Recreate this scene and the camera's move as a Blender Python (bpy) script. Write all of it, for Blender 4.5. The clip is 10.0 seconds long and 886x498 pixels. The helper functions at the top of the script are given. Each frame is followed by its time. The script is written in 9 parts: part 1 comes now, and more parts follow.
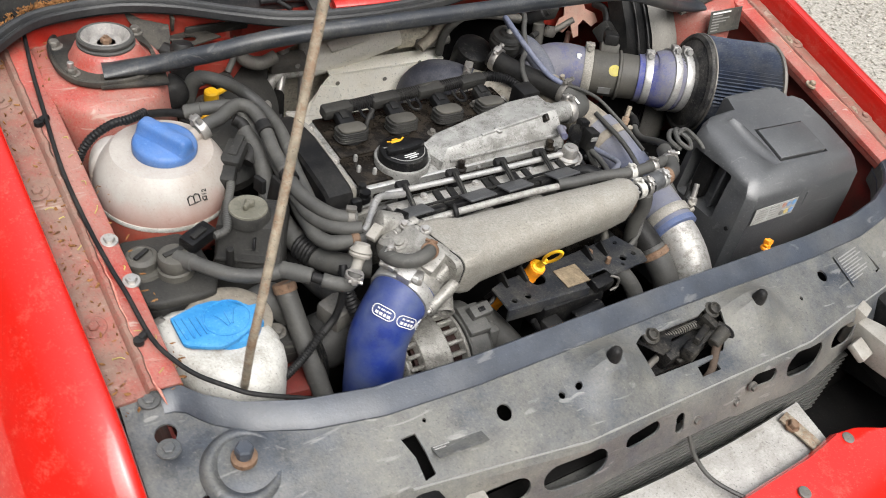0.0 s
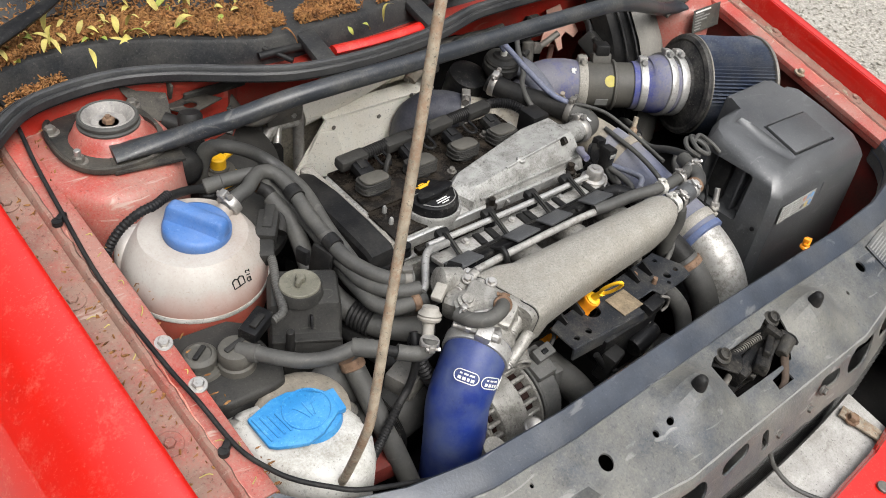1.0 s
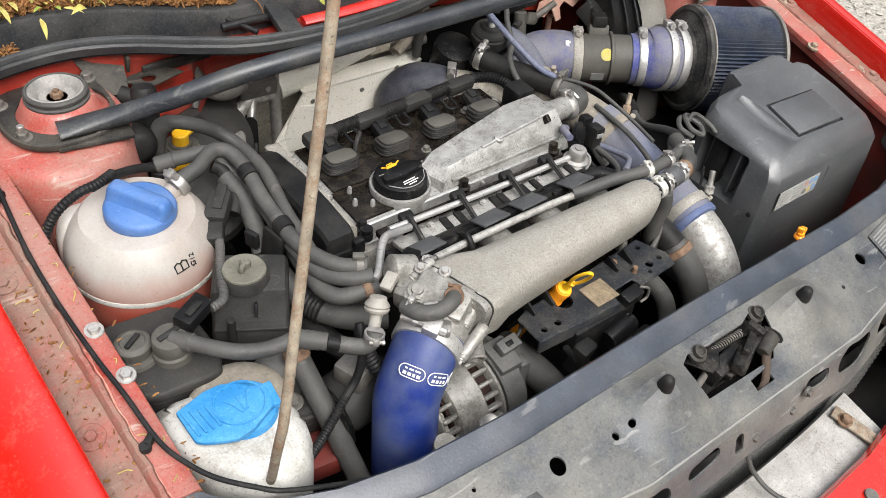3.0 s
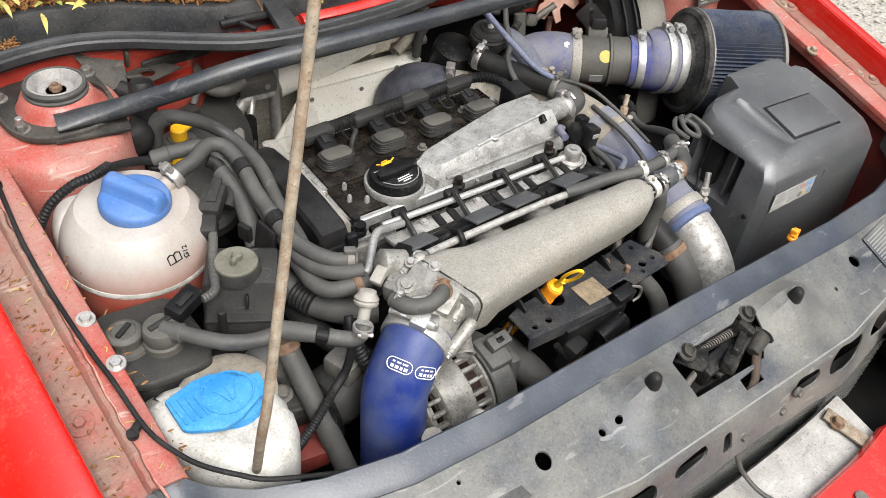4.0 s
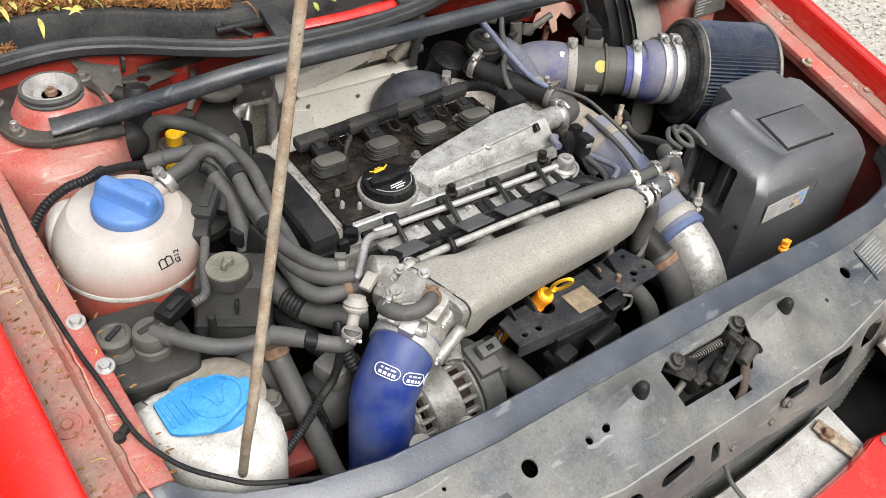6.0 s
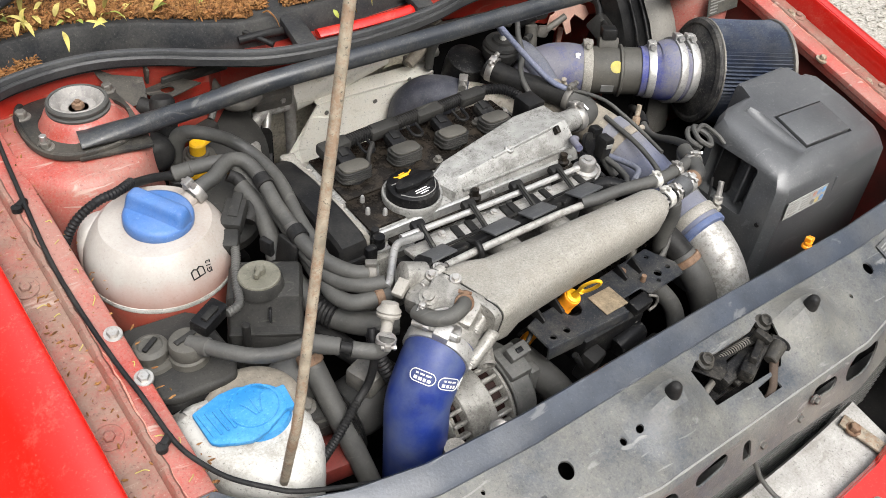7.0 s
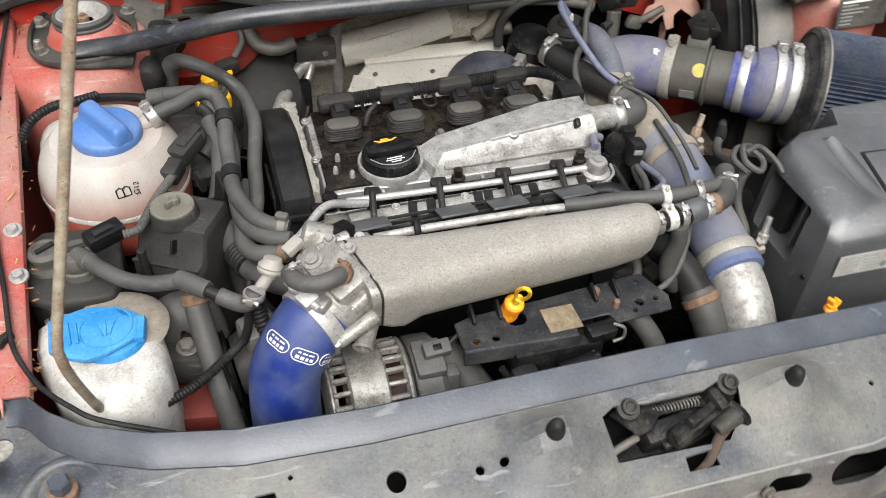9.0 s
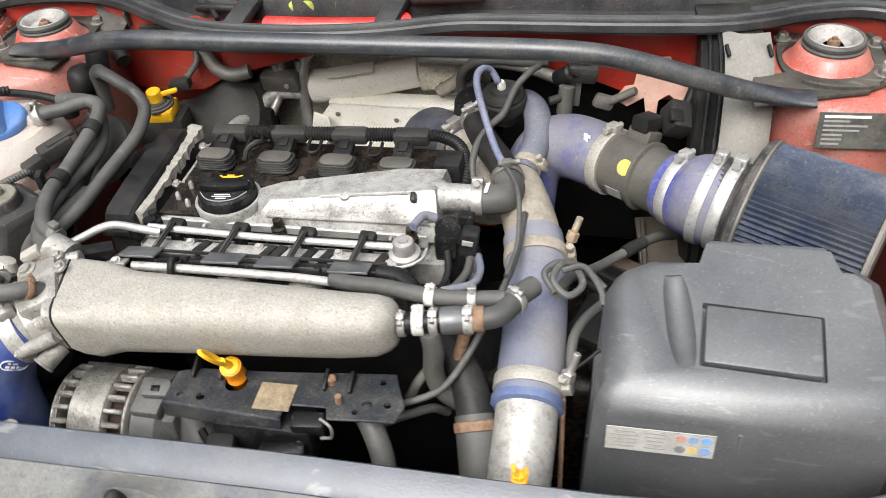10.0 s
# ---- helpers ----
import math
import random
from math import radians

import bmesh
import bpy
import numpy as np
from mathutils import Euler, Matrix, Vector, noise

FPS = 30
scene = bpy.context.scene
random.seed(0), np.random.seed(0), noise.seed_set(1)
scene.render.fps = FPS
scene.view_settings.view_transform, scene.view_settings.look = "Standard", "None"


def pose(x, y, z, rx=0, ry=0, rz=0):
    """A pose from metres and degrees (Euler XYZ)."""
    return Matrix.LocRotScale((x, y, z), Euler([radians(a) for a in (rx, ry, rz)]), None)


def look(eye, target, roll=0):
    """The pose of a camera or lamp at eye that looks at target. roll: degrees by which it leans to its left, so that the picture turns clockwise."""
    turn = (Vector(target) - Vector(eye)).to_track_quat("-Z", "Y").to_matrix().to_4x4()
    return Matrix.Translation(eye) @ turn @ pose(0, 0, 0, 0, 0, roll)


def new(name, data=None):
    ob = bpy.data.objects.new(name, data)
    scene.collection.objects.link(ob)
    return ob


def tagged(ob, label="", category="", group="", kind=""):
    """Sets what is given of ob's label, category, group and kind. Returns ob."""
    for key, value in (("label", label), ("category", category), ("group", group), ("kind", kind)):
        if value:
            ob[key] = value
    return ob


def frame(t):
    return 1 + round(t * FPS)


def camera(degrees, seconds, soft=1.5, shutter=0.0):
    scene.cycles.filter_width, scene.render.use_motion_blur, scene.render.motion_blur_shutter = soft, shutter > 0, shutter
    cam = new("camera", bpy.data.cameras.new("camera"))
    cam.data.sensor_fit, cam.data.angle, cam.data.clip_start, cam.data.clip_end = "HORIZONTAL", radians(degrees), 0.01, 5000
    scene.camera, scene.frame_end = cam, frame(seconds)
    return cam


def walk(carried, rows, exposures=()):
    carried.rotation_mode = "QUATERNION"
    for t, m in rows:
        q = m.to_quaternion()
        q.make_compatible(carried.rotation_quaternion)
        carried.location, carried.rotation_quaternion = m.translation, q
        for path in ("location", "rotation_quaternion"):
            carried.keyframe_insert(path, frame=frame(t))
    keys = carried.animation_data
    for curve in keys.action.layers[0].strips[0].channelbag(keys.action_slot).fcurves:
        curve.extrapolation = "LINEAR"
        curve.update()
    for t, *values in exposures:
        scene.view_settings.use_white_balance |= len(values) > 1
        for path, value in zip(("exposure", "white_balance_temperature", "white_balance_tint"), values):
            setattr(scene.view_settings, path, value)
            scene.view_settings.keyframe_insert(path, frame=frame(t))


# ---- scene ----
cam = camera(55.2, 10.0, soft=0.5, shutter=0.2)
PATH = [
    (0, (-0.755, -1.085, 1.483), (0.176, 0.106, 0.174), 11.2),
    (0.5, (-0.826, -0.999, 1.486), (0.151, 0.182, 0.202), 8.0),
    (1, (-0.849, -0.919, 1.478), (0.233, 0.163, 0.19), 8.2),
    (1.5, (-0.811, -0.916, 1.478), (0.249, 0.096, 0.117), 8.2),
    (2, (-0.77, -0.93, 1.473), (0.296, 0.066, 0.105), 8.6),
    (2.5, (-0.749, -0.931, 1.475), (0.279, 0.095, 0.1), 8.4),
    (2.7, (-0.741, -0.934, 1.473), (0.249, 0.14, 0.107), 7.0),
    (4, (-0.722, -0.964, 1.468), (0.238, 0.159, 0.12), 7.0),
    (4.5, (-0.715, -0.981, 1.472), (0.253, 0.148, 0.135), 7.0),
    (5, (-0.711, -0.978, 1.471), (0.258, 0.152, 0.135), 7.1),
    (6.5, (-0.717, -0.973, 1.475), (0.239, 0.169, 0.139), 7.3),
    (7, (-0.742, -0.954, 1.478), (0.22, 0.181, 0.141), 6.3),
    (7.5, (-0.769, -0.933, 1.475), (0.201, 0.193, 0.136), 5.2),
    (8, (-0.784, -0.938, 1.465), (0.192, 0.181, 0.126), 4.5),
    (8.5, (-0.632, -0.994, 1.442), (0.296, 0.178, 0.113), 4.5),
    (9, (-0.38, -1.078, 1.414), (0.054, 0.321, 0.052), 2.4),
    (9.5, (-0.066, -1.026, 1.379), (0.021, 0.472, 0.056), -0.7),
    (10, (0.278, -1.02, 1.382), (-0.087, 0.467, 0.095), -4.9),
]
walk(cam, [(t, look(eye, target, roll)) for t, eye, target, roll in PATH], [(0, 0.30), (0.8, 0.24), (1.5, 0.26), (2.5, 0.32), (4.0, 0.48), (8.0, 0.44), (8.5, 0.34), (9.0, 0.40), (9.5, 0.52), (10, 0.76)])

# ---- light ----
world = bpy.data.worlds.new("overcast_sky")
scene.world = world
world.use_nodes = True
wn, wl = world.node_tree.nodes, world.node_tree.links
wn.clear()
sky = wn.new("ShaderNodeTexSky")
sky.sky_type = "NISHITA"
sky.sun_disc = False
sky.sun_elevation, sky.sun_rotation = radians(49), radians(190)
sky.air_density, sky.dust_density, sky.ozone_density = 1.0, 4.0, 1.0
veil = wn.new("ShaderNodeHueSaturation")
veil.inputs["Saturation"].default_value = 0.22
back = wn.new("ShaderNodeBackground")
back.inputs["Strength"].default_value = 0.15
wo = wn.new("ShaderNodeOutputWorld")
wl.new(sky.outputs[0], veil.inputs["Color"])
dome = wn.new("ShaderNodeTexCoord")
height = wn.new("ShaderNodeSeparateXYZ")
rise = wn.new("ShaderNodeMapRange")
rise.inputs["From Min"].default_value, rise.inputs["From Max"].default_value = 0.45, 0.92
rise.inputs["To Min"].default_value, rise.inputs["To Max"].default_value = 0.10, 3.3
cloud = wn.new("ShaderNodeVectorMath")
cloud.operation = "SCALE"
wl.new(dome.outputs["Generated"], height.inputs[0])
wl.new(height.outputs["Z"], rise.inputs["Value"])
wl.new(veil.outputs[0], cloud.inputs[0])
wl.new(rise.outputs[0], cloud.inputs["Scale"])
wl.new(cloud.outputs[0], back.inputs["Color"])
wl.new(back.outputs[0], wo.inputs[0])

sun_data = bpy.data.lights.new("sun", "SUN")
sun_data.energy, sun_data.angle, sun_data.color = 1.5, radians(50), (1.0, 0.98, 0.95)
sun = new("sun", sun_data)
sun.matrix_world = look((-0.2, -1.1, 1.3), (0, 0, 0))
scene.view_settings.exposure = 0.8


# ---- materials ----
def surface(name, base, rough=0.55, metal=0.0, var=0.25, scale=45.0, dirt=None, amount=0.45, dirt_scale=14.0,
            edge=0.18, bump=0.15, bump_scale=420.0, coat=0.0, dirt_rough=0.85, spec=None, streak=1.0, fine=0.35, fleck=0.2, pit=0.35, scuff=0.0, scuff_tone=(0.5, 0.49, 0.46)):
    m = bpy.data.materials.new(name)
    m.use_nodes = True
    n, l = m.node_tree.nodes, m.node_tree.links
    n.clear()
    out = n.new("ShaderNodeOutputMaterial")
    p = n.new("ShaderNodeBsdfPrincipled")
    l.new(p.outputs[0], out.inputs[0])
    geo = n.new("ShaderNodeNewGeometry")
    place = n.new("ShaderNodeMapping")
    place.inputs["Scale"].default_value = (1, 1, streak)
    l.new(geo.outputs["Position"], place.inputs[0])
    grain = n.new("ShaderNodeTexNoise")
    grain.inputs["Scale"].default_value, grain.inputs["Detail"].default_value = scale, 5
    l.new(place.outputs[0], grain.inputs["Vector"])
    tone = n.new("ShaderNodeMapRange")
    tone.inputs["From Min"].default_value, tone.inputs["From Max"].default_value = 0.3, 0.7
    tone.inputs["To Min"].default_value, tone.inputs["To Max"].default_value = 1 - var, 1 + var
    l.new(grain.outputs["Fac"], tone.inputs["Value"])
    tint = n.new("ShaderNodeVectorMath")
    tint.operation = "SCALE"
    tint.inputs[0].default_value = base
    l.new(tone.outputs[0], tint.inputs["Scale"])
    colour = tint.outputs[0]
    rough_out = None
    if dirt:
        patch = n.new("ShaderNodeTexNoise")
        patch.inputs["Scale"].default_value, patch.inputs["Detail"].default_value = dirt_scale, 7
        patch.inputs["Roughness"].default_value = 0.65
        l.new(place.outputs[0], patch.inputs["Vector"])
        speck = n.new("ShaderNodeTexNoise")
        speck.inputs["Scale"].default_value, speck.inputs["Detail"].default_value = 330.0, 5
        speck.inputs["Roughness"].default_value = 0.7
        l.new(geo.outputs["Position"], speck.inputs["Vector"])
        both = n.new("ShaderNodeMix")
        both.inputs["Factor"].default_value = fine
        l.new(patch.outputs["Fac"], both.inputs["A"])
        l.new(speck.outputs["Fac"], both.inputs["B"])
        where = n.new("ShaderNodeMapRange")
        mid = 0.62 - 0.24 * amount
        where.inputs["From Min"].default_value, where.inputs["From Max"].default_value = mid - 0.75 * edge, mid + 0.75 * edge
        where.inputs["To Max"].default_value = min(1.0, 0.35 + 0.65 * amount)
        l.new(both.outputs["Result"], where.inputs["Value"])
        mix = n.new("ShaderNodeMix")
        mix.data_type = "RGBA"
        mix.inputs["B"].default_value = (*dirt, 1)
        l.new(where.outputs[0], mix.inputs["Factor"])
        l.new(colour, mix.inputs["A"])
        colour = mix.outputs["Result"]
        chip = n.new("ShaderNodeTexNoise")
        chip.inputs["Scale"].default_value, chip.inputs["Detail"].default_value = 240.0, 4
        chip.inputs["Roughness"].default_value = 0.75
        l.new(geo.outputs["Position"], chip.inputs["Vector"])
        for low, high, top, tone_to in ((0.60, 0.66, fleck, [min(0.8, 1.8 * d + 0.02) for d in dirt]), (0.41, 0.34, pit, [0.15 * d for d in base])):
            spot = n.new("ShaderNodeMapRange")
            spot.inputs["From Min"].default_value, spot.inputs["From Max"].default_value, spot.inputs["To Max"].default_value = low, high, top
            l.new(chip.outputs["Fac"], spot.inputs["Value"])
            over = n.new("ShaderNodeMix")
            over.data_type = "RGBA"
            over.inputs["B"].default_value = (*tone_to, 1)
            l.new(spot.outputs[0], over.inputs["Factor"])
            l.new(colour, over.inputs["A"])
            colour = over.outputs["Result"]
        if scuff:
            warp = n.new("ShaderNodeMapping")
            warp.inputs["Rotation"].default_value = (0.3, 0.2, 0.6)
            warp.inputs["Scale"].default_value = (9, 34, 34)
            l.new(geo.outputs["Position"], warp.inputs[0])
            line = n.new("ShaderNodeTexNoise")
            line.inputs["Scale"].default_value, line.inputs["Detail"].default_value, line.inputs["Distortion"].default_value = 1.6, 6, 1.2
            l.new(warp.outputs[0], line.inputs["Vector"])
            thin = n.new("ShaderNodeMapRange")
            thin.inputs["From Min"].default_value, thin.inputs["From Max"].default_value, thin.inputs["To Max"].default_value = 0.635, 0.70, scuff
            l.new(line.outputs["Fac"], thin.inputs["Value"])
            over = n.new("ShaderNodeMix")
            over.data_type = "RGBA"
            over.inputs["B"].default_value = (*scuff_tone, 1)
            l.new(thin.outputs[0], over.inputs["Factor"])
            l.new(colour, over.inputs["A"])
            colour = over.outputs["Result"]
        r = n.new("ShaderNodeMapRange")
        r.inputs["To Min"].default_value, r.inputs["To Max"].default_value = rough, dirt_rough
        l.new(where.outputs[0], r.inputs["Value"])
        rough_out = r.outputs[0]
        if coat:
            c = n.new("ShaderNodeMapRange")
            c.inputs["To Min"].default_value, c.inputs["To Max"].default_value = coat, 0.0
            l.new(where.outputs[0], c.inputs["Value"])
            l.new(c.outputs[0], p.inputs["Coat Weight"])
        if metal:
            c = n.new("ShaderNodeMapRange")
            c.inputs["To Min"].default_value, c.inputs["To Max"].default_value = metal, 0.15 * metal
            l.new(where.outputs[0], c.inputs["Value"])
            l.new(c.outputs[0], p.inputs["Metallic"])
    else:
        p.inputs["Metallic"].default_value = metal
        p.inputs["Coat Weight"].default_value = coat
    l.new(colour, p.inputs["Base Color"])
    if rough_out:
        l.new(rough_out, p.inputs["Roughness"])
    else:
        p.inputs["Roughness"].default_value = rough
    p.inputs["Specular IOR Level"].default_value = spec or (0.16 if max(base) < 0.03 else 0.4)
    p.inputs["Coat Roughness"].default_value = 0.06
    if coat >= 1:
        p.inputs["Coat IOR"].default_value = 1.55
        p.inputs["Coat Roughness"].default_value = 0.05
    if bump:
        relief = n.new("ShaderNodeTexNoise")
        relief.inputs["Scale"].default_value, relief.inputs["Detail"].default_value = bump_scale, 3
        l.new(geo.outputs["Position"], relief.inputs["Vector"])
        b = n.new("ShaderNodeBump")
        b.inputs["Strength"].default_value, b.inputs["Distance"].default_value = min(1.0, bump), 0.001
        l.new(relief.outputs["Fac"], b.inputs["Height"])
        l.new(b.outputs[0], p.inputs["Normal"])
    return m


DUST = (0.30, 0.265, 0.21)
GREYDUST = (0.22, 0.205, 0.18)
RUST = (0.20, 0.075, 0.03)
RED = surface("gloss_red_paint", (0.47, 0.009, 0.004), 0.45, 0, 0.05, 9, (0.46, 0.16, 0.11), 0.02, 30, 0.12, 0.02, 60, 1.0, 0.5, spec=0.12, fleck=0.10, pit=0.06)
RED_DULL = surface("dusty_red_paint", (0.345, 0.042, 0.029), 0.34, 0, 0.2, 18, (0.275, 0.185, 0.150), 0.58, 8, 0.13, 0.16, 260, 0.4, 0.8, fleck=0.3, pit=0.45, scuff=0.65, scuff_tone=(0.40, 0.33, 0.28))
RED_RAIL = surface("muddy_red_paint", (0.23, 0.062, 0.045), 0.5, 0, 0.3, 40, (0.20, 0.148, 0.115), 0.66, 16, 0.11, 0.3, 300, 0.15, 0.9, fleck=0.35, pit=0.55, scuff=0.5, scuff_tone=(0.40, 0.33, 0.27))
SEALANT = surface("pale_seam_sealant", (0.46, 0.26, 0.2), 0.7, 0, 0.3, 120, (0.42, 0.1, 0.07), 0.6, 50, 0.12, 0.4, 300)
PANEL = surface("dusty_black_panel", (0.036, 0.042, 0.052), 0.38, 0, 0.3, 50, (0.225, 0.213, 0.178), 0.52, 6.5, 0.16, 0.3, 380, 0.0, 0.72, fleck=0.12, pit=0.4, fine=0.22, scuff=0.45, scuff_tone=(0.28, 0.275, 0.26))
PANEL_BAND = surface("worn_black_paint", (0.036, 0.043, 0.056), 0.33, 0, 0.28, 22, (0.115, 0.115, 0.112), 0.22, 10, 0.16, 0.2, 350, 0.0, 0.6, fleck=0.12, pit=0.35, spec=0.5, fine=0.25, scuff=0.45, scuff_tone=(0.2, 0.2, 0.195))
BLACK = surface("dusty_black_plastic", (0.008, 0.008, 0.0085), 0.4, 0, 0.15, 60, (0.06, 0.057, 0.05), 0.2, 18, 0.2, 0.2, 500, fleck=0.1, pit=0.3, fine=0.25)
BLACK_CLEAN = surface("black_plastic", (0.007, 0.007, 0.0075), 0.36, 0, 0.2, 60, (0.11, 0.105, 0.09), 0.04, 40, 0.12, 0.15, 500)
COVER = surface("grained_grey_black_plastic", (0.043, 0.045, 0.048), 0.34, 0, 0.14, 40, (0.14, 0.14, 0.136), 0.30, 7, 0.25, 0.25, 700, 0.0, 0.55, fleck=0.25, pit=0.25, spec=0.8, scuff=0.3, scuff_tone=(0.18, 0.18, 0.18))
GREYBOX = surface("dusty_grey_plastic", (0.017, 0.017, 0.0168), 0.42, 0, 0.14, 50, (0.078, 0.074, 0.065), 0.38, 10, 0.22, 0.18, 500, fleck=0.15, pit=0.3, fine=0.25, scuff=0.35, scuff_tone=(0.14, 0.135, 0.115))
RUBBER = surface("dusty_rubber_hose", (0.034, 0.034, 0.033), 0.5, 0, 0.12, 50, (0.13, 0.125, 0.11), 0.42, 14, 0.24, 0.12, 600, fleck=0.08, pit=0.18, fine=0.22, scuff=0.2, scuff_tone=(0.19, 0.18, 0.16))
RUBBER_DARK = surface("dark_rubber", (0.0105, 0.0105, 0.011), 0.46, 0, 0.12, 50, (0.075, 0.071, 0.063), 0.14, 22, 0.2, 0.12, 600, fleck=0.08, pit=0.2)
SEAL = surface("weathered_rubber_seal", (0.016, 0.017, 0.019), 0.36, 0, 0.12, 40, (0.12, 0.118, 0.11), 0.2, 9, 0.2, 0.1, 500, pit=0.2, fleck=0.1, spec=0.5)
TUBE = surface("scuffed_black_tube_paint", (0.014, 0.017, 0.022), 0.33, 0, 0.2, 40, (0.14, 0.132, 0.11), 0.24, 9, 0.12, 0.1, 400, spec=0.6, fleck=0.2, pit=0.1, scuff=0.35, scuff_tone=(0.17, 0.165, 0.15))
ALU = surface("cast_aluminium", (0.300, 0.285, 0.252), 0.54, 0.2, 0.24, 420, (0.205, 0.188, 0.157), 0.44, 20, 0.14, 0.8, 520, fleck=0.35, pit=0.45, scuff=0.25, scuff_tone=(0.38, 0.37, 0.34))
ALU_DIRTY = surface("grimy_cast_aluminium", (0.28, 0.27, 0.245), 0.4, 0.4, 0.25, 60, (0.055, 0.048, 0.037), 0.38, 34, 0.1, 0.5, 500, fleck=0.3, pit=0.85)
ALU_BRIGHT = surface("bright_aluminium", (0.46, 0.455, 0.44), 0.36, 0.7, 0.1, 60, (0.2, 0.185, 0.16), 0.34, 40, 0.14, 0.15, 500, pit=0.7)
ALU_SPOT = surface("oxidised_aluminium_pipe", (0.38, 0.37, 0.345), 0.42, 0.4, 0.12, 60, (0.12, 0.105, 0.085), 0.36, 75, 0.08, 0.3, 500)
STEEL = surface("zinc_plated_steel", (0.44, 0.43, 0.41), 0.35, 0.9, 0.15, 80, (0.22, 0.18, 0.14), 0.35, 90, 0.2, 0.1, 500)
ALU_COVER = surface("dull_grey_cast_cover", (0.075, 0.075, 0.072), 0.6, 0.1, 0.15, 60, (0.14, 0.134, 0.12), 0.38, 26, 0.16, 0.25, 420, fleck=0.2, pit=0.5)
STEEL_DULL = surface("dull_steel", (0.15, 0.145, 0.135), 0.5, 0.6, 0.2, 60, (0.17, 0.15, 0.12), 0.45, 40, 0.2, 0.2, 500)
RUSTY = surface("rusty_steel", (0.29, 0.25, 0.19), 0.55, 0.25, 0.3, 90, (0.20, 0.10, 0.05), 0.38, 60, 0.07, 0.5, 400, pit=0.8)
RUST_BROWN = surface("brown_rust", (0.14, 0.075, 0.042), 0.8, 0.0, 0.35, 120, (0.2, 0.15, 0.105), 0.4, 60, 0.2, 0.5, 400)
SHIELD = surface("heat_shield_sheet", (0.80, 0.775, 0.70), 0.42, 0.1, 0.1, 30, (0.58, 0.53, 0.43), 0.42, 15, 0.14, 0.3, 160, fleck=0.25, pit=0.5, scuff=0.35, scuff_tone=(0.42, 0.38, 0.3))
SILICONE = surface("blue_silicone_hose", (0.009, 0.025, 0.16), 0.42, 0, 0.3, 20, (0.09, 0.112, 0.175), 0.5, 17, 0.16, 0.1, 600, 0.0, 0.6, fleck=0.05, pit=0.2, fine=0.1)
SILICONE_DUSTY = surface("dusty_blue_silicone_hose", (0.010, 0.022, 0.20), 0.46, 0, 0.2, 26, (0.155, 0.150, 0.152), 0.80, 7, 0.10, 0.12, 600, 0.0, 0.7, fine=0.15, fleck=0.25, pit=0.3, scuff=0.3, scuff_tone=(0.22, 0.21, 0.2))
SILICONE_GRIMY = surface("grimy_blue_silicone_hose", (0.085, 0.100, 0.165), 0.6, 0, 0.25, 22, (0.23, 0.215, 0.19), 0.50, 7, 0.2, 0.2, 500, 0.0, 0.8, fine=0.15, fleck=0.15, pit=0.35)
SILICONE_RIM = surface("clean_blue_silicone", (0.055, 0.090, 0.205), 0.5, 0, 0.15, 40, (0.17, 0.17, 0.19), 0.4, 30, 0.2, 0.1, 500)
MAFBODY = surface("dusty_grey_sensor_pipe", (0.045, 0.043, 0.038), 0.52, 0, 0.12, 40, (0.14, 0.13, 0.108), 0.42, 14, 0.22, 0.12, 500, fleck=0.1, pit=0.25, fine=0.25)
DIRTPIPE = surface("mud_caked_pipe", (0.19, 0.165, 0.13), 0.75, 0, 0.3, 60, (0.30, 0.27, 0.22), 0.45, 35, 0.2, 0.5, 300)
TANK = surface("yellowed_white_plastic", (0.405, 0.385, 0.355), 0.38, 0, 0.06, 12, (0.25, 0.19, 0.15), 0.40, 9, 0.18, 0.06, 200, streak=0.3, fine=0.25, fleck=0.05, pit=0.2, scuff=0.45, scuff_tone=(0.23, 0.18, 0.145))


def tint_by_level(m, low, high, tone, most):
    # the liquid shines through the thin shell and fades out above its level
    n, l = m.node_tree.nodes, m.node_tree.links
    p = n["Principled BSDF"]
    was = p.inputs["Base Color"].links[0].from_socket
    geo, xyz = n.new("ShaderNodeNewGeometry"), n.new("ShaderNodeSeparateXYZ")
    l.new(geo.outputs["Position"], xyz.inputs[0])
    wave = n.new("ShaderNodeTexNoise")
    wave.inputs["Scale"].default_value = 28
    up = n.new("ShaderNodeMath")
    up.operation, up.inputs[1].default_value = "MULTIPLY_ADD", 0.03
    l.new(geo.outputs["Position"], wave.inputs["Vector"])
    l.new(wave.outputs["Fac"], up.inputs[0])
    l.new(xyz.outputs["Z"], up.inputs[2])
    fade, mix = n.new("ShaderNodeMapRange"), n.new("ShaderNodeMix")
    fade.inputs["From Min"].default_value, fade.inputs["From Max"].default_value = low + 0.015, high + 0.015
    fade.inputs["To Min"].default_value, fade.inputs["To Max"].default_value = most, 0.0
    l.new(up.outputs[0], fade.inputs["Value"])
    mix.data_type = "RGBA"
    mix.inputs["B"].default_value = (*tone, 1)
    l.new(fade.outputs[0], mix.inputs["Factor"])
    l.new(was, mix.inputs["A"])
    l.new(mix.outputs["Result"], p.inputs["Base Color"])


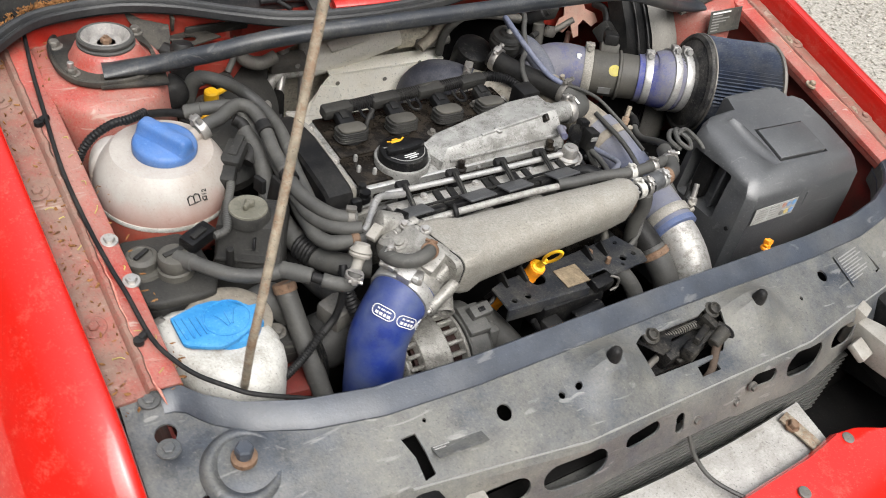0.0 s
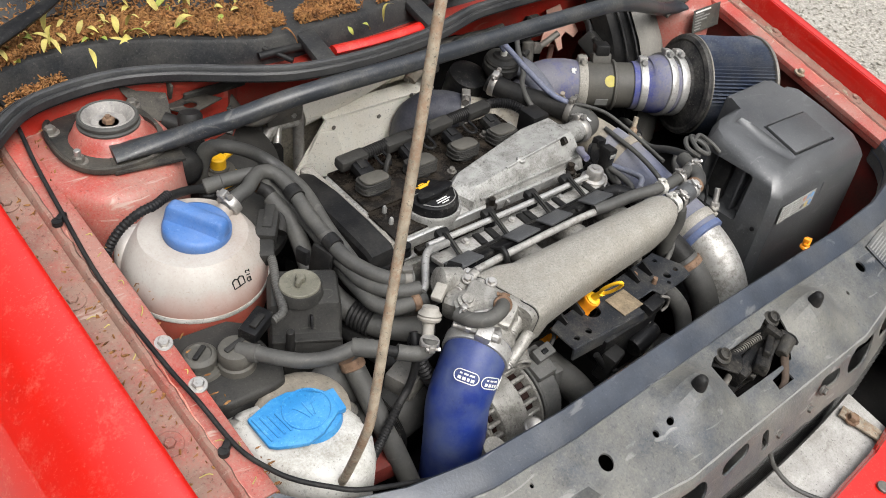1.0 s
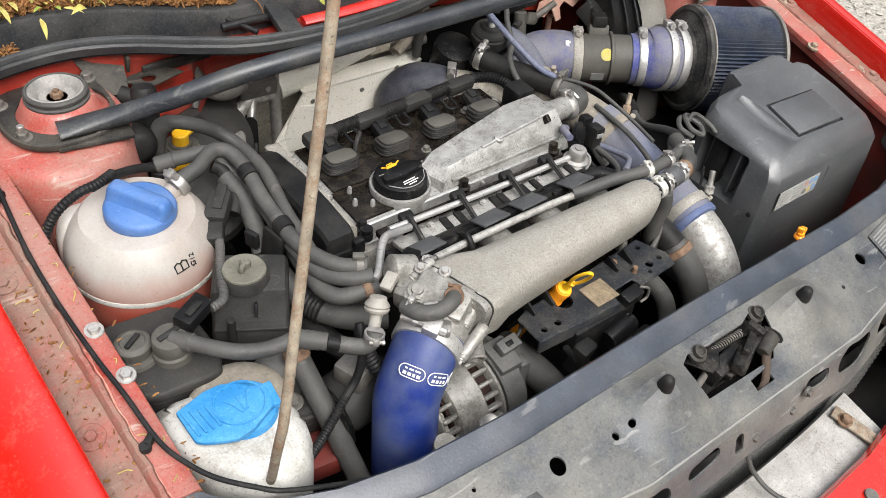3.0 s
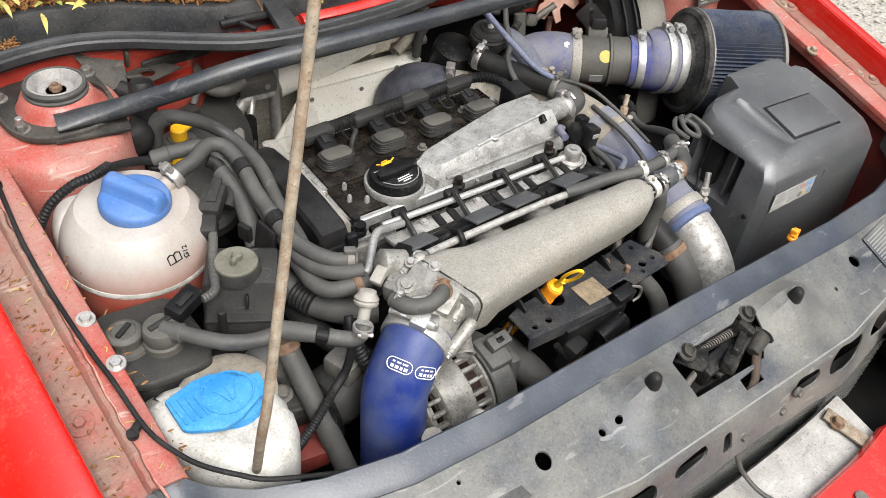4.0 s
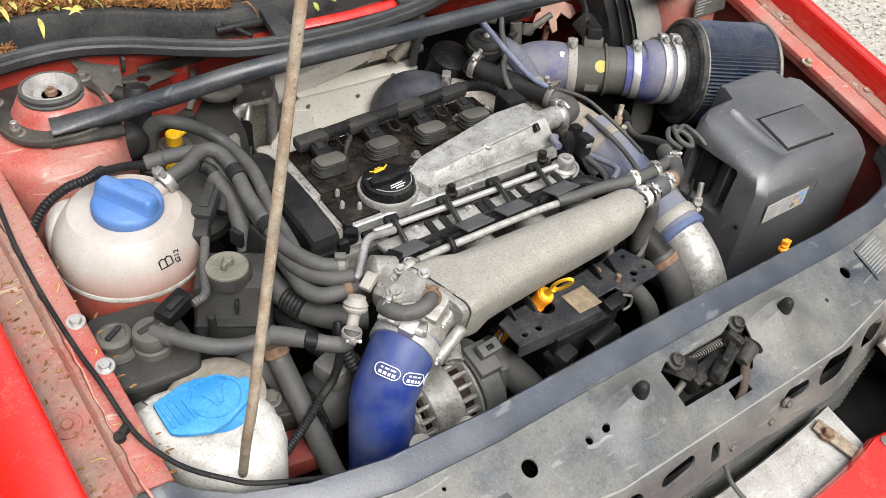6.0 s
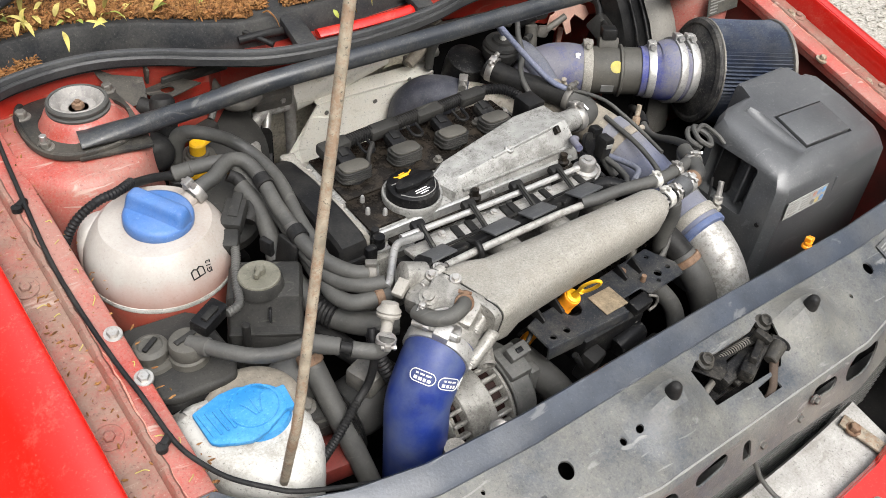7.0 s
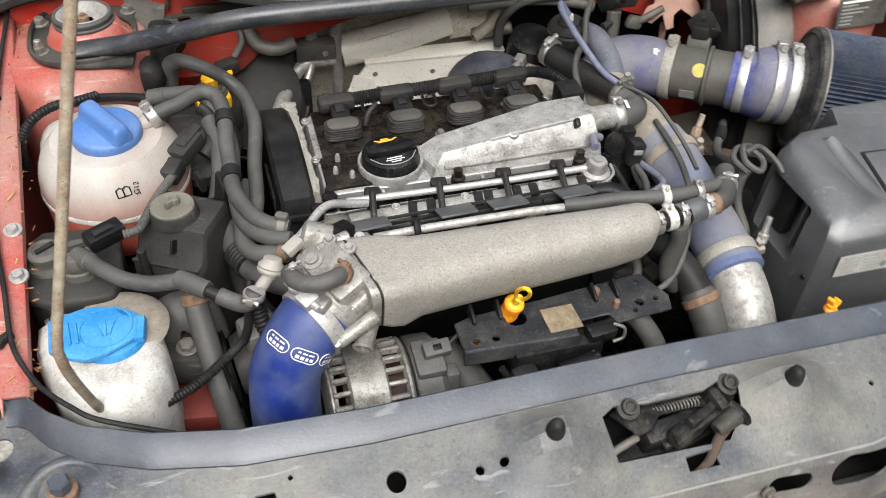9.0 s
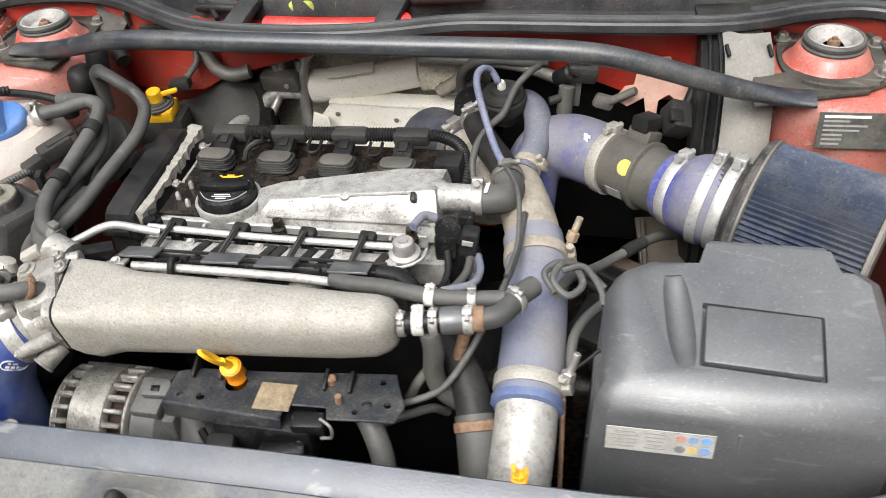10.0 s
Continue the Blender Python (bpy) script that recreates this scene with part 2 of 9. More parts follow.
tint_by_level(TANK, 0.752, 0.790, (0.40, 0.16, 0.115), 0.65)
TANK_LOW = surface("plastic_over_pink_coolant", (0.42, 0.085, 0.055), 0.42, 0, 0.15, 20, (0.34, 0.2, 0.15), 0.3, 26, 0.14, 0.05, 200, fleck=0.1, pit=0.3)
TANK_CAP = surface("faded_blue_plastic", (0.045, 0.135, 0.36), 0.42, 0, 0.12, 30, (0.17, 0.23, 0.36), 0.3, 24, 0.2, 0.08, 400, fleck=0.15, pit=0.2, scuff=0.25, scuff_tone=(0.22, 0.3, 0.42))
BOTTLE = surface("grubby_white_plastic", (0.50, 0.49, 0.455), 0.46, 0, 0.08, 25, (0.2, 0.18, 0.14), 0.36, 20, 0.09, 0.1, 300, fleck=0.1, pit=0.6, scuff=0.4, scuff_tone=(0.12, 0.105, 0.085))
WASH_CAP = surface("sky_blue_plastic", (0.022, 0.20, 0.47), 0.40, 0, 0.1, 30, (0.12, 0.33, 0.48), 0.26, 30, 0.16, 0.08, 400, fleck=0.2, pit=0.35, scuff=0.3, scuff_tone=(0.25, 0.42, 0.55))
ORANGE = surface("orange_plastic", (0.88, 0.3, 0.012), 0.35, 0, 0.1, 50, (0.32, 0.11, 0.03), 0.18, 60, 0.15, 0.05, 400, fleck=0.0, pit=0.2)
YELLOW = surface("yellow_plastic", (0.92, 0.5, 0.015), 0.38, 0, 0.08, 40, (0.36, 0.25, 0.06), 0.15, 50, 0.2, 0.05, 400, fleck=0.0, pit=0.2)
DULL_YELLOW = surface("dull_yellow_sticker", (0.42, 0.36, 0.055), 0.6, 0, 0.12, 60, DUST, 0.3, 40, 0.2, 0.05, 400)
WHITE = surface("white_print", (0.72, 0.72, 0.7), 0.5, 0, 0.06, 60, (0.45, 0.44, 0.42), 0.3, 60, 0.2, 0, fleck=0.0, pit=0.2)
INK = surface("black_print", (0.012, 0.012, 0.012), 0.5, 0, 0.05, 60, None, 0, 1, 0.1, 0)
GOLDPAINT = surface("orange_print", (0.75, 0.38, 0.02), 0.5, 0, 0.08, 60, None, 0, 1, 0.1, 0)
PAPER = surface("worn_paper_label", (0.27, 0.21, 0.135), 0.7, 0, 0.15, 90, (0.075, 0.055, 0.035), 0.5, 40, 0.12, 0)
PLATE = surface("black_data_plate", (0.030, 0.032, 0.030), 0.45, 0, 0.15, 60, (0.16, 0.15, 0.12), 0.35, 40, 0.2, 0)
GREYPRINT = surface("faded_grey_print", (0.26, 0.26, 0.25), 0.6, 0, 0.1, 60, (0.15, 0.145, 0.13), 0.5, 60, 0.2, 0)
FILTER = surface("blue_grey_filter_cotton", (0.026, 0.036, 0.062), 0.75, 0, 0.2, 40, (0.15, 0.15, 0.145), 0.24, 22, 0.16, 0.2, 700, fleck=0.2, pit=0.3)
FILTER_RIM = surface("black_filter_rubber", (0.022, 0.022, 0.023), 0.55, 0, 0.2, 50, GREYDUST, 0.2, 30, 0.2, 0.1, 500)
# oily castings, and the shadow strip beside the fuel rail
GREASE_AND_SHADE = surface("oily_casting_and_gap_shade", (0.010, 0.0085, 0.007), 0.24, 0.1, 0.4, 70, (0.080, 0.062, 0.044), 0.2, 45, 0.12, 0.4, 350)
COPPER = surface("varnished_copper_winding", (0.024, 0.012, 0.010), 0.5, 0.2, 0.3, 260, None, 0, 1, 0.1, 0.2)
GROUND = surface("pale_gravel", (0.36, 0.34, 0.30), 0.9, 0, 0.45, 70, (0.2, 0.185, 0.155), 0.45, 130, 0.12, 0.9, 120, scuff=0.0)
GRAVEL = surface("grey_tan_pebbles", (0.40, 0.375, 0.33), 0.85, 0, 0.6, 38, (0.26, 0.235, 0.19), 0.45, 60, 0.1, 0.4, 300)
# near-black that puts the deep shade of the bay into the colour
GAP_SHADE = surface("gap_shade_black", (0.004, 0.004, 0.004), 0.8, 0, 0.3, 30, (0.016, 0.014, 0.012), 0.3, 18, 0.2, 0.2, 200)
LEAF = surface("dry_brown_blossom", (0.19, 0.080, 0.024), 0.85, 0, 0.6, 120, (0.28, 0.15, 0.05), 0.42, 60, 0.12, 0.3, 500, pit=0.8)
LEAF_YELLOW = surface("yellowed_leaf", (0.42, 0.36, 0.085), 0.6, 0, 0.3, 60, (0.30, 0.24, 0.10), 0.5, 50, 0.15, 0.15, 300)
LEAF_GREEN = surface("green_leaf", (0.16, 0.22, 0.035), 0.6, 0, 0.25, 60, (0.40, 0.36, 0.07), 0.5, 45, 0.2, 0.15, 300)
COWLPLASTIC = surface("faded_cowl_plastic", (0.016, 0.017, 0.019), 0.5, 0, 0.2, 30, (0.09, 0.085, 0.075), 0.35, 20, 0.2, 0.2, 500)
BEAM = surface("chalky_dusty_beam", (0.36, 0.35, 0.33), 0.7, 0.05, 0.15, 30, (0.17, 0.158, 0.135), 0.48, 14, 0.14, 0.4, 220, fine=0.45, pit=0.6, scuff=0.3, scuff_tone=(0.12, 0.11, 0.095))
LAMPWHITE = surface("aged_white_lamp_housing", (0.3, 0.285, 0.255), 0.5, 0, 0.1, 40, (0.17, 0.15, 0.12), 0.4, 25, 0.2, 0.1, 400)
FOAM = surface("woven_heat_wrap", (0.6, 0.56, 0.46), 0.7, 0.2, 0.3, 240, (0.36, 0.32, 0.25), 0.4, 60, 0.2, 0.8, 260)
OLIVE = surface("olive_grey_lid", (0.10, 0.096, 0.072), 0.55, 0, 0.15, 50, (0.19, 0.18, 0.145), 0.45, 40)
TRAYTAN = surface("dusty_brown_bracket_paint", (0.055, 0.045, 0.036), 0.6, 0, 0.2, 40, (0.13, 0.11, 0.085), 0.45, 18, 0.15, 0.2, 400)
DISH = surface("dusty_pressed_dish", (0.20, 0.19, 0.18), 0.5, 0.2, 0.15, 60, (0.33, 0.31, 0.28), 0.5, 30, 0.15, 0.2, 300)
PINKISH = surface("dusty_primer_pink_bracket", (0.40, 0.20, 0.155), 0.7, 0, 0.15, 50, (0.36, 0.28, 0.22), 0.5, 40, 0.2, 0.2, 400)


def glass_material():
    m = bpy.data.materials.new("windscreen_glass")
    m.use_nodes = True
    p = m.node_tree.nodes["Principled BSDF"]
    p.inputs["Base Color"].default_value = (0.10, 0.115, 0.13, 1)
    p.inputs["Roughness"].default_value = 0.06
    p.inputs["Transmission Weight"].default_value = 0.35
    return m


GLASS = glass_material()
TOWERPLATE = surface("dusty_brace_plate", (0.020, 0.020, 0.0195), 0.46, 0, 0.15, 40, (0.15, 0.133, 0.105), 0.34, 12, 0.2, 0.15, 400, fleck=0.12, pit=0.3, fine=0.25, scuff=0.3, scuff_tone=(0.2, 0.18, 0.15))
DUCTFACE = surface("dust_grey_duct_plastic", (0.11, 0.105, 0.095), 0.6, 0, 0.15, 30, (0.24, 0.225, 0.195), 0.5, 14, 0.25, 0.2, 400)
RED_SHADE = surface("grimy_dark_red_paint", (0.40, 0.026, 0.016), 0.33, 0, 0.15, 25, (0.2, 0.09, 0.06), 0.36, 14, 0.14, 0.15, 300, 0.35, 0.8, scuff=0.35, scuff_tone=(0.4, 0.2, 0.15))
RUST_DARK = surface("dark_rusty_sheet", (0.045, 0.03, 0.02), 0.7, 0.1, 0.3, 60, (0.08, 0.055, 0.038), 0.4, 40, 0.2, 0.3, 300)
BRACKET_BLACK = surface("black_bracket_paint", (0.020, 0.022, 0.026), 0.34, 0, 0.2, 40, (0.13, 0.12, 0.10), 0.22, 26, 0.15, 0.15, 400)
ALU_STAIN = surface("oil_stained_cast_aluminium", (0.33, 0.325, 0.305), 0.40, 0.4, 0.22, 70, (0.045, 0.038, 0.03), 0.36, 20, 0.07, 0.4, 500, pit=0.85, fleck=0.15, fine=0.35, scuff=0.3, scuff_tone=(0.5, 0.49, 0.46))
LATCH = surface("greasy_black_latch", (0.009, 0.009, 0.0095), 0.36, 0.1, 0.3, 60, (0.10, 0.09, 0.072), 0.24, 30, 0.15, 0.3, 400)
LABEL = surface("faded_warning_label", (0.36, 0.36, 0.34), 0.6, 0, 0.08, 90, (0.20, 0.185, 0.16), 0.45, 40, 0.15, 0)
PALE_PRINT = surface("worn_pale_print", (0.48, 0.47, 0.45), 0.6, 0, 0.1, 60, (0.16, 0.155, 0.14), 0.35, 70, 0.15, 0)
# darker copy of the body red for shaded gaps, with dirt patches
RED_GAP_SHADE = surface("dirty_shaded_lower_red", (0.17, 0.012, 0.008), 0.5, 0, 0.2, 25, (0.045, 0.03, 0.022), 0.6, 14, 0.2, 0.2, 300)


# ---- building helpers ----
V = Vector
ROOT = {}


def thing(name, at, label, category, group="", kind=""):
    ob = new(name)
    ob.empty_display_size = 0.02
    ob.location = at
    ROOT[ob.name] = V(at)
    return tagged(ob, label, category, group, kind)


def mesh_of(name, bm, material, origin, angle=38):
    bm.transform(Matrix.Translation(-origin))
    bmesh.ops.recalc_face_normals(bm, faces=bm.faces[:])
    for f in bm.faces:
        f.smooth = True
    me = bpy.data.meshes.new(name)
    bm.to_mesh(me)
    bm.free()
    me.set_sharp_from_angle(angle=radians(angle))
    me.materials.append(material)
    return me


def part(name, bm, material, parent, label="", angle=38):
    origin = ROOT[parent.name]
    ob = new(name, mesh_of(name, bm, material, origin, angle))
    ob.parent = parent
    ROOT[ob.name] = origin
    if label:
        tagged(ob, label)
    return ob


def solid(name, bm, material, label, category, kind="", at=(0, 0, 0), angle=38, group=""):
    ob = new(name, mesh_of(name, bm, material, V(at), angle))
    ob.location = at
    ROOT[ob.name] = V(at)
    return tagged(ob, label, category, group, kind)


def curve_points(points, steps=6):
    pts = [V(p) for p in points]
    if len(pts) < 3 or steps < 2:
        return pts, [float(i) for i in range(len(pts))]
    ext = [pts[0] * 2 - pts[1], *pts, pts[-1] * 2 - pts[-2]]
    out, where = [], []
    for i in range(1, len(ext) - 2):
        a, b, c, d = ext[i - 1:i + 3]
        for k in range(steps):
            t = k / steps
            out.append(0.5 * (2 * b + (c - a) * t + (2 * a - 5 * b + 4 * c - d) * t * t + (3 * b - a - 3 * c + d) * t ** 3))
            where.append(i - 1 + t)
    return out + [pts[-1]], where + [float(len(pts) - 1)]


def sweep(bm, points, loops, cap=True):
    """Carries the 2D loop of each station along the line of points."""
    n, rings = len(points), []
    ahead = [(points[min(i + 1, n - 1)] - points[max(i - 1, 0)]).normalized() for i in range(n)]
    side = ahead[0].orthogonal().normalized()
    if abs(ahead[0].z) < 0.95:
        side = ahead[0].cross(V((0, 0, 1))).normalized()
    for p, d, loop in zip(points, ahead, loops):
        side = (side - d * side.dot(d)).normalized()
        up = side.cross(d)
        rings.append([bm.verts.new(p + side * x + up * y) for x, y in loop])
    join(bm, rings, cap)
    return rings


def join(bm, rings, cap=True, closed=True):
    for a, b in zip(rings, rings[1:]):
        k = len(a)
        for i in range(k if closed else k - 1):
            j = (i + 1) % k
            bm.faces.new((a[i], a[j], b[j], b[i]))
    if cap:
        bm.faces.new(rings[0][::-1])
        bm.faces.new(rings[-1])


def circle(r, seg, squash=1.0):
    return [(r * math.cos(6.28318531 * i / seg), squash * r * math.sin(6.28318531 * i / seg)) for i in range(seg)]


def rounded(w, h, r, n=4):
    """A rounded rectangle as a 2D loop, w by h."""
    out = []
    for cx, cy, a0 in ((w / 2 - r, h / 2 - r, 0), (-w / 2 + r, h / 2 - r, 90), (-w / 2 + r, -h / 2 + r, 180), (w / 2 - r, -h / 2 + r, 270)):
        for k in range(n + 1):
            a = radians(a0 + 90 * k / n)
            out.append((cx + r * math.cos(a), cy + r * math.sin(a)))
    return out


def tube(points, r, seg=14, steps=6, bm=None, squash=1.0, ridge=0.0, pitch=0.006):
    bm = bm or bmesh.new()
    if ridge:
        steps = max(steps, 6)
    pts, where = curve_points(points, steps)
    radii = r if isinstance(r, (list, tuple)) else [r] * len(points)
    rs = [float(np.interp(w, range(len(radii)), radii)) for w in where]
    if ridge:
        length = [0.0]
        for a, b in zip(pts, pts[1:]):
            length.append(length[-1] + (b - a).length)
        count = max(4, int(length[-1] / pitch * 2))
        even = [length[-1] * i / count for i in range(count + 1)]
        xyz = [np.interp(even, length, [p[k] for p in pts]) for k in range(3)]
        rs = list(np.interp(even, length, rs))
        pts = [V((xyz[0][i], xyz[1][i], xyz[2][i])) for i in range(count + 1)]
        rs = [q + (ridge if i % 2 else 0) for i, q in enumerate(rs)]
    sweep(bm, pts, [circle(q, seg, squash) for q in rs])
    return bm


def lathe(profile, at, axis=(0, 0, 1), seg=28, bm=None):
    """Turns (height, radius) pairs round the axis."""
    bm = bm or bmesh.new()
    d = V(axis).normalized()
    side = d.orthogonal().normalized()
    up = d.cross(side)
    rings = []
    for h, r in profile:
        c = V(at) + d * h
        rings.append([bm.verts.new(c + side * x + up * y) for x, y in circle(max(r, 0.0002), seg)])
    join(bm, rings)
    return bm


def rod(a, b, r, r2=None, seg=14, bm=None):
    a, b = V(a), V(b)
    bm = bm or bmesh.new()
    r2 = r if r2 is None else r2
    d = (b - a)
    e = min(0.15 * r, 0.1 * d.length)
    return lathe([(0, r - e), (e, r), (d.length - e, r2), (d.length, r2 - e)], a, d, seg, bm)


def box(c, s, turn=(0, 0, 0), bevel=0.003, seg=2, bm=None, m=None):
    own = bmesh.new()
    bmesh.ops.create_cube(own, size=1.0)
    bmesh.ops.scale(own, vec=V(s), verts=own.verts[:])
    if bevel:
        bmesh.ops.bevel(own, geom=own.edges[:], offset=min(bevel, 0.45 * min(s)), segments=seg, affect="EDGES", profile=0.5)
    own.transform(m or pose(*c, *turn))
    return merge(bm, own)


def merge(bm, own):
    if bm is None:
        return own
    me = bpy.data.meshes.new("tmp")
    own.to_mesh(me)
    own.free()
    bm.from_mesh(me)
    bpy.data.meshes.remove(me)
    return bm


def slab(outline, z0, z1, m=None, bevel=0.002, seg=2, bm=None):
    """A plate with that 2D outline from z0 to z1, set by m."""
    own = bmesh.new()
    lo = [own.verts.new((x, y, z0)) for x, y in outline]
    hi = [own.verts.new((x, y, z1)) for x, y in outline]
    join(own, [lo, hi])
    if bevel:
        bmesh.ops.recalc_face_normals(own, faces=own.faces[:])
        bmesh.ops.bevel(own, geom=own.edges[:], offset=bevel, segments=seg, affect="EDGES", profile=0.5, clamp_overlap=True)
    if m:
        own.transform(m)
    return merge(bm, own)


def loft(loops, cap=True, bm=None):
    bm = bm or bmesh.new()
    rings = [[bm.verts.new(V(p)) for p in loop] for loop in loops]
    join(bm, rings, cap)
    return bm


def carve(bm, cutters):
    """The mesh bm with the shapes of cutters taken out of it."""
    bmesh.ops.recalc_face_normals(bm, faces=bm.faces[:])
    ob = new("tmp", bpy.data.meshes.new("tmp"))
    bm.to_mesh(ob.data)
    bm.free()
    gone = [ob]
    for c in cutters:
        bmesh.ops.recalc_face_normals(c, faces=c.faces[:])
        k = new("tmp", bpy.data.meshes.new("tmp"))
        c.to_mesh(k.data)
        c.free()
        mod = ob.modifiers.new("cut", "BOOLEAN")
        mod.operation, mod.object, mod.solver = "DIFFERENCE", k, "EXACT"
        gone.append(k)
    done = bpy.data.meshes.new_from_object(ob.evaluated_get(bpy.context.evaluated_depsgraph_get()))
    out = bmesh.new()
    out.from_mesh(done)
    bpy.data.meshes.remove(done)
    for g in gone:
        me = g.data
        bpy.data.objects.remove(g)
        bpy.data.meshes.remove(me)
    return out


def along(a, b, up=(0, 0, 1)):
    """A pose at a whose z axis points to b and whose y axis leans to up."""
    z = (V(b) - V(a)).normalized()
    x = V(up).cross(z)
    x = x.normalized() if x.length > 1e-4 else z.orthogonal().normalized()
    y = z.cross(x)
    return Matrix.Translation(a) @ Matrix((x, y, z)).transposed().to_4x4()


def hexbolt(parent, at, axis=(0, 0, 1), r=0.008, h=0.006, material=None, washer=1.5, name="bolt", label=""):
    bm = bmesh.new()
    d = V(axis).normalized()
    if washer:
        lathe([(-0.002, r * washer), (0.0008, r * washer), (0.0014, r * washer * 0.94)], at, d, 22, bm)
    lathe([(0.0005, r), (h * 0.8, r), (h, r * 0.84)], at, d, 6, bm)
    return part(name, bm, material or STEEL, parent, label, 25)


def clamp(parent, at, axis, r, w=0.012, material=None, screw=(0, 0, 1), label="", t=0.0012, size=1.0):
    """A worm-drive or bolt clamp band with its screw housing."""
    d = V(axis).normalized()
    s = V(screw)
    s = (s - d * s.dot(d)).normalized()
    bm = lathe([(-w / 2, r - 0.001), (-w / 2, r + t), (-w / 2 + 0.001, r + t + 0.0006), (w / 2 - 0.001, r + t + 0.0006), (w / 2, r + t), (w / 2, r - 0.001)], at, d, 36)
    c = V(at) + s * (r + 0.005 * size)
    tangent = d.cross(s)
    m = Matrix.Translation(c) @ Matrix((d, tangent, s)).transposed().to_4x4()
    box((0, 0, 0), (w * 1.05, 0.014 * size, 0.009 * size), bevel=0.0015, bm=bm, m=m)
    rod(c - tangent * 0.013 * size, c + tangent * 0.013 * size, 0.0035 * size, seg=8, bm=bm)
    lathe([(0, 0.005 * size), (0.005 * size, 0.005 * size)], c + tangent * 0.012 * size, tangent, 6, bm)
    return part("hose_clamp", bm, material or STEEL, parent, label or "banded steel hose clamp")


def words(text, size, m, material, parent, name="lettering", depth=0.0003):
    cu = bpy.data.curves.new("tmp", "FONT")
    cu.body, cu.size, cu.extrude, cu.align_x, cu.align_y = text, size, depth, "CENTER", "CENTER"
    ob = new("tmp", cu)
    me = bpy.data.meshes.new_from_object(ob.evaluated_get(bpy.context.evaluated_depsgraph_get()))
    bm = bmesh.new()
    bm.from_mesh(me)
    bm.transform(m)
    bpy.data.objects.remove(ob)
    bpy.data.curves.remove(cu)
    bpy.data.meshes.remove(me)
    return part(name, bm, material, parent)


def crumbs(name, spots, material, label, category, at=(0, 0, 0), seed=1):
    """Many small uneven lumps in one mesh: each spot is a pose with its scale."""
    own = bmesh.new()
    bmesh.ops.create_icosphere(own, subdivisions=1, radius=1.0)
    ball = np.array([v.co for v in own.verts])
    tri = np.array([[v.index for v in f.verts] for f in own.faces])
    own.free()
    rng = np.random.default_rng(seed)
    verts, faces = [], []
    for k, m in enumerate(spots):
        m = np.array(m)
        lump = ball * rng.uniform(0.6, 1.3, (len(ball), 1))
        verts.append(lump @ m[:3, :3].T + m[:3, 3] - np.array(at))
        faces.append(tri + k * len(ball))
    me = bpy.data.meshes.new(name)
    me.from_pydata(np.concatenate(verts).tolist(), [], np.concatenate(faces).tolist())
    me.materials.append(material)
    ob = new(name, me)
    ob.location = at
    return tagged(ob, label, category, "", "stuff")


# ---- ground ----
def build_ground():
    bm = bmesh.new()
    bmesh.ops.create_grid(bm, x_segments=60, y_segments=60, size=60)
    for v in bm.verts:
        if abs(v.co.x) > 3 or abs(v.co.y) > 3:
            v.co.z = 0.02 * noise.noise(v.co * 0.4)
    solid("ground", bm, GROUND, "pale grey gravel yard round the car", "ground", "structure")
    rng = random.Random(5)
    spots = []
    for _ in range(13000):
        x, y = rng.uniform(1.35, 3.6), rng.uniform(-0.9, 2.4)
        r = rng.uniform(0.002, 0.006) * (1.8 if rng.random() < 0.06 else 1.0)
        spots.append(pose(x, y, r * 0.25, 0, 0, rng.uniform(0, 360)) @ Matrix.Diagonal((r * rng.uniform(0.8, 1.5), r, 0.6 * r, 1)))
    crumbs("gravel", spots, GRAVEL, "loose pale pebbles lying on the yard", "gravel")


build_ground()


# ---- car body ----
def lip(y):
    """Height of the bonnet line at y."""
    return 0.8627 + 0.207 * y


def edge_x(y):
    return 0.7 + 0.05 * (y + 0.06)


body = thing("car_body", (0, 0, 0.16), "red hatchback body shell with its bonnet open", "car")

FENDER = [(0.000, -0.018), (0.0015, -0.008), (0.0025, 0.020), (0.0045, 0.0265), (0.009, 0.0295), (0.016, 0.0290), (0.030, 0.0235), (0.050, 0.0125), (0.075, -0.005),
          (0.098, -0.028), (0.118, -0.056), (0.134, -0.094), (0.146, -0.14), (0.155, -0.20), (0.158, -0.28), (0.156, -0.40), (0.150, -0.55)]
RAIL = [(-0.070, -0.030), (-0.073, -0.015), (-0.0715, -0.010), (-0.068, -0.008), (-0.058, -0.007), (-0.044, -0.006), (-0.040, -0.004),
        (-0.036, -0.006), (-0.034, -0.012), (-0.018, -0.013), (0.006, -0.014)]


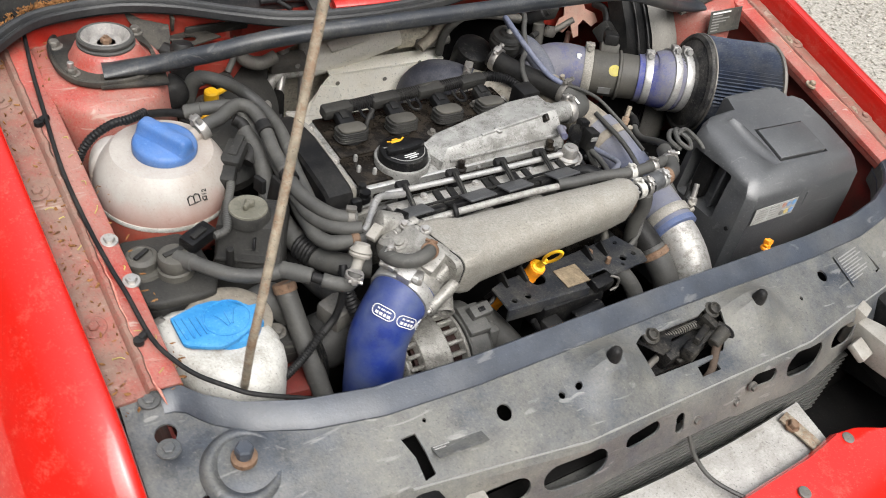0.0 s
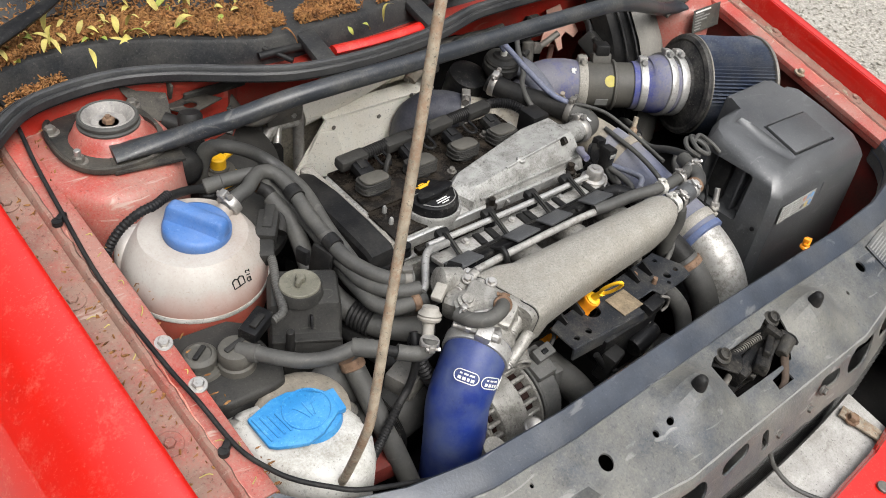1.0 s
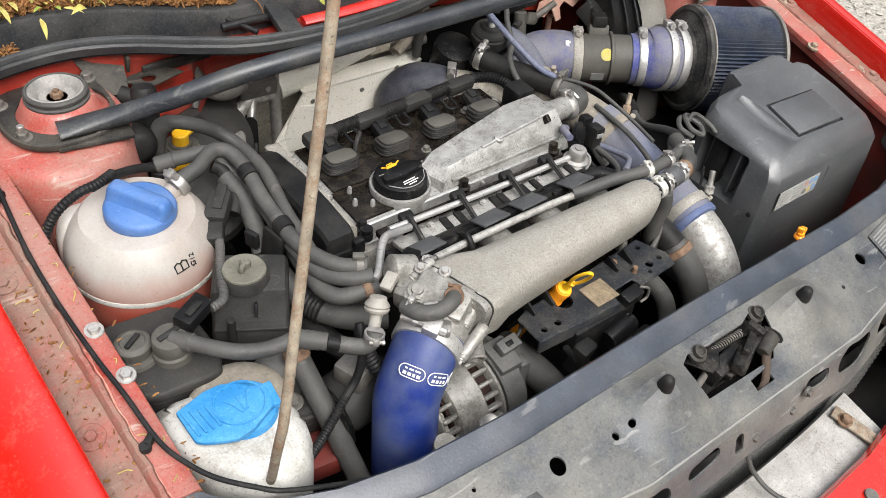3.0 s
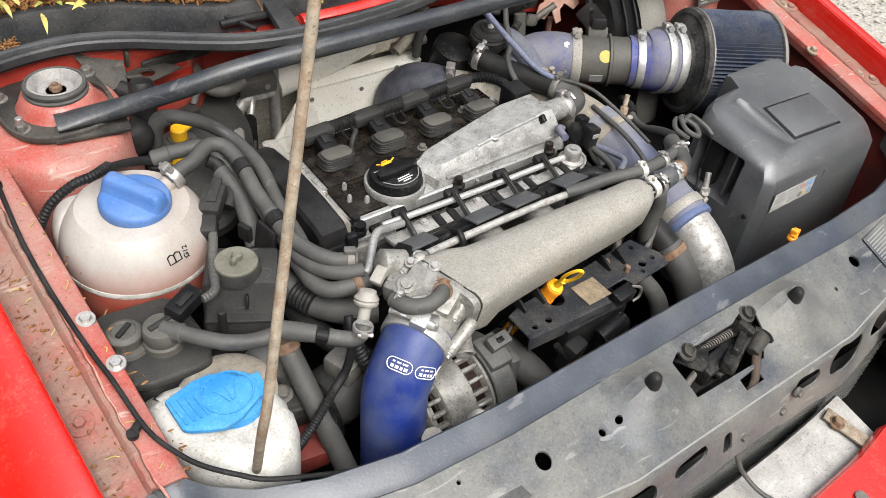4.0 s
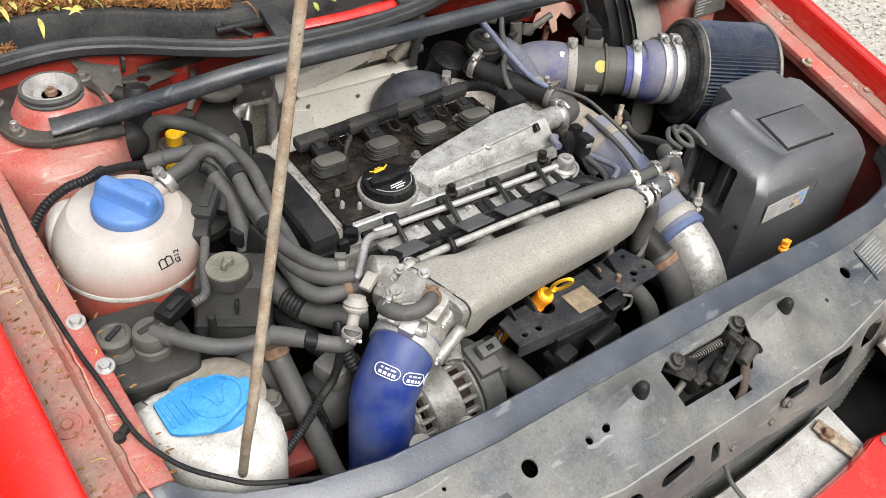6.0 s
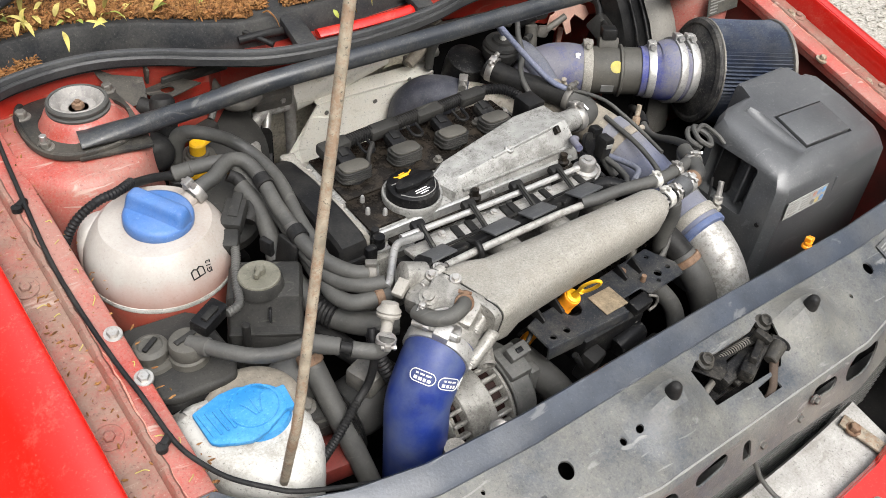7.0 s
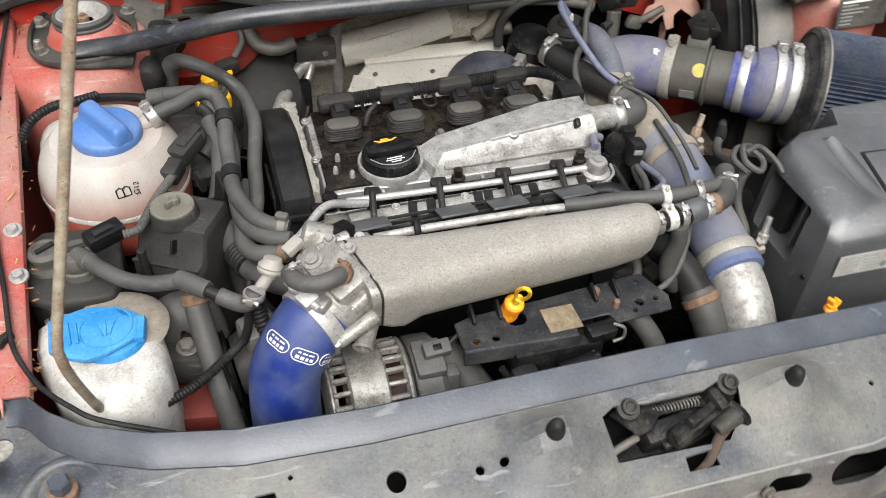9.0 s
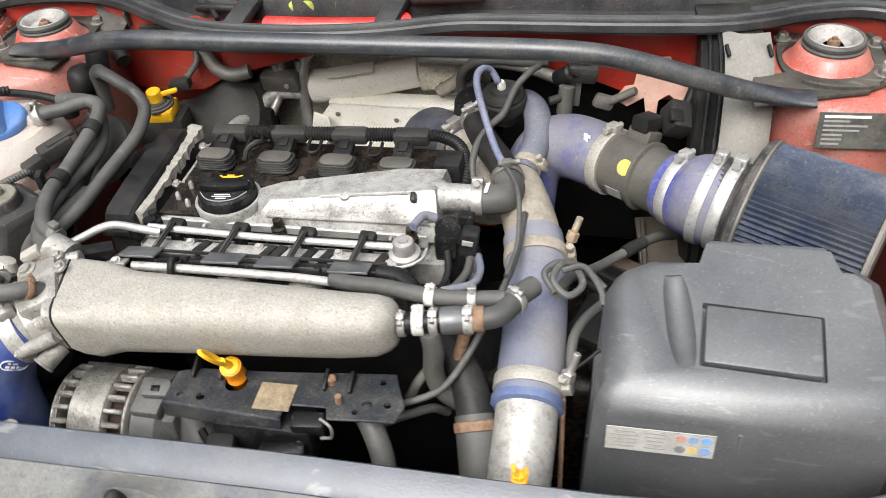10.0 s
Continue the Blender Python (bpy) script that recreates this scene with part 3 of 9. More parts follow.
def build_side(sign, name):
    ys = [0.55, 0.4, 0.25, 0.12, 0.05, 0.0, -0.06, -0.12, -0.2, -0.28, -0.36, -0.44, -0.5, -0.55, -0.6, -0.64]
    bm = bmesh.new()
    rings = []
    for y in ys:
        drop = 0.0 if y > -0.5 else -0.6 * (y + 0.5) ** 2 * 6
        inner = [V((sign * (edge_x(y) + dx), y, lip(min(y, 0.2)) + dz + drop)) for dx, dz in FENDER]
        outer = [p + V((-sign * 0.0015 * (1 if k else 0), 0, -0.002)) for k, p in enumerate(inner)][::-1]
        rings.append([bm.verts.new(p) for p in inner + outer])
    join(bm, rings)
    fender = part("fender", bm, RED, body, "glossy red front fender")
    ys = [0.14, 0.08, 0.0, -0.06, -0.12, -0.18, -0.24, -0.30, -0.36, -0.42, -0.46, -0.485, -0.50]
    rings = []
    bm = bmesh.new()
    for y in ys:
        top = [V((sign * (edge_x(y) + dx), y, lip(y) + dz)) for dx, dz in RAIL[:6]]
        low = [p + V((0, 0, -0.0025)) for p in top[1:]][::-1]
        low = low + [top[0] + V((sign * 0.003, 0, 0))]
        rings.append([bm.verts.new(p) for p in top + low])
    join(bm, rings)
    part("apron", bm, RED_DULL, body, "dusty red apron beside the engine bay")
    rings = []
    bm = bmesh.new()
    rng = random.Random(21)
    for k in range(81):
        y = 0.14 - 0.008 * k
        wander = 0.0022 * noise.noise((y * 60, sign, 0)) + 0.0014 * noise.noise((y * 190, sign, 3))
        top = [V((sign * (edge_x(y) + dx + (wander if j < 3 else 0)), y, lip(y) + dz + 0.0006)) for j, (dx, dz) in enumerate(((-0.0445, -0.0062), (-0.0425, -0.0035), (-0.0385, -0.0034), (-0.036, -0.0060), (-0.034, -0.012), (-0.018, -0.013), (0.006, -0.014)))]
        low = [p + V((0, 0, -0.004)) for p in top][::-1]
        rings.append([bm.verts.new(p) for p in top + low])
    join(bm, rings)
    rail = part("inner_rail", bm, RED_RAIL, body, "muddy red inner fender rail")
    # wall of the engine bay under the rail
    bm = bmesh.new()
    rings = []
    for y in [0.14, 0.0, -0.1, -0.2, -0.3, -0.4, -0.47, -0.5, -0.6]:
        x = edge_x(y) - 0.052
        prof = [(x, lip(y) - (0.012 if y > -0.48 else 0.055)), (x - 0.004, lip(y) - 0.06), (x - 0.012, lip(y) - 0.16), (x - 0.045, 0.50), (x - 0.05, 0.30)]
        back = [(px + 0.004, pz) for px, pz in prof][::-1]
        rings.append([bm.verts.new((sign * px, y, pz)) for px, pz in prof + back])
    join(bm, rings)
    # same body paint as above, its shade put into a darker red
    part("inner_wing", bm, RED_GAP_SHADE, body, "dirty red inner wing panel, darkened for the shaded gap")
    # sealed seam on the apron
    bm = bmesh.new()
    rng = random.Random(3)
    pts, rs = [], []
    for k in range(26):
        y = -0.12 - 0.016 * k
        pts.append((sign * (edge_x(y) - 0.046 + rng.uniform(-0.0025, 0.0025)), y, lip(y) - 0.0065 + rng.uniform(-0.001, 0.0006)))
        rs.append(rng.uniform(0.0006, 0.0019))
    tube(pts, rs, 6, 1, bm)
    part("seam_sealer", bm, SEALANT, body, "flaking pale seam sealer")
    for y, big in ((-0.051, 1), (-0.206, 1), (-0.404, 1)):
        hexbolt(body, (sign * (edge_x(y) - 0.012), y, lip(y) - 0.012), (0, -0.2, 1), 0.0062, 0.005, RED_RAIL, 2.3, "fender_bolt", "painted fender bolt on a wide washer")
    for y in (-0.098, -0.155, -0.276, -0.359, -0.458):
        bm = lathe([(-0.003, 0.016), (0.0005, 0.016), (0.0016, 0.013), (0.0018, 0.006), (0.0018, 0.0005)], (sign * (edge_x(y) - 0.014), y, lip(y) - 0.0135), (0, -0.2, 1), 24)
        part("pressed_boss", bm, RED_RAIL, body)
    if sign < 0:
        for x, y in ((-0.625, -0.301), (-0.618, -0.362)):
            hexbolt(body, (x, y, lip(y) - 0.008), (0, -0.2, 1), 0.0065, 0.006, STEEL, 1.55, "flange_bolt", "zinc flange bolt in the apron")
    else:
        for x, y in ((0.664, -0.197), (0.651, -0.387), (0.618, -0.311)):
            hexbolt(body, (x, y, lip(y) - 0.01), (0, -0.2, 1), 0.0062, 0.007, RUSTY, 1.8, "flange_bolt", "rusty flange bolt in the rail")


build_side(-1, "left")
build_side(1, "right")


def build_tower(sign):
    cx = sign * 0.558
    loops = []
    for z, rx, ry in ((0.40, 0.112, 0.135), (0.55, 0.108, 0.132), (0.70, 0.102, 0.128), (0.80, 0.096, 0.122), (0.832, 0.093, 0.118), (0.843, 0.088, 0.110),
                      (0.8465, 0.082, 0.100), (0.847, 0.058, 0.060), (0.849, 0.053, 0.053), (0.856, 0.048, 0.048), (0.868, 0.042, 0.042), (0.872, 0.036, 0.036), (0.872, 0.001, 0.001)):
        mid = cx if z < 0.8468 else sign * 0.541
        loops.append([(mid + rx * math.cos(a), ry * math.sin(a) + (0 if z < 0.8468 else 0.004), z) for a in [6.28318531 * k / 48 for k in range(48)]])
    tower = part("strut_tower", loft(loops), RED_DULL, body, "red suspension strut tower")
    top = V((sign * 0.541, 0.004, 0.868))
    part("strut_mount", lathe([(0, 0.034), (0.002, 0.0372), (0.006, 0.0380), (0.008, 0.0352), (0.0085, 0.034), (0.0095, 0.0365), (0.0135, 0.037), (0.016, 0.0352),
                               (0.0162, 0.0325), (0.012, 0.031), (0.003, 0.030)], top, (0, 0, 1), 48), RUBBER, tower, "grey rubber strut bearing rim")
    part("mount_dish", lathe([(0.001, 0.0328), (0.0140, 0.0328), (0.0165, 0.0300), (0.0150, 0.0272), (0.0060, 0.0205), (0.0040, 0.012), (0.0040, 0.0005)], top, (0, 0, 1), 48), DISH, tower, "pale dusty steel dish")
    part("strut_nut", lathe([(0.0, 0.0075), (0.006, 0.0075), (0.0075, 0.006), (0.0075, 0.0036), (0.010, 0.0036), (0.010, 0.0005)], top + V((0, 0, 0.004)), (0, 0, 1), 6), RUST_BROWN, tower, "rusty strut nut", 25)


build_tower(-1)
build_tower(1)


SEAL_LINE = [(-0.70, -0.02), (-0.635, 0.048), (-0.574, 0.071), (-0.5, 0.074), (-0.43, 0.052), (-0.36, 0.012), (-0.29, -0.021), (-0.2, -0.034), (-0.1, -0.031), (-0.02, -0.018),
             (0.065, 0.006), (0.14, 0.011), (0.28, 0.013), (0.40, 0.020), (0.46, 0.036), (0.51, 0.058), (0.58, 0.072), (0.635, 0.05), (0.70, -0.02)]


def build_firewall():
    xs = np.linspace(-0.64, 0.64, 45)
    line = np.array(SEAL_LINE)
    rings, bm = [], bmesh.new()
    for x in xs:
        y = float(np.interp(x, line[:, 0], line[:, 1]))
        wall = max(y + 0.004, 0.058) if x < -0.33 else (0.075 if x > 0.30 else 0.085)
        deep = 0.115 * max(0.0, min(1.0, (x + 0.36) / 0.10, (0.46 - x) / 0.06))
        sill = float(np.interp(x, [-0.36, -0.22, -0.12, 0.10, 0.24, 0.30, 0.42, 0.46], [0.735, 0.775, 0.80, 0.80, 0.765, 0.742, 0.735, 0.73]))
        prof = [(y - 0.006, 0.884), (y + 0.002, 0.878), (max(y + 0.003, wall - 0.02), 0.868), (wall, 0.85), (wall + 0.004, sill + 0.004), (wall + 0.008 + deep, sill), (wall + 0.05 + deep, 0.55), (wall + 0.05 + deep, 0.35)]
        back = [(a + 0.005, b + 0.001) for a, b in prof][::-1]
        rings.append([bm.verts.new((x, a, b)) for a, b in prof + back])
    join(bm, rings)
    part("firewall", bm, RED_SHADE, body, "red painted firewall")


build_firewall()
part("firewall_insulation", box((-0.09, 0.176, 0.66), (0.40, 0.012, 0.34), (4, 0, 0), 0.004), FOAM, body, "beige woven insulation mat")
# two near-black sheets take the place of shade at the firewall
part("lower_filler", box((-0.385, 0.078, 0.55), (0.27, 0.02, 0.30), (0, 0, 0), 0.006), GAP_SHADE, body, "near-black filler sheet for the shade low on the firewall")
part("scuttle_gap_shade", box((0.26, 0.160, 0.585), (0.34, 0.02, 0.33), (0, 0, 0), 0.008), GAP_SHADE, body, "near-black sheet standing for the shade under the scuttle")


def build_seal():
    seal = thing("bonnet_seal", (0, 0.03, 0.885), "black ribbed rubber weatherstrip along the scuttle edge", "rubber seal")
    loop = [(-0.019, -0.010), (-0.0185, 0.001), (-0.0165, 0.0035), (-0.0130, 0.0035), (-0.0118, 0.0005), (-0.0105, 0.0005), (-0.0095, 0.005), (-0.0075, 0.0085), (-0.0035, 0.0105), (-0.0022, 0.0085), (-0.0010, 0.0110), (0.0030, 0.0112),
            (0.0070, 0.0095), (0.0092, 0.0055), (0.0100, 0.0010), (0.0115, 0.0010), (0.0125, 0.0050), (0.0160, 0.0055), (0.0185, 0.002), (0.0185, -0.009)]
    loop = [(a * 0.72, b * 0.85) for a, b in loop]
    pts, _ = curve_points([(x, y, 0.891) for x, y in SEAL_LINE], 5)
    bm = bmesh.new()
    sweep(bm, pts, [loop] * len(pts))
    part("rubber_strip", bm, SEAL, seal, angle=24)
    pts, _ = curve_points([(x, y - 0.009, 0.8835) for x, y in SEAL_LINE], 5)
    bm = bmesh.new()
    sweep(bm, pts, [[(-0.002, -0.004), (-0.002, 0.004), (0.002, 0.004), (0.002, -0.004)]] * len(pts))
    part("gripping_channel", bm, RUBBER_DARK, seal)


build_seal()


def build_cowl():
    cowl = thing("cowl_tray", (0, 0.1, 0.87), "black plastic scuttle tray under the windscreen", "scuttle")
    line = np.array(SEAL_LINE)
    bm, rings = bmesh.new(), []
    for x in np.linspace(-0.68, 0.68, 41):
        y = float(np.interp(x, line[:, 0], line[:, 1]))
        near = 0.022 * max(0.0, min(1.0, (-0.2 - x) / 0.1))
        prof = [(y + 0.018, 0.884), (y + 0.03, 0.872), (y + 0.055 - 0.6 * near, 0.868), (y + 0.075 - near, 0.872), (y + 0.08 - near, 0.905), (y + 0.084 - near, 0.909), (y + 0.096 - near, 0.910), (0.19, 0.913), (0.24, 0.930), (0.30, 0.955)]
        back = [(a, b - 0.004) for a, b in prof][::-1]
        rings.append([bm.verts.new((x, a, b)) for a, b in prof + back])
    join(bm, rings)
    part("tray", bm, COWLPLASTIC, cowl)
    # red panel edge seen between the ribs
    part("red_channel", tube([(-0.20, 0.012, 0.884), (-0.12, 0.006, 0.886), (-0.03, 0.012, 0.886), (0.0, 0.03, 0.885)], 0.011, 10, 4, squash=0.5), RED, cowl, "red body channel under the tray")
    for x, y in ((-0.23, 0.02), (-0.02, 0.035)):
        part("tray_rib", box((x, y, 0.895), (0.030, 0.085, 0.014), (8, 0, -6), 0.003), COWLPLASTIC, cowl)
    part("washer_post", lathe([(0, 0.016), (0.02, 0.013), (0.03, 0.012), (0.034, 0.008), (0.034, 0.0005)], (-0.215, 0.07, 0.885), (0, 0.1, 1), 20), BLACK, cowl)
    part("rib_strut", rod((-0.31, 0.06, 0.90), (-0.27, 0.01, 0.885), 0.004), BLACK, cowl)
    part("drain_hose", tube([(-0.31, 0.035, 0.89), (-0.27, 0.03, 0.893), (-0.235, 0.035, 0.888)], 0.006, 10), RUBBER_DARK, cowl)
    part("cowl_sleeve", rod((0.0, 0.055, 0.905), (0.10, 0.062, 0.907), 0.013, seg=18), COWLPLASTIC, cowl, "grey plastic sleeve on the tray")
    screen = thing("windscreen", (0, 0.3, 0.94), "dusty windscreen with its black painted lower band", "windscreen")
    bm, rings = bmesh.new(), []
    for x in np.linspace(-0.68, 0.68, 25):
        y = 0.205 - 0.10 * (x / 0.68) ** 2 * 0 + 0.0
        prof = [(y, 0.921), (y + 0.12, 0.983), (y + 0.75, 1.30)]
        back = [(a + 0.001, b - 0.005) for a, b in prof][::-1]
        rings.append([bm.verts.new((x, a, b)) for a, b in prof + back])
    join(bm, rings)
    part("glass", bm, GLASS, screen)
    bm, rings = bmesh.new(), []
    for x in np.linspace(-0.68, 0.68, 25):
        prof = [(0.203, 0.925), (0.28, 0.965)]
        back = [(a + 0.001, b - 0.002) for a, b in prof][::-1]
        rings.append([bm.verts.new((x, a, b)) for a, b in prof + back])
    join(bm, rings)
    part("frit_band", bm, COWLPLASTIC, screen, "dark painted lower edge of the glass")
    wiper = thing("wiper_arm", (-0.6, 0.13, 0.94), "black wiper arm resting low on the windscreen", "wiper")
    part("arm", tube([(-0.72, 0.10, 0.925), (-0.66, 0.115, 0.937), (-0.60, 0.135, 0.950), (-0.55, 0.160, 0.958), (-0.50, 0.19, 0.968), (-0.40, 0.25, 0.99)], [0.016, 0.016, 0.014, 0.011, 0.009, 0.008], 12, squash=0.5), BLACK_CLEAN, wiper)
    part("pivot_cap", lathe([(0, 0.02), (0.012, 0.019), (0.018, 0.012), (0.018, 0.0005)], (-0.70, 0.105, 0.918), (0, -0.2, 1), 20), BLACK_CLEAN, wiper)


build_cowl()


def leaf_mesh(bm, rng, at, length, width, curl):
    n = 6
    left, mid, right = [], [], []
    turn = pose(*at, rng.uniform(-35, 35), rng.uniform(-35, 35), rng.uniform(0, 360))
    for k in range(n + 1):
        t = k / n
        w = width * math.sin(math.pi * min(1, t ** 0.8)) * 0.5
        z = curl * math.sin(t * 2.6) * length
        left.append(bm.verts.new(turn @ V((-w, t * length, z + 0.3 * w))))
        mid.append(bm.verts.new(turn @ V((0, t * length, z))))
        right.append(bm.verts.new(turn @ V((w, t * length, z + 0.3 * w))))
    for k in range(n):
        bm.faces.new((left[k], mid[k], mid[k + 1], left[k + 1]))
        bm.faces.new((mid[k], right[k], right[k + 1], mid[k + 1]))


def build_litter():
    rng = random.Random(11)
    line = np.array(SEAL_LINE)
    bits = []
    for _ in range(17000):
        x = rng.uniform(-0.66, 0.02)
        edge = float(np.interp(x, line[:, 0], line[:, 1]))
        if x < -0.55 and rng.random() < 0.5:
            y = rng.uniform(edge + 0.02, 0.2)
        else:
            y = edge + 0.088 - 0.02 * (x < -0.28) + abs(rng.gauss(0, 0.045))
        if y > 0.24 or noise.noise((x * 14, y * 14, 0)) < -0.12 - 0.3 * (x < -0.25):
            continue
        z = 0.912 + max(0, y - 0.19) * 0.5 + rng.uniform(0, 0.011)
        if y < edge + 0.064:
            z = 0.876 + rng.uniform(0, 0.01)
        r = rng.uniform(0.0009, 0.0030)
        bits.append(pose(x, y, z, rng.uniform(0, 360), rng.uniform(0, 360)) @ Matrix.Diagonal((2.0 * r, 0.8 * r, 0.4 * r, 1)))
    # specks that have fallen on the tower tray and rails
    for _ in range(230):
        y = rng.uniform(-0.52, 0.06)
        x = -(edge_x(y) + rng.uniform(-0.085, -0.004))
        if y > -0.06 and rng.random() < 0.6:
            x = -rng.uniform(0.58, 0.68)
        r = rng.uniform(0.0007, 0.0022)
        bits.append(pose(x, y, lip(y) - 0.010, rng.uniform(0, 360), rng.uniform(0, 360)) @ Matrix.Diagonal((2.4 * r, 0.8 * r, 0.5 * r, 1)))
    crumbs("leaf_litter", bits, LEAF, "dry brown fallen blossom and leaf crumbs", "leaf litter", (0, 0.15, 0.9), 7)
    spots = [(-0.545, 0.135), (-0.52, 0.12), (-0.50, 0.13), (-0.485, 0.115), (-0.47, 0.125), (-0.53, 0.16), (-0.50, 0.16), (-0.45, 0.11), (-0.40, 0.105), (-0.34, 0.10), (-0.31, 0.13), (-0.29, 0.12),
             (-0.27, 0.135), (-0.575, 0.17), (-0.60, 0.15), (-0.36, 0.14), (-0.16, 0.02), (-0.13, 0.02), (-0.10, 0.025), (-0.55, 0.11), (-0.515, 0.145), (-0.60, 0.11)] + [(rng.uniform(-0.62, -0.24), rng.uniform(0.10, 0.19)) for _ in range(34)]
    for k, (x, y) in enumerate(spots):
        bm = bmesh.new()
        z = 0.918 if k not in (16, 17, 18) else 0.893
        leaf_mesh(bm, rng, (x, y, z + rng.uniform(0, 0.006)), rng.uniform(0.014, 0.034), rng.uniform(0.005, 0.010), rng.uniform(0.15, 0.6))
        green = k % 4 == 1 or k in (16, 17)
        solid("fallen_leaf", bm, LEAF_GREEN if green else LEAF_YELLOW, "small green fallen leaf on the scuttle" if green else "small yellowed fallen leaf on the scuttle", "leaf", at=(x, y, z), group="fallen leaves")
    for k in range(9):
        x, y = rng.uniform(-0.60, -0.24), 0.0
        y = float(np.interp(x, line[:, 0], line[:, 1])) + rng.uniform(0.07, 0.11)
        l, d = rng.uniform(0.008, 0.02), rng.uniform(-0.014, 0.014)
        bm = tube([(x, y, 0.914), (x + 0.4 * d, y - 0.4 * l, 0.918), (x + d, y - 0.8 * l, 0.908), (x + 1.3 * d, y - l, 0.896)], [0.0009, 0.0016, 0.0010, 0.0005], 5, 3)
        solid("dry_stalk", bm, LEAF, "curled dry stalk hanging over the scuttle edge", "twig", at=(x, y, 0.912), group="dry stalks")
    for k in range(14):
        y = rng.uniform(-0.5, -0.08)
        x = -(edge_x(y) + rng.uniform(-0.07, -0.008))
        a = rng.uniform(0, 6.28)
        l = rng.uniform(0.006, 0.016)
        z = lip(y) - 0.007
        bm = tube([(x, y, z), (x + 0.5 * l * math.cos(a) + 0.002, y + 0.5 * l * math.sin(a), z + 0.002), (x + l * math.cos(a), y + l * math.sin(a), z)], 0.0006, 5, 3)
        solid("dry_stalk", bm, LEAF_YELLOW, "tiny dry stalk lying on the rail", "twig", at=(x, y, z), group="dry stalks")


build_litter()


# ---- front panel ----
def rear_y(x):
    return float(np.interp(abs(x), [0, 0.3, 0.42, 0.5, 0.56, 0.595, 0.615, 0.65, 0.68], [-0.585, -0.588, -0.582, -0.566, -0.542, -0.515, -0.487, -0.482, -0.49]))


def crease_y(x):
    return float(np.interp(abs(x), [0, 0.2, 0.31, 0.45, 0.55, 0.65], [-0.722, -0.722, -0.705, -0.685, -0.672, -0.66]))


def panel_z(x, y):
    b = rear_y(x) - 0.033
    c = crease_y(x)
    return 0.728 + (0.69 - 0.728) * min(1.0, max(0.0, (y - b) / (c - b)))


def build_front_panel():
    panel = thing("front_crossmember", (0, -0.65, 0.6), "dusty black steel lock carrier across the nose", "crossmember")
    xs = sorted(set([round(float(x), 4) for x in np.linspace(-0.672, 0.672, 134)]))
    bm, rings = bmesh.new(), []
    for x in xs:
        r, c = rear_y(x), crease_y(x)
        low = float(np.interp(abs(x), [0, 0.05, 0.065, 0.13, 0.16, 0.24, 0.30, 0.40], [0.628, 0.628, 0.619, 0.619, 0.612, 0.606, 0.615, 0.635]))
        boss = 0.029 * max(0.0, 1 - max(0.0, abs(abs(x) - 0.13) - 0.012) / 0.050) + 0.010 * math.exp(-((abs(x) - 0.575) / 0.05) ** 2)
        prof = [(r, 0.70), (r, 0.742), (r - 0.002, 0.745), (r - 0.006, 0.7455), (r - 0.026, 0.736), (r - 0.033, 0.729), (r - 0.040, 0.7255 + 0.25 * boss)]
        for k in range(1, 6):
            t = k / 6
            y = (r - 0.040) * (1 - t) + (c + 0.004) * t
            prof.append((y, 0.7255 * (1 - t) + 0.692 * t + boss * max(0.0, 1 - max(0.0, abs(t - 0.36) - 0.08) / 0.5) + 0.0012 * noise.noise((x * 9, y * 20, 0))))
        prof += [(c + 0.003, 0.691), (c, 0.687), (c - 0.004, 0.68), (c - 0.015, low + 0.02), (c - 0.020, low)]
        back = [(a + (0.0025 if k > 11 else (-0.002 if k < 2 else 0)), b - (0.003 if 1 < k <= 12 else 0)) for k, (a, b) in enumerate(prof)][::-1]
        rings.append([bm.verts.new((x, a, b)) for a, b in prof + back])
    join(bm, rings)

    def hole(x, y, r, seg=20):
        return rod((x, y, 0.66), (x, y, 0.80), r, seg=seg)

    def slot(x, z, w, h, tilt=0):
        own = bmesh.new()
        loop = rounded(w, h, min(w, h) * 0.49, 6)
        m = pose(x, 0, z, 90, 0, 0) @ pose(0, 0, 0, 0, 0, tilt)
        lo = [own.verts.new(m @ V((px, py, 0.60))) for px, py in loop]
        hi = [own.verts.new(m @ V((px, py, 0.83))) for px, py in loop]
        join(own, [lo, hi])
        return own

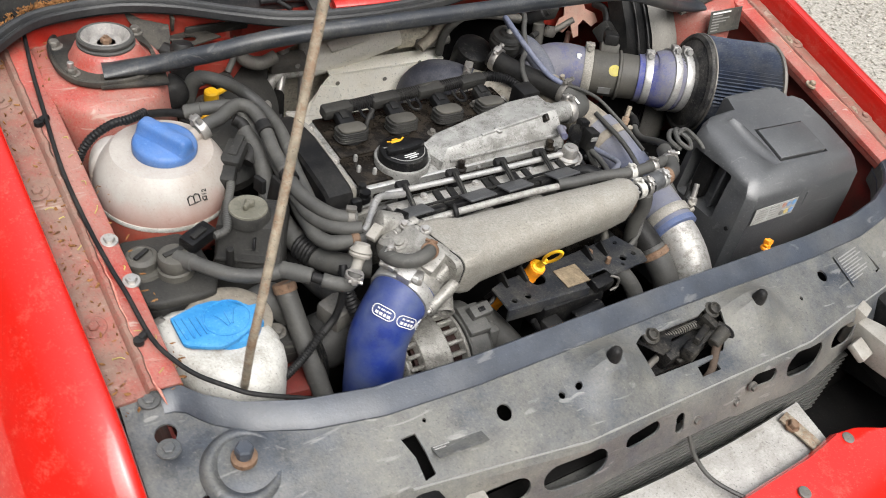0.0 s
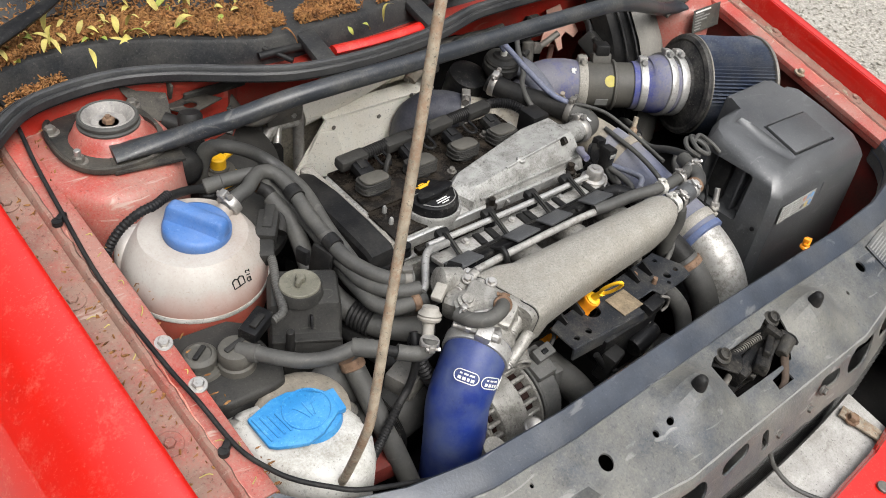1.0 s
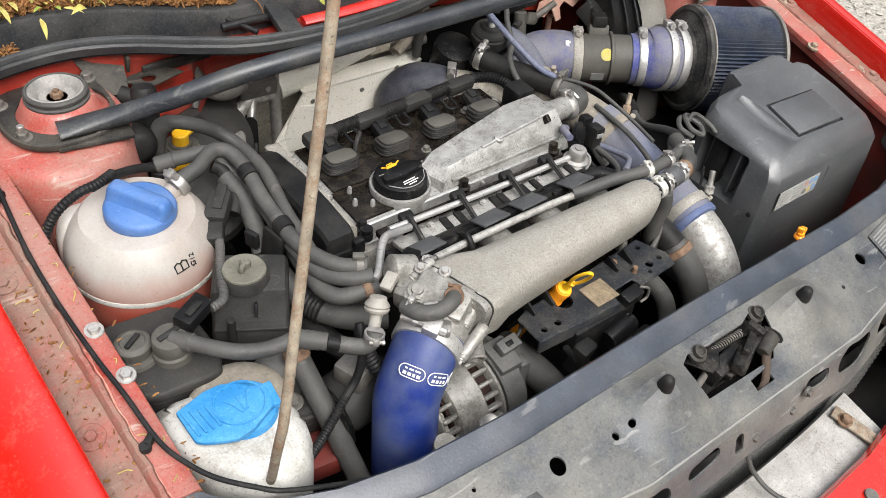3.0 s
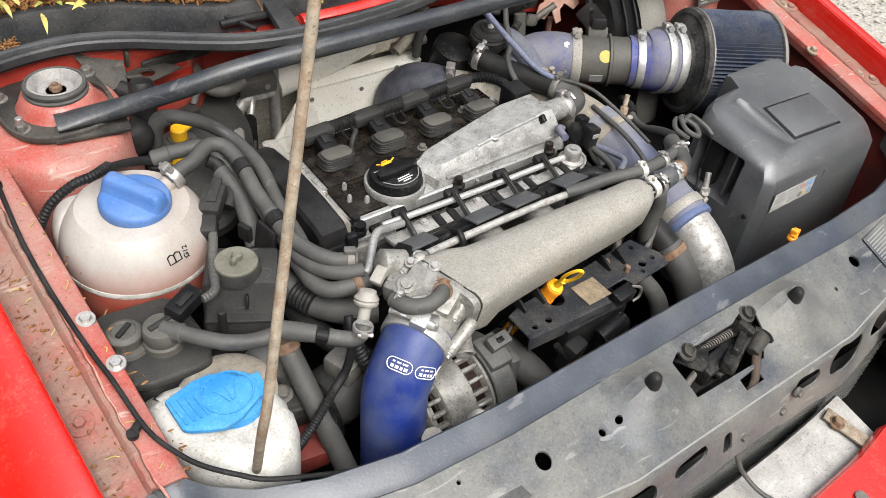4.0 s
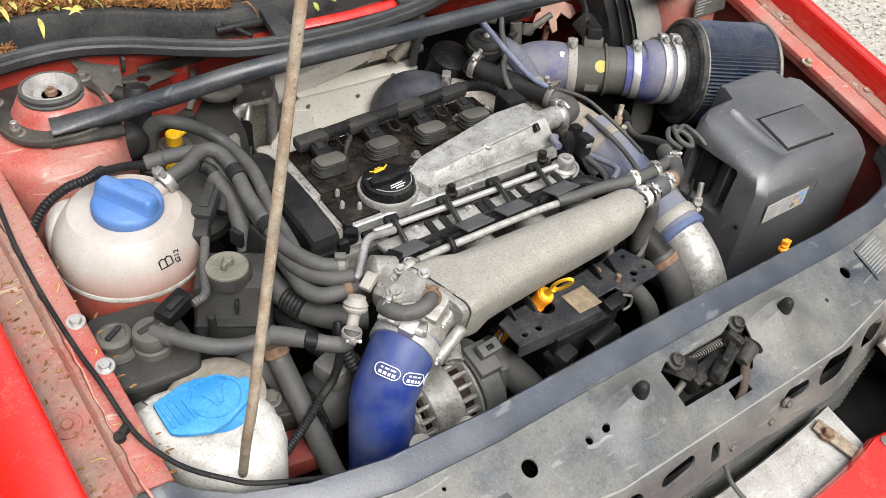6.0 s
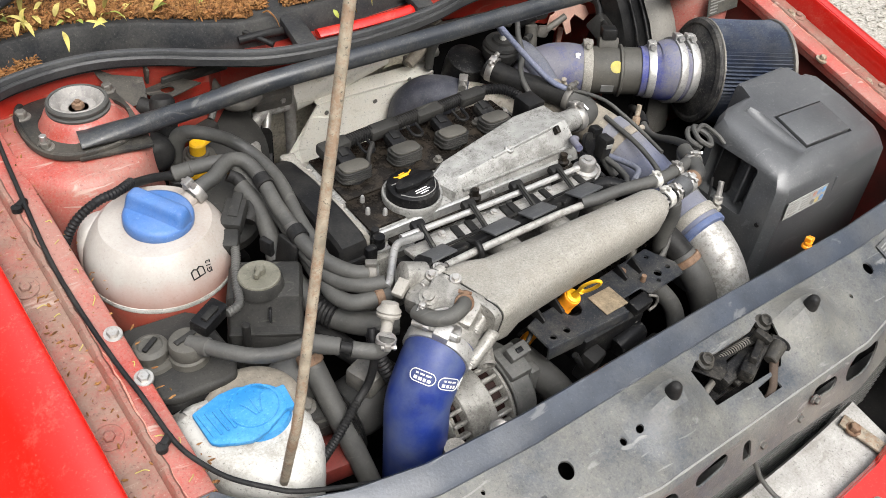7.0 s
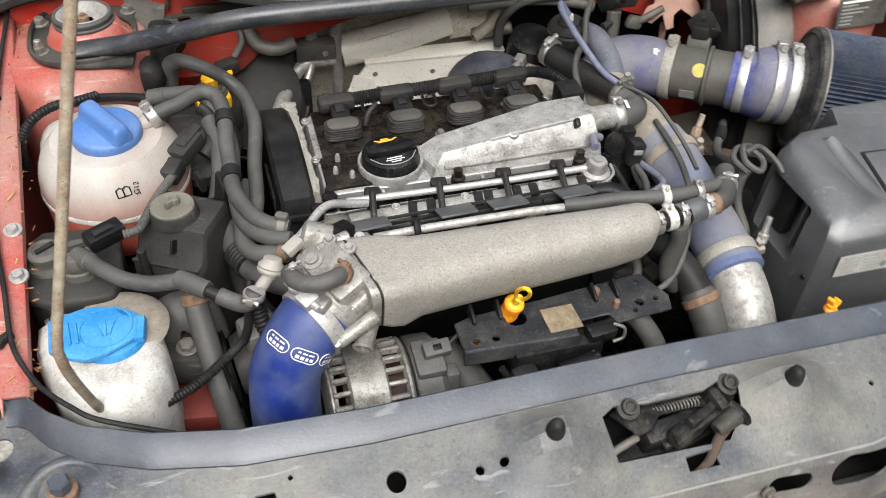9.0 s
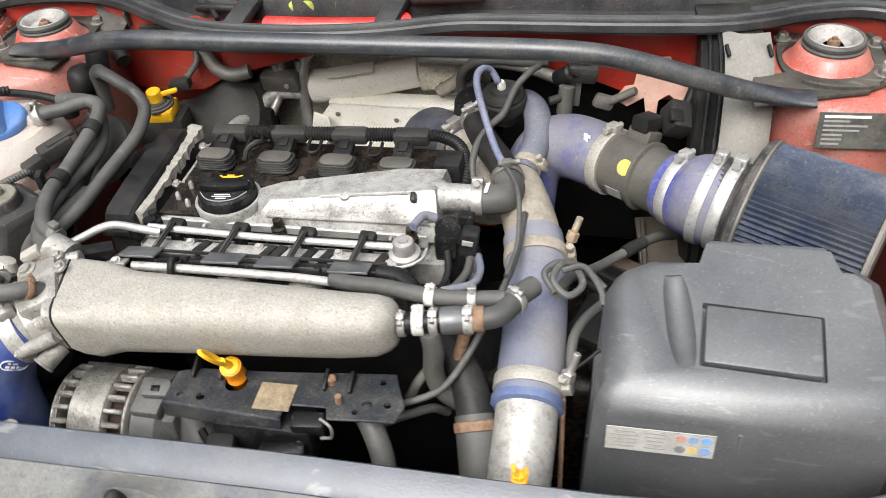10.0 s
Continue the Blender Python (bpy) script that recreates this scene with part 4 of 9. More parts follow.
    cutters = [hole(-0.285, -0.656, 0.0095), hole(-0.205, -0.663, 0.0045, 12), hole(-0.181, -0.663, 0.0045, 12), hole(0.294, -0.647, 0.0085), hole(-0.637, -0.537, 0.0115),
               hole(-0.621, -0.62, 0.008), hole(-0.38, -0.632, 0.0025, 10), hole(0.23, -0.665, 0.003, 10),
               slab([(-0.071, -0.640), (-0.070, -0.685), (0.052, -0.687), (0.074, -0.665), (0.080, -0.640), (0.062, -0.630), (0.044, -0.636), (-0.02, -0.636), (-0.055, -0.632)], 0.64, 0.82, bevel=0),
               slab([(-0.001, -0.693), (-0.002, -0.707), (0.032, -0.707), (0.030, -0.691)], 0.64, 0.82, bevel=0),
               slab([(-0.414, -0.640), (-0.396, -0.640), (-0.392, -0.660), (-0.390, -0.684), (-0.404, -0.686), (-0.405, -0.662)], 0.64, 0.82, bevel=0),
               slab([(0.395, -0.636), (0.408, -0.634), (0.421, -0.664), (0.409, -0.668)], 0.64, 0.82, bevel=0),
               slot(-0.213, 0.650, 0.090, 0.043, 7), slot(-0.113, 0.664, 0.055, 0.022, 8), slot(-0.05, 0.657, 0.014, 0.030), slot(0.198, 0.660, 0.082, 0.043, -5), slot(0.107, 0.666, 0.052, 0.022, -5),
               slot(-0.31, 0.645, 0.07, 0.036, 6), slot(0.30, 0.655, 0.06, 0.036, -6)]
    bm = carve(bm, cutters)
    part("pressed_panel", bm, PANEL, panel, "dusty black pressed sheet with holes", 13)
    # smoother painted band along the rear edge
    bm, rings = bmesh.new(), []
    for x in xs[4:-4]:
        r = rear_y(x)
        prof = [(r - 0.0005, 0.722), (r - 0.0008, 0.7445), (r - 0.004, 0.7475), (r - 0.025, 0.7385), (r - 0.0325, 0.7315), (r - 0.0325, 0.728), (r - 0.01, 0.738), (r + 0.0015, 0.722)]
        rings.append([bm.verts.new((x, a, b)) for a, b in prof])
    join(bm, rings)
    part("edge_band", bm, PANEL_BAND, panel, "blue-black painted edge band", 30)
    # fold between the top and the front face, worn along its edge
    fold = [(x, crease_y(x) + 0.0015, 0.6893) for x in np.linspace(-0.42, 0.42, 43)]
    part("fold_edge", tube(fold, [0.0014 + 0.0008 * noise.noise((x * 35, 0, 4)) for x, y, z in fold], 6, 2), GREYPRINT, panel, "scuffed fold edge")
    # rubber bump stops
    for x in (-0.13, 0.13):
        z = 0.7395
        part("bump_stop", lathe([(-0.006, 0.0098), (0.004, 0.0095), (0.011, 0.0082), (0.016, 0.0066), (0.0185, 0.004), (0.0192, 0.0005)], (x, -0.657, z), (0, -0.12, 1), 24), RUBBER_DARK, panel, "black rubber bonnet bump stop")
    # bolts of the panel's ears
    for s in (-1, 1):
        hexbolt(panel, (s * 0.643, -0.505, 0.7455), (0, 0, 1), 0.0068, 0.004, PANEL, 1.7)
        hexbolt(panel, (s * 0.642, -0.566, 0.738), (0, 0, 1), 0.0068, 0.004, PANEL, 1.8)
        bm = lathe([(-0.006, 0.0135), (0.0, 0.0135), (0.0015, 0.0115)], (s * 0.577, -0.602, 0.734), (0, 0, 1), 28)
        ring = lathe([(-0.006, 0.026), (0.0005, 0.0315), (0.0022, 0.0345), (0.0020, 0.0375), (-0.0015, 0.042), (-0.008, 0.045)], (s * 0.577, -0.604, panel_z(0.577, -0.604) + 0.0075), (0, -0.28, 1), 44)
        part("pressed_ring", ring, PANEL, panel)
        part("rusted_washer", bm, RUST_BROWN, panel, "rust-ringed washer")
        bm = lathe([(0.0, 0.0085), (0.012, 0.0085)], (s * 0.577, -0.602, 0.732), (0, 0, 1), 16)
        lathe([(0.008, 0.0100), (0.016, 0.0100), (0.018, 0.0082)], (s * 0.577, -0.602, 0.732), (0, 0, 1), 6, bm)
        part("stop_bolt", bm, PANEL_BAND, panel, "blue-grey hex head stop bolt", 25)
    # small screws on the front face
    for x, z in ((-0.02, 0.650), (0.055, 0.648), (0.078, 0.668)):
        hexbolt(panel, (x, crease_y(x) - 0.013, z), (0, -1, 0.2), 0.005, 0.006, STEEL_DULL, 1.5)
    # worn printed refrigerant label, and the text plate at the other end
    m = pose(-0.353, -0.6645, 0.7125, -19.5, 0, -3)
    m.translation.z = panel_z(-0.353, -0.6645) + 0.0025
    label = part("refrigerant_label", box((0, 0, 0), (0.064, 0.034, 0.0006), bevel=0, m=m), PANEL, panel, "worn dark refrigerant label")
    for k, w in enumerate((0.016, 0.020, 0.014)):
        part("print_line", box((0, 0, 0), (w, 0.0016, 0.0003), bevel=0, m=m @ pose(-0.030 + w / 2, 0.006 - 0.004 * k, 0.0006)), PALE_PRINT, label)
    words("AC", 0.009, m @ pose(-0.023, 0.0125, 0.0006), PALE_PRINT, label)
    words("R134a", 0.010, m @ pose(0.016, 0.0125, 0.0006), PALE_PRINT, label)
    at_ = [V((x, y, panel_z(x, y) + 0.0032)) for x, y in ((0.372, -0.648), (0.392, -0.648), (0.372, -0.638))]
    ex = (at_[1] - at_[0]).normalized()
    ez = ex.cross(at_[2] - at_[0]).normalized()
    m = Matrix.Translation(at_[0]) @ Matrix((ex, ez.cross(ex), ez)).transposed().to_4x4() @ pose(0, 0, 0, 0, 0, 10)
    plate = part("text_plate", box((0, 0, 0), (0.070, 0.052, 0.0006), bevel=0, m=m), PANEL, panel, "worn grey text plate")
    for k in range(9):
        w = (0.052, 0.047, 0.055, 0.044, 0.050, 0.036, 0.053, 0.048, 0.030)[k]
        part("print_line", box((0, 0, 0), (w, 0.0018, 0.0003), bevel=0, m=m @ pose(-0.03 + w / 2, 0.020 - 0.0047 * k, 0.0006)), GREYPRINT, plate)
    return panel


build_front_panel()


def build_latch():
    latch = thing("bonnet_latch", (0.005, -0.655, 0.66), "black greasy bonnet latch with a coil spring", "latch")
    part("front_plate", slab([(-0.058, -0.633), (-0.040, -0.626), (0.074, -0.624), (0.084, -0.634), (0.078, -0.646), (0.050, -0.650), (0.030, -0.645), (-0.008, -0.646), (-0.022, -0.660), (-0.040, -0.664), (-0.048, -0.650)], 0.708, 0.711, Matrix.Translation((0, 0, 0)), 0.0008, 1), LATCH, latch, "grey-black latch plate")
    part("striker_guide", box((0.036, -0.658, 0.714), (0.052, 0.010, 0.012), (0, 4, 24), 0.002), LATCH, latch)
    part("catch_body", box((0.012, -0.668, 0.704), (0.040, 0.020, 0.018), (0, 6, 22), 0.004), LATCH, latch)
    part("catch_pin", rod((0.040, -0.676, 0.708), (0.066, -0.668, 0.716), 0.0085, 0.0105, 18), TOWERPLATE, latch)
    part("back_plate", slab([(-0.068, -0.645), (-0.058, -0.668), (0.02, -0.668), (0.072, -0.655), (0.066, -0.636), (0.02, -0.632), (-0.02, -0.640)], 0.672, 0.676, bevel=0.001), LATCH, latch)
    part("housing", box((0.012, -0.652, 0.690), (0.085, 0.022, 0.030), (14, 0, 8), 0.004), LATCH, latch)
    part("upright", box((0.052, -0.648, 0.704), (0.012, 0.024, 0.046), (10, 0, 12), 0.003), LATCH, latch)
    part("catch_arm", box((0.040, -0.664, 0.712), (0.060, 0.007, 0.009), (0, -6, 18), 0.002), LATCH, latch)
    part("catch_hook", tube([(0.062, -0.656, 0.716), (0.072, -0.668, 0.712), (0.078, -0.676, 0.700), (0.070, -0.680, 0.690)], 0.0075, 10), LATCH, latch)
    part("pawl", box((0.010, -0.667, 0.694), (0.045, 0.009, 0.008), (0, -10, 10), 0.002), LATCH, latch)
    part("pull_rod", rod((-0.066, -0.662, 0.684), (-0.025, -0.650, 0.688), 0.0045), STEEL_DULL, latch, "dull steel pull rod")
    pts = []
    for k in range(150):
        a = k * 0.6
        t = k / 149
        pts.append((-0.012 + 0.05 * t, -0.638 + 0.0045 * math.cos(a) - 0.004 * t, 0.706 + 0.0045 * math.sin(a) + 0.008 * t))
    part("coil_spring", tube(pts, 0.0009, 6, 1), STEEL_DULL, latch, "thin coil return spring")
    for x, y, z in ((-0.040, -0.636, 0.722), (0.074, -0.634, 0.724)):
        bm = lathe([(-0.004, 0.0120), (0.001, 0.0122), (0.0025, 0.0085), (0.008, 0.0080), (0.009, 0.0055), (0.0065, 0.004), (0.0065, 0.0005)], (x, y, z - 0.003), (0, -0.45, 1), 18)
        part("mount_nut", bm, TOWERPLATE, latch, "dusty flanged nut")
    part("release_handle", tube([(0.052, -0.676, 0.706), (0.040, -0.684, 0.704), (0.026, -0.698, 0.695), (0.012, -0.705, 0.690), (0.006, -0.704, 0.68)], [0.0055, 0.0055, 0.005, 0.0045, 0.0045], 10, squash=0.6), RUST_DARK, latch, "rusty safety catch lever")


build_latch()


def build_nose():
    # condenser behind the grille opening
    condenser = thing("condenser", (0, -0.68, 0.3), "black finned radiator condenser behind the nose", "radiator")
    part("core", box((0, -0.697, 0.44), (0.70, 0.02, 0.32), bevel=0.002), GAP_SHADE, condenser)
    for k in range(19):
        part("cooling_tube", box((0, -0.716, 0.598 - 0.0098 * k), (0.69, 0.016, 0.0042), bevel=0.0008, seg=1), ALU_COVER, condenser)
    part("header_tube", rod((0.345, -0.70, 0.28), (0.345, -0.70, 0.60), 0.013), BLACK, condenser)
    beam = thing("bumper_beam", (0, -0.76, 0.46), "chalky dust-covered steel bumper beam", "bumper beam")
    bm, rings = bmesh.new(), []
    for x in np.linspace(-0.243, 0.243, 19):
        f = -0.02 * (1 - (x / 0.243) ** 2)
        loop = [(y + f * 0.6, z) for y, z in ((-0.731, 0.543), (-0.735, 0.549), (-0.80, 0.538), (-0.812, 0.530), (-0.815, 0.44), (-0.80, 0.43), (-0.742, 0.43), (-0.731, 0.44))]
        rings.append([bm.verts.new((x, y, z)) for y, z in loop])
    join(bm, rings)
    part("beam_shell", bm, BEAM, beam)
    for s in (-1, 1):
        part("strap", box((s * 0.205, -0.782, 0.5485), (0.022, 0.075, 0.004), (8, 0, s * 14), 0.001), RUSTY, beam, "rusty steel strap")
        hexbolt(beam, (s * 0.197, -0.765, 0.552), (0, -0.15, 1), 0.008, 0.009, RUST_BROWN, 1.4, label="rusty hex bolt")
    bumper = thing("front_bumper", (0, -0.84, 0.3), "red painted front bumper cover pulled forward", "bumper")
    bm, rings = bmesh.new(), []
    for x in np.linspace(-0.80, 0.80, 41):
        f = -0.10 * (1 - (x / 0.80) ** 2)
        y0 = float(np.interp(abs(x), [0, 0.05, 0.18, 0.22, 0.25, 0.28, 0.34, 0.45, 0.8], [-0.824, -0.820, -0.815, -0.807, -0.803, -0.810, -0.838, -0.85, -0.70]))
        yf = -0.93 + 0.25 * (abs(x) / 0.8) ** 3
        y0 = max(y0, yf + 0.03)
        prof = [(y0, 0.555), (y0 - 0.004, 0.562), (0.5 * (y0 + yf), 0.556), (yf + 0.03, 0.545), (yf + 0.006, 0.53), (yf, 0.505), (yf - 0.01, 0.42), (yf - 0.005, 0.30), (yf + 0.03, 0.22)]
        back = [(a + 0.003, b - 0.004) for a, b in prof][::-1]
        rings.append([bm.verts.new((x, a, b)) for a, b in prof + back])
    join(bm, rings)
    part("bumper_skin", bm, RED, bumper)
    for x, y in ((0.252, -0.820), (0.115, -0.855), (-0.252, -0.820)):
        part("fixing_screw", lathe([(-0.002, 0.009), (0.0015, 0.009), (0.0025, 0.007), (0.0018, 0.003), (0.0018, 0.0005)], (x, y, 0.5605), (0, -0.1, 1), 20), STEEL_DULL, bumper, "flat fixing screw")
    wire = thing("sensor_cable", (0.02, -0.78, 0.55), "thin grey cable hanging over the bumper beam", "cable")
    part("cable", tube([(-0.012, -0.715, 0.62), (-0.010, -0.733, 0.607), (-0.004, -0.752, 0.580), (0.010, -0.785, 0.560), (0.045, -0.830, 0.552), (0.070, -0.850, 0.560), (0.078, -0.862, 0.558)], 0.0032, 8), RUBBER, wire)
    part("cable_plug", rod((0.0775, -0.858, 0.560), (0.079, -0.868, 0.555), 0.005), RUST_BROWN, wire)
    for s in (-1, 1):
        lamp = thing("headlight", (s * 0.42, -0.74, 0.6), "headlight unit with an aged white housing and clear lens", "headlight")
        bm = slab([(0.335, -0.700), (0.352, -0.690), (0.374, -0.735), (0.37, -0.80), (0.345, -0.80), (0.338, -0.765)], 0.612, 0.664, bevel=0.004)
        if s < 0:
            bmesh.ops.scale(bm, vec=(-1, 1, 1), verts=bm.verts[:])
        part("housing", bm, LAMPWHITE, lamp, "aged white plastic housing")
        if s > 0:
            part("bracket_tab", box((s * 0.338, -0.702, 0.672), (0.028, 0.020, 0.036), (20, 0, s * 20), 0.003), LAMPWHITE, lamp)
            part("bracket_foot", box((s * 0.320, -0.742, 0.640), (0.030, 0.030, 0.012), (25, 0, s * 10), 0.003), LAMPWHITE, lamp)
        part("trim", box((s * 0.392, -0.76, 0.625), (0.030, 0.15, 0.115), (0, 0, -s * 12), 0.006), BLACK, lamp, "black trim strip")
        bm, rings = bmesh.new(), []
        for k in range(9):
            t = k / 8
            x = 0.405 + 0.235 * t
            y = -0.855 + 0.13 * t ** 1.6
            loop = [(y, 0.49), (y - 0.006, 0.57), (y + 0.012, 0.645), (y + 0.035, 0.672), (y + 0.04, 0.668), (y + 0.018, 0.640), (y, 0.57), (y + 0.006, 0.49)]
            rings.append([bm.verts.new((s * x, a, b)) for a, b in loop])
        join(bm, rings)
        part("lens", bm, GLASS, lamp, "clear lens")
        part("lamp_body", box((s * 0.515, -0.715, 0.585), (0.20, 0.10, 0.15), (0, 0, s * 14), 0.012), BLACK, lamp)
    # added closing shapes low in the bay, near-black in place of shade
    floor_ = thing("engine_bay_undertray", (0, -0.3, 0.2), "added near-black undertray closing the shaded bay below the engine", "undertray")
    part("tray", box((0, -0.19, 0.24), (1.30, 1.05, 0.02), bevel=0.005), GAP_SHADE, floor_)
    part("radiator_back", box((0, -0.635, 0.45), (0.80, 0.03, 0.36), bevel=0.006), GAP_SHADE, floor_, "added near-black sheet behind the radiator")
    part("rear_baffle", box((0, 0.33, 0.36), (1.34, 0.02, 0.34), bevel=0.004), GAP_SHADE, floor_, "added near-black wall closing the gap behind the engine")
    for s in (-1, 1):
        part("nose_baffle", box((s * 0.38, -0.765, 0.455), (0.27, 0.20, 0.02), bevel=0.004), GAP_SHADE, floor_, "added near-black baffle filling the shade behind the bumper")
    part("lower_baffle", box((0, -0.645, 0.655), (1.10, 0.075, 0.004), (14, 0, 0), 0.001), GAP_SHADE, floor_, "added near-black baffle filling the shade under the crossmember")
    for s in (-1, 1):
        part("side_baffle", box((s * 0.46, -0.690, 0.47), (0.22, 0.03, 0.32), bevel=0.005), GAP_SHADE, floor_, "added near-black baffle filling the shade beside the condenser")
        # body-red legs given the near-black colour to read as shaded
        part("chassis_leg", box((s * 0.46, -0.33, 0.44), (0.09, 0.60, 0.10), bevel=0.012), GAP_SHADE, body, "chassis leg coloured near-black for shade")


build_nose()


# ---- engine ----
def build_engine():
    eng = thing("engine", (-0.1, -0.2, 0.25), "transverse four-cylinder petrol engine with an aluminium valve cover", "engine")
    # block colour carries the shade deep in the bay
    part("block", box((-0.10, -0.19, 0.44), (0.40, 0.20, 0.38), bevel=0.02), GAP_SHADE, eng, "grimy engine block, near-black for deep shade")
    part("head", box((-0.10, -0.18, 0.665), (0.40, 0.215, 0.115), bevel=0.008), ALU_DIRTY, eng, "grimy aluminium cylinder head")
    # valve cover: a step-sided casting
    loops = []
    for z, g in ((0.715, 0.0), (0.719, 0.002), (0.7215, 0.006), (0.722, 0.010), (0.738, 0.012), (0.7425, 0.014), (0.744, 0.019)):
        loops.append([(-0.108 + x * (0.372 - 2 * g) / 0.372, -0.168 + y * (0.205 - 2 * g) / 0.205, z) for x, y in rounded(0.372, 0.205, 0.02, 4)])
    cover = part("valve_cover", loft(loops), ALU_STAIN, eng, "dirty cast aluminium valve cover")
    part("coil_valley", box((-0.105, -0.135, 0.7455), (0.335, 0.105, 0.006), bevel=0.003), GREASE_AND_SHADE, cover, "oily black coil valley")
    part("oily_deck", box((-0.225, -0.222, 0.7452), (0.105, 0.066, 0.005), bevel=0.002), GREASE_AND_SHADE, cover, "oily brown deck")
    part("cover_flange", box((-0.108, -0.271, 0.7195), (0.375, 0.016, 0.007), bevel=0.002), ALU_BRIGHT, cover, "bright machined flange")
    part("flange_bead", rod((-0.285, -0.277, 0.726), (0.07, -0.277, 0.726), 0.0022), ALU_BRIGHT, cover)
    # front wall, in a brighter aluminium than the cover
    part("front_wall", box((-0.10, -0.262, 0.736), (0.35, 0.006, 0.022), (10, 0, 0), 0.002), ALU_BRIGHT, cover)
    for x in (-0.277, -0.112, 0.055):
        bm = lathe([(0, 0.008), (0.012, 0.008), (0.014, 0.0095), (0.024, 0.0095), (0.026, 0.006), (0.036, 0.0055), (0.037, 0.0005)], (x, -0.266, 0.722), (0, 0, 1), 16)
        part("cover_stud", bm, GREASE_AND_SHADE if x > -0.2 else BLACK, cover, "greasy cover stud with a rubber sleeve")
    for x, y in ((-0.282, -0.10), (-0.282, -0.19), (-0.10, -0.078), (0.0, -0.080), (0.062, -0.12), (-0.24, -0.268), (-0.165, -0.269), (-0.06, -0.269), (0.01, -0.269)):
        hexbolt(cover, (x, y, 0.7235 if y < -0.25 else 0.7455), (0, 0, 1), 0.0042, 0.0045, STEEL, 1.5, "cover_bolt")
    for x in (-0.21, -0.08, 0.03):
        part("wall_rib", box((x, -0.2655, 0.733), (0.004, 0.010, 0.022), (10, 0, 0), 0.001), ALU_STAIN, cover)
    for x, y in ((-0.262, -0.225), (-0.243, -0.238), (-0.255, -0.20)):
        part("locating_pin", lathe([(0, 0.0036), (0.008, 0.0034), (0.011, 0.002), (0.011, 0.0005)], (x, y, 0.747), (0, 0, 1), 12), ALU_BRIGHT, cover)
    # oil filler
    c = V((-0.191, -0.226, 0.72))
    filler = part("oil_filler_neck", lathe([(0, 0.040), (0.018, 0.0405), (0.026, 0.0415), (0.036, 0.0425), (0.038, 0.0415), (0.038, 0.0385), (0.034, 0.037), (0.030, 0.020), (0.030, 0.0005)], c, (0, 0, 1), 44), ALU_STAIN, cover, "cast oil filler neck")
    cap = part("oil_filler_cap", lathe([(0.030, 0.0365), (0.046, 0.0365), (0.050, 0.0355), (0.052, 0.0325), (0.0525, 0.0005)], c, (0, 0, 1), 44), BLACK_CLEAN, eng, "black plastic oil filler cap")
    top = Matrix.Translation(c + V((0, 0, 0.0525))) @ pose(0, 0, 0, 0, 0, 6)
    bm = slab([(-0.033, -0.006), (-0.030, 0.004), (-0.018, 0.009), (0.018, 0.009), (0.030, 0.004), (0.033, -0.006), (0.022, -0.010), (0.0, -0.012), (-0.022, -0.010)], 0, 0.0085, top, 0.002)
    part("grip_bar", bm, BLACK_CLEAN, cap, "raised finger grip")
    bm = box((0, 0, 0), (0.017, 0.0055, 0.0004), bevel=0, m=top @ pose(-0.001, 0.020, 0.0003))
    box((0, 0, 0), (0.009, 0.0022, 0.0004), (0, 0, 0), 0, bm=bm, m=top @ pose(0.012, 0.0222, 0.0003, 0, 0, 28))
    box((0, 0, 0), (0.007, 0.0022, 0.0004), (0, 0, 0), 0, bm=bm, m=top @ pose(-0.011, 0.0225, 0.0003, 0, 0, -30))
    box((0, 0, 0), (0.010, 0.0018, 0.0004), (0, 0, 0), 0, bm=bm, m=top @ pose(0.0, 0.0248, 0.0003))
    part("oil_can_symbol", bm, GOLDPAINT, cap, "orange oil can symbol")
    for k, w in enumerate((0.020, 0.024, 0.013)):
        part("print_line", box((0, 0, 0), (w, 0.0016, 0.0004), bevel=0, m=top @ pose(0.0, -0.0165 - 0.004 * k, 0.0003)), WHITE, cap)
    part("cap_arc", tube([top @ V((-0.030, -0.011, 0.0003)), top @ V((-0.018, -0.0255, 0.0003)), top @ V((0.0, -0.0305, 0.0003)), top @ V((0.018, -0.0255, 0.0003)), top @ V((0.030, -0.011, 0.0003))], 0.0007, 6), GREYPRINT, cap)
    part("cap_edge_line", tube([top @ V((-0.027, 0.013, 0.0)), top @ V((-0.012, 0.011, 0.001)), top @ V((0.012, 0.011, 0.001)), top @ V((0.027, 0.013, 0.0))], 0.0007, 6), GREYPRINT, cap)
    # wedge casting of the breather: a narrow rising top with a stained front wall
    low = [(-0.146, -0.262, 0.738), (0.088, -0.266, 0.738), (0.090, -0.168, 0.738), (0.030, -0.166, 0.738), (-0.130, -0.196, 0.738), (-0.157, -0.214, 0.738)]
    mid = [(-0.139, -0.2575, 0.756), (0.087, -0.256, 0.759), (0.088, -0.172, 0.766), (0.030, -0.169, 0.763), (-0.129, -0.198, 0.758), (-0.155, -0.214, 0.758)]
    high = [(-0.128, -0.2450, 0.7675), (0.081, -0.2325, 0.7885), (0.085, -0.178, 0.7835), (0.030, -0.174, 0.7785), (-0.126, -0.202, 0.7665), (-0.148, -0.216, 0.7660)]
    crown = [(x + (-0.03 - x) * 0.03, y + (-0.208 - y) * 0.07, z + 0.0015) for x, y, z in high]
    wedge = part("breather_casting", loft([low, mid, high, crown]), ALU_STAIN, eng, "dirty wedge-shaped breather casting", 24)
    part("casting_rib", tube([(-0.062, -0.2385, 0.7755), (-0.02, -0.2365, 0.780), (0.055, -0.2335, 0.7870)], 0.0026, 8), ALU_STAIN, wedge)
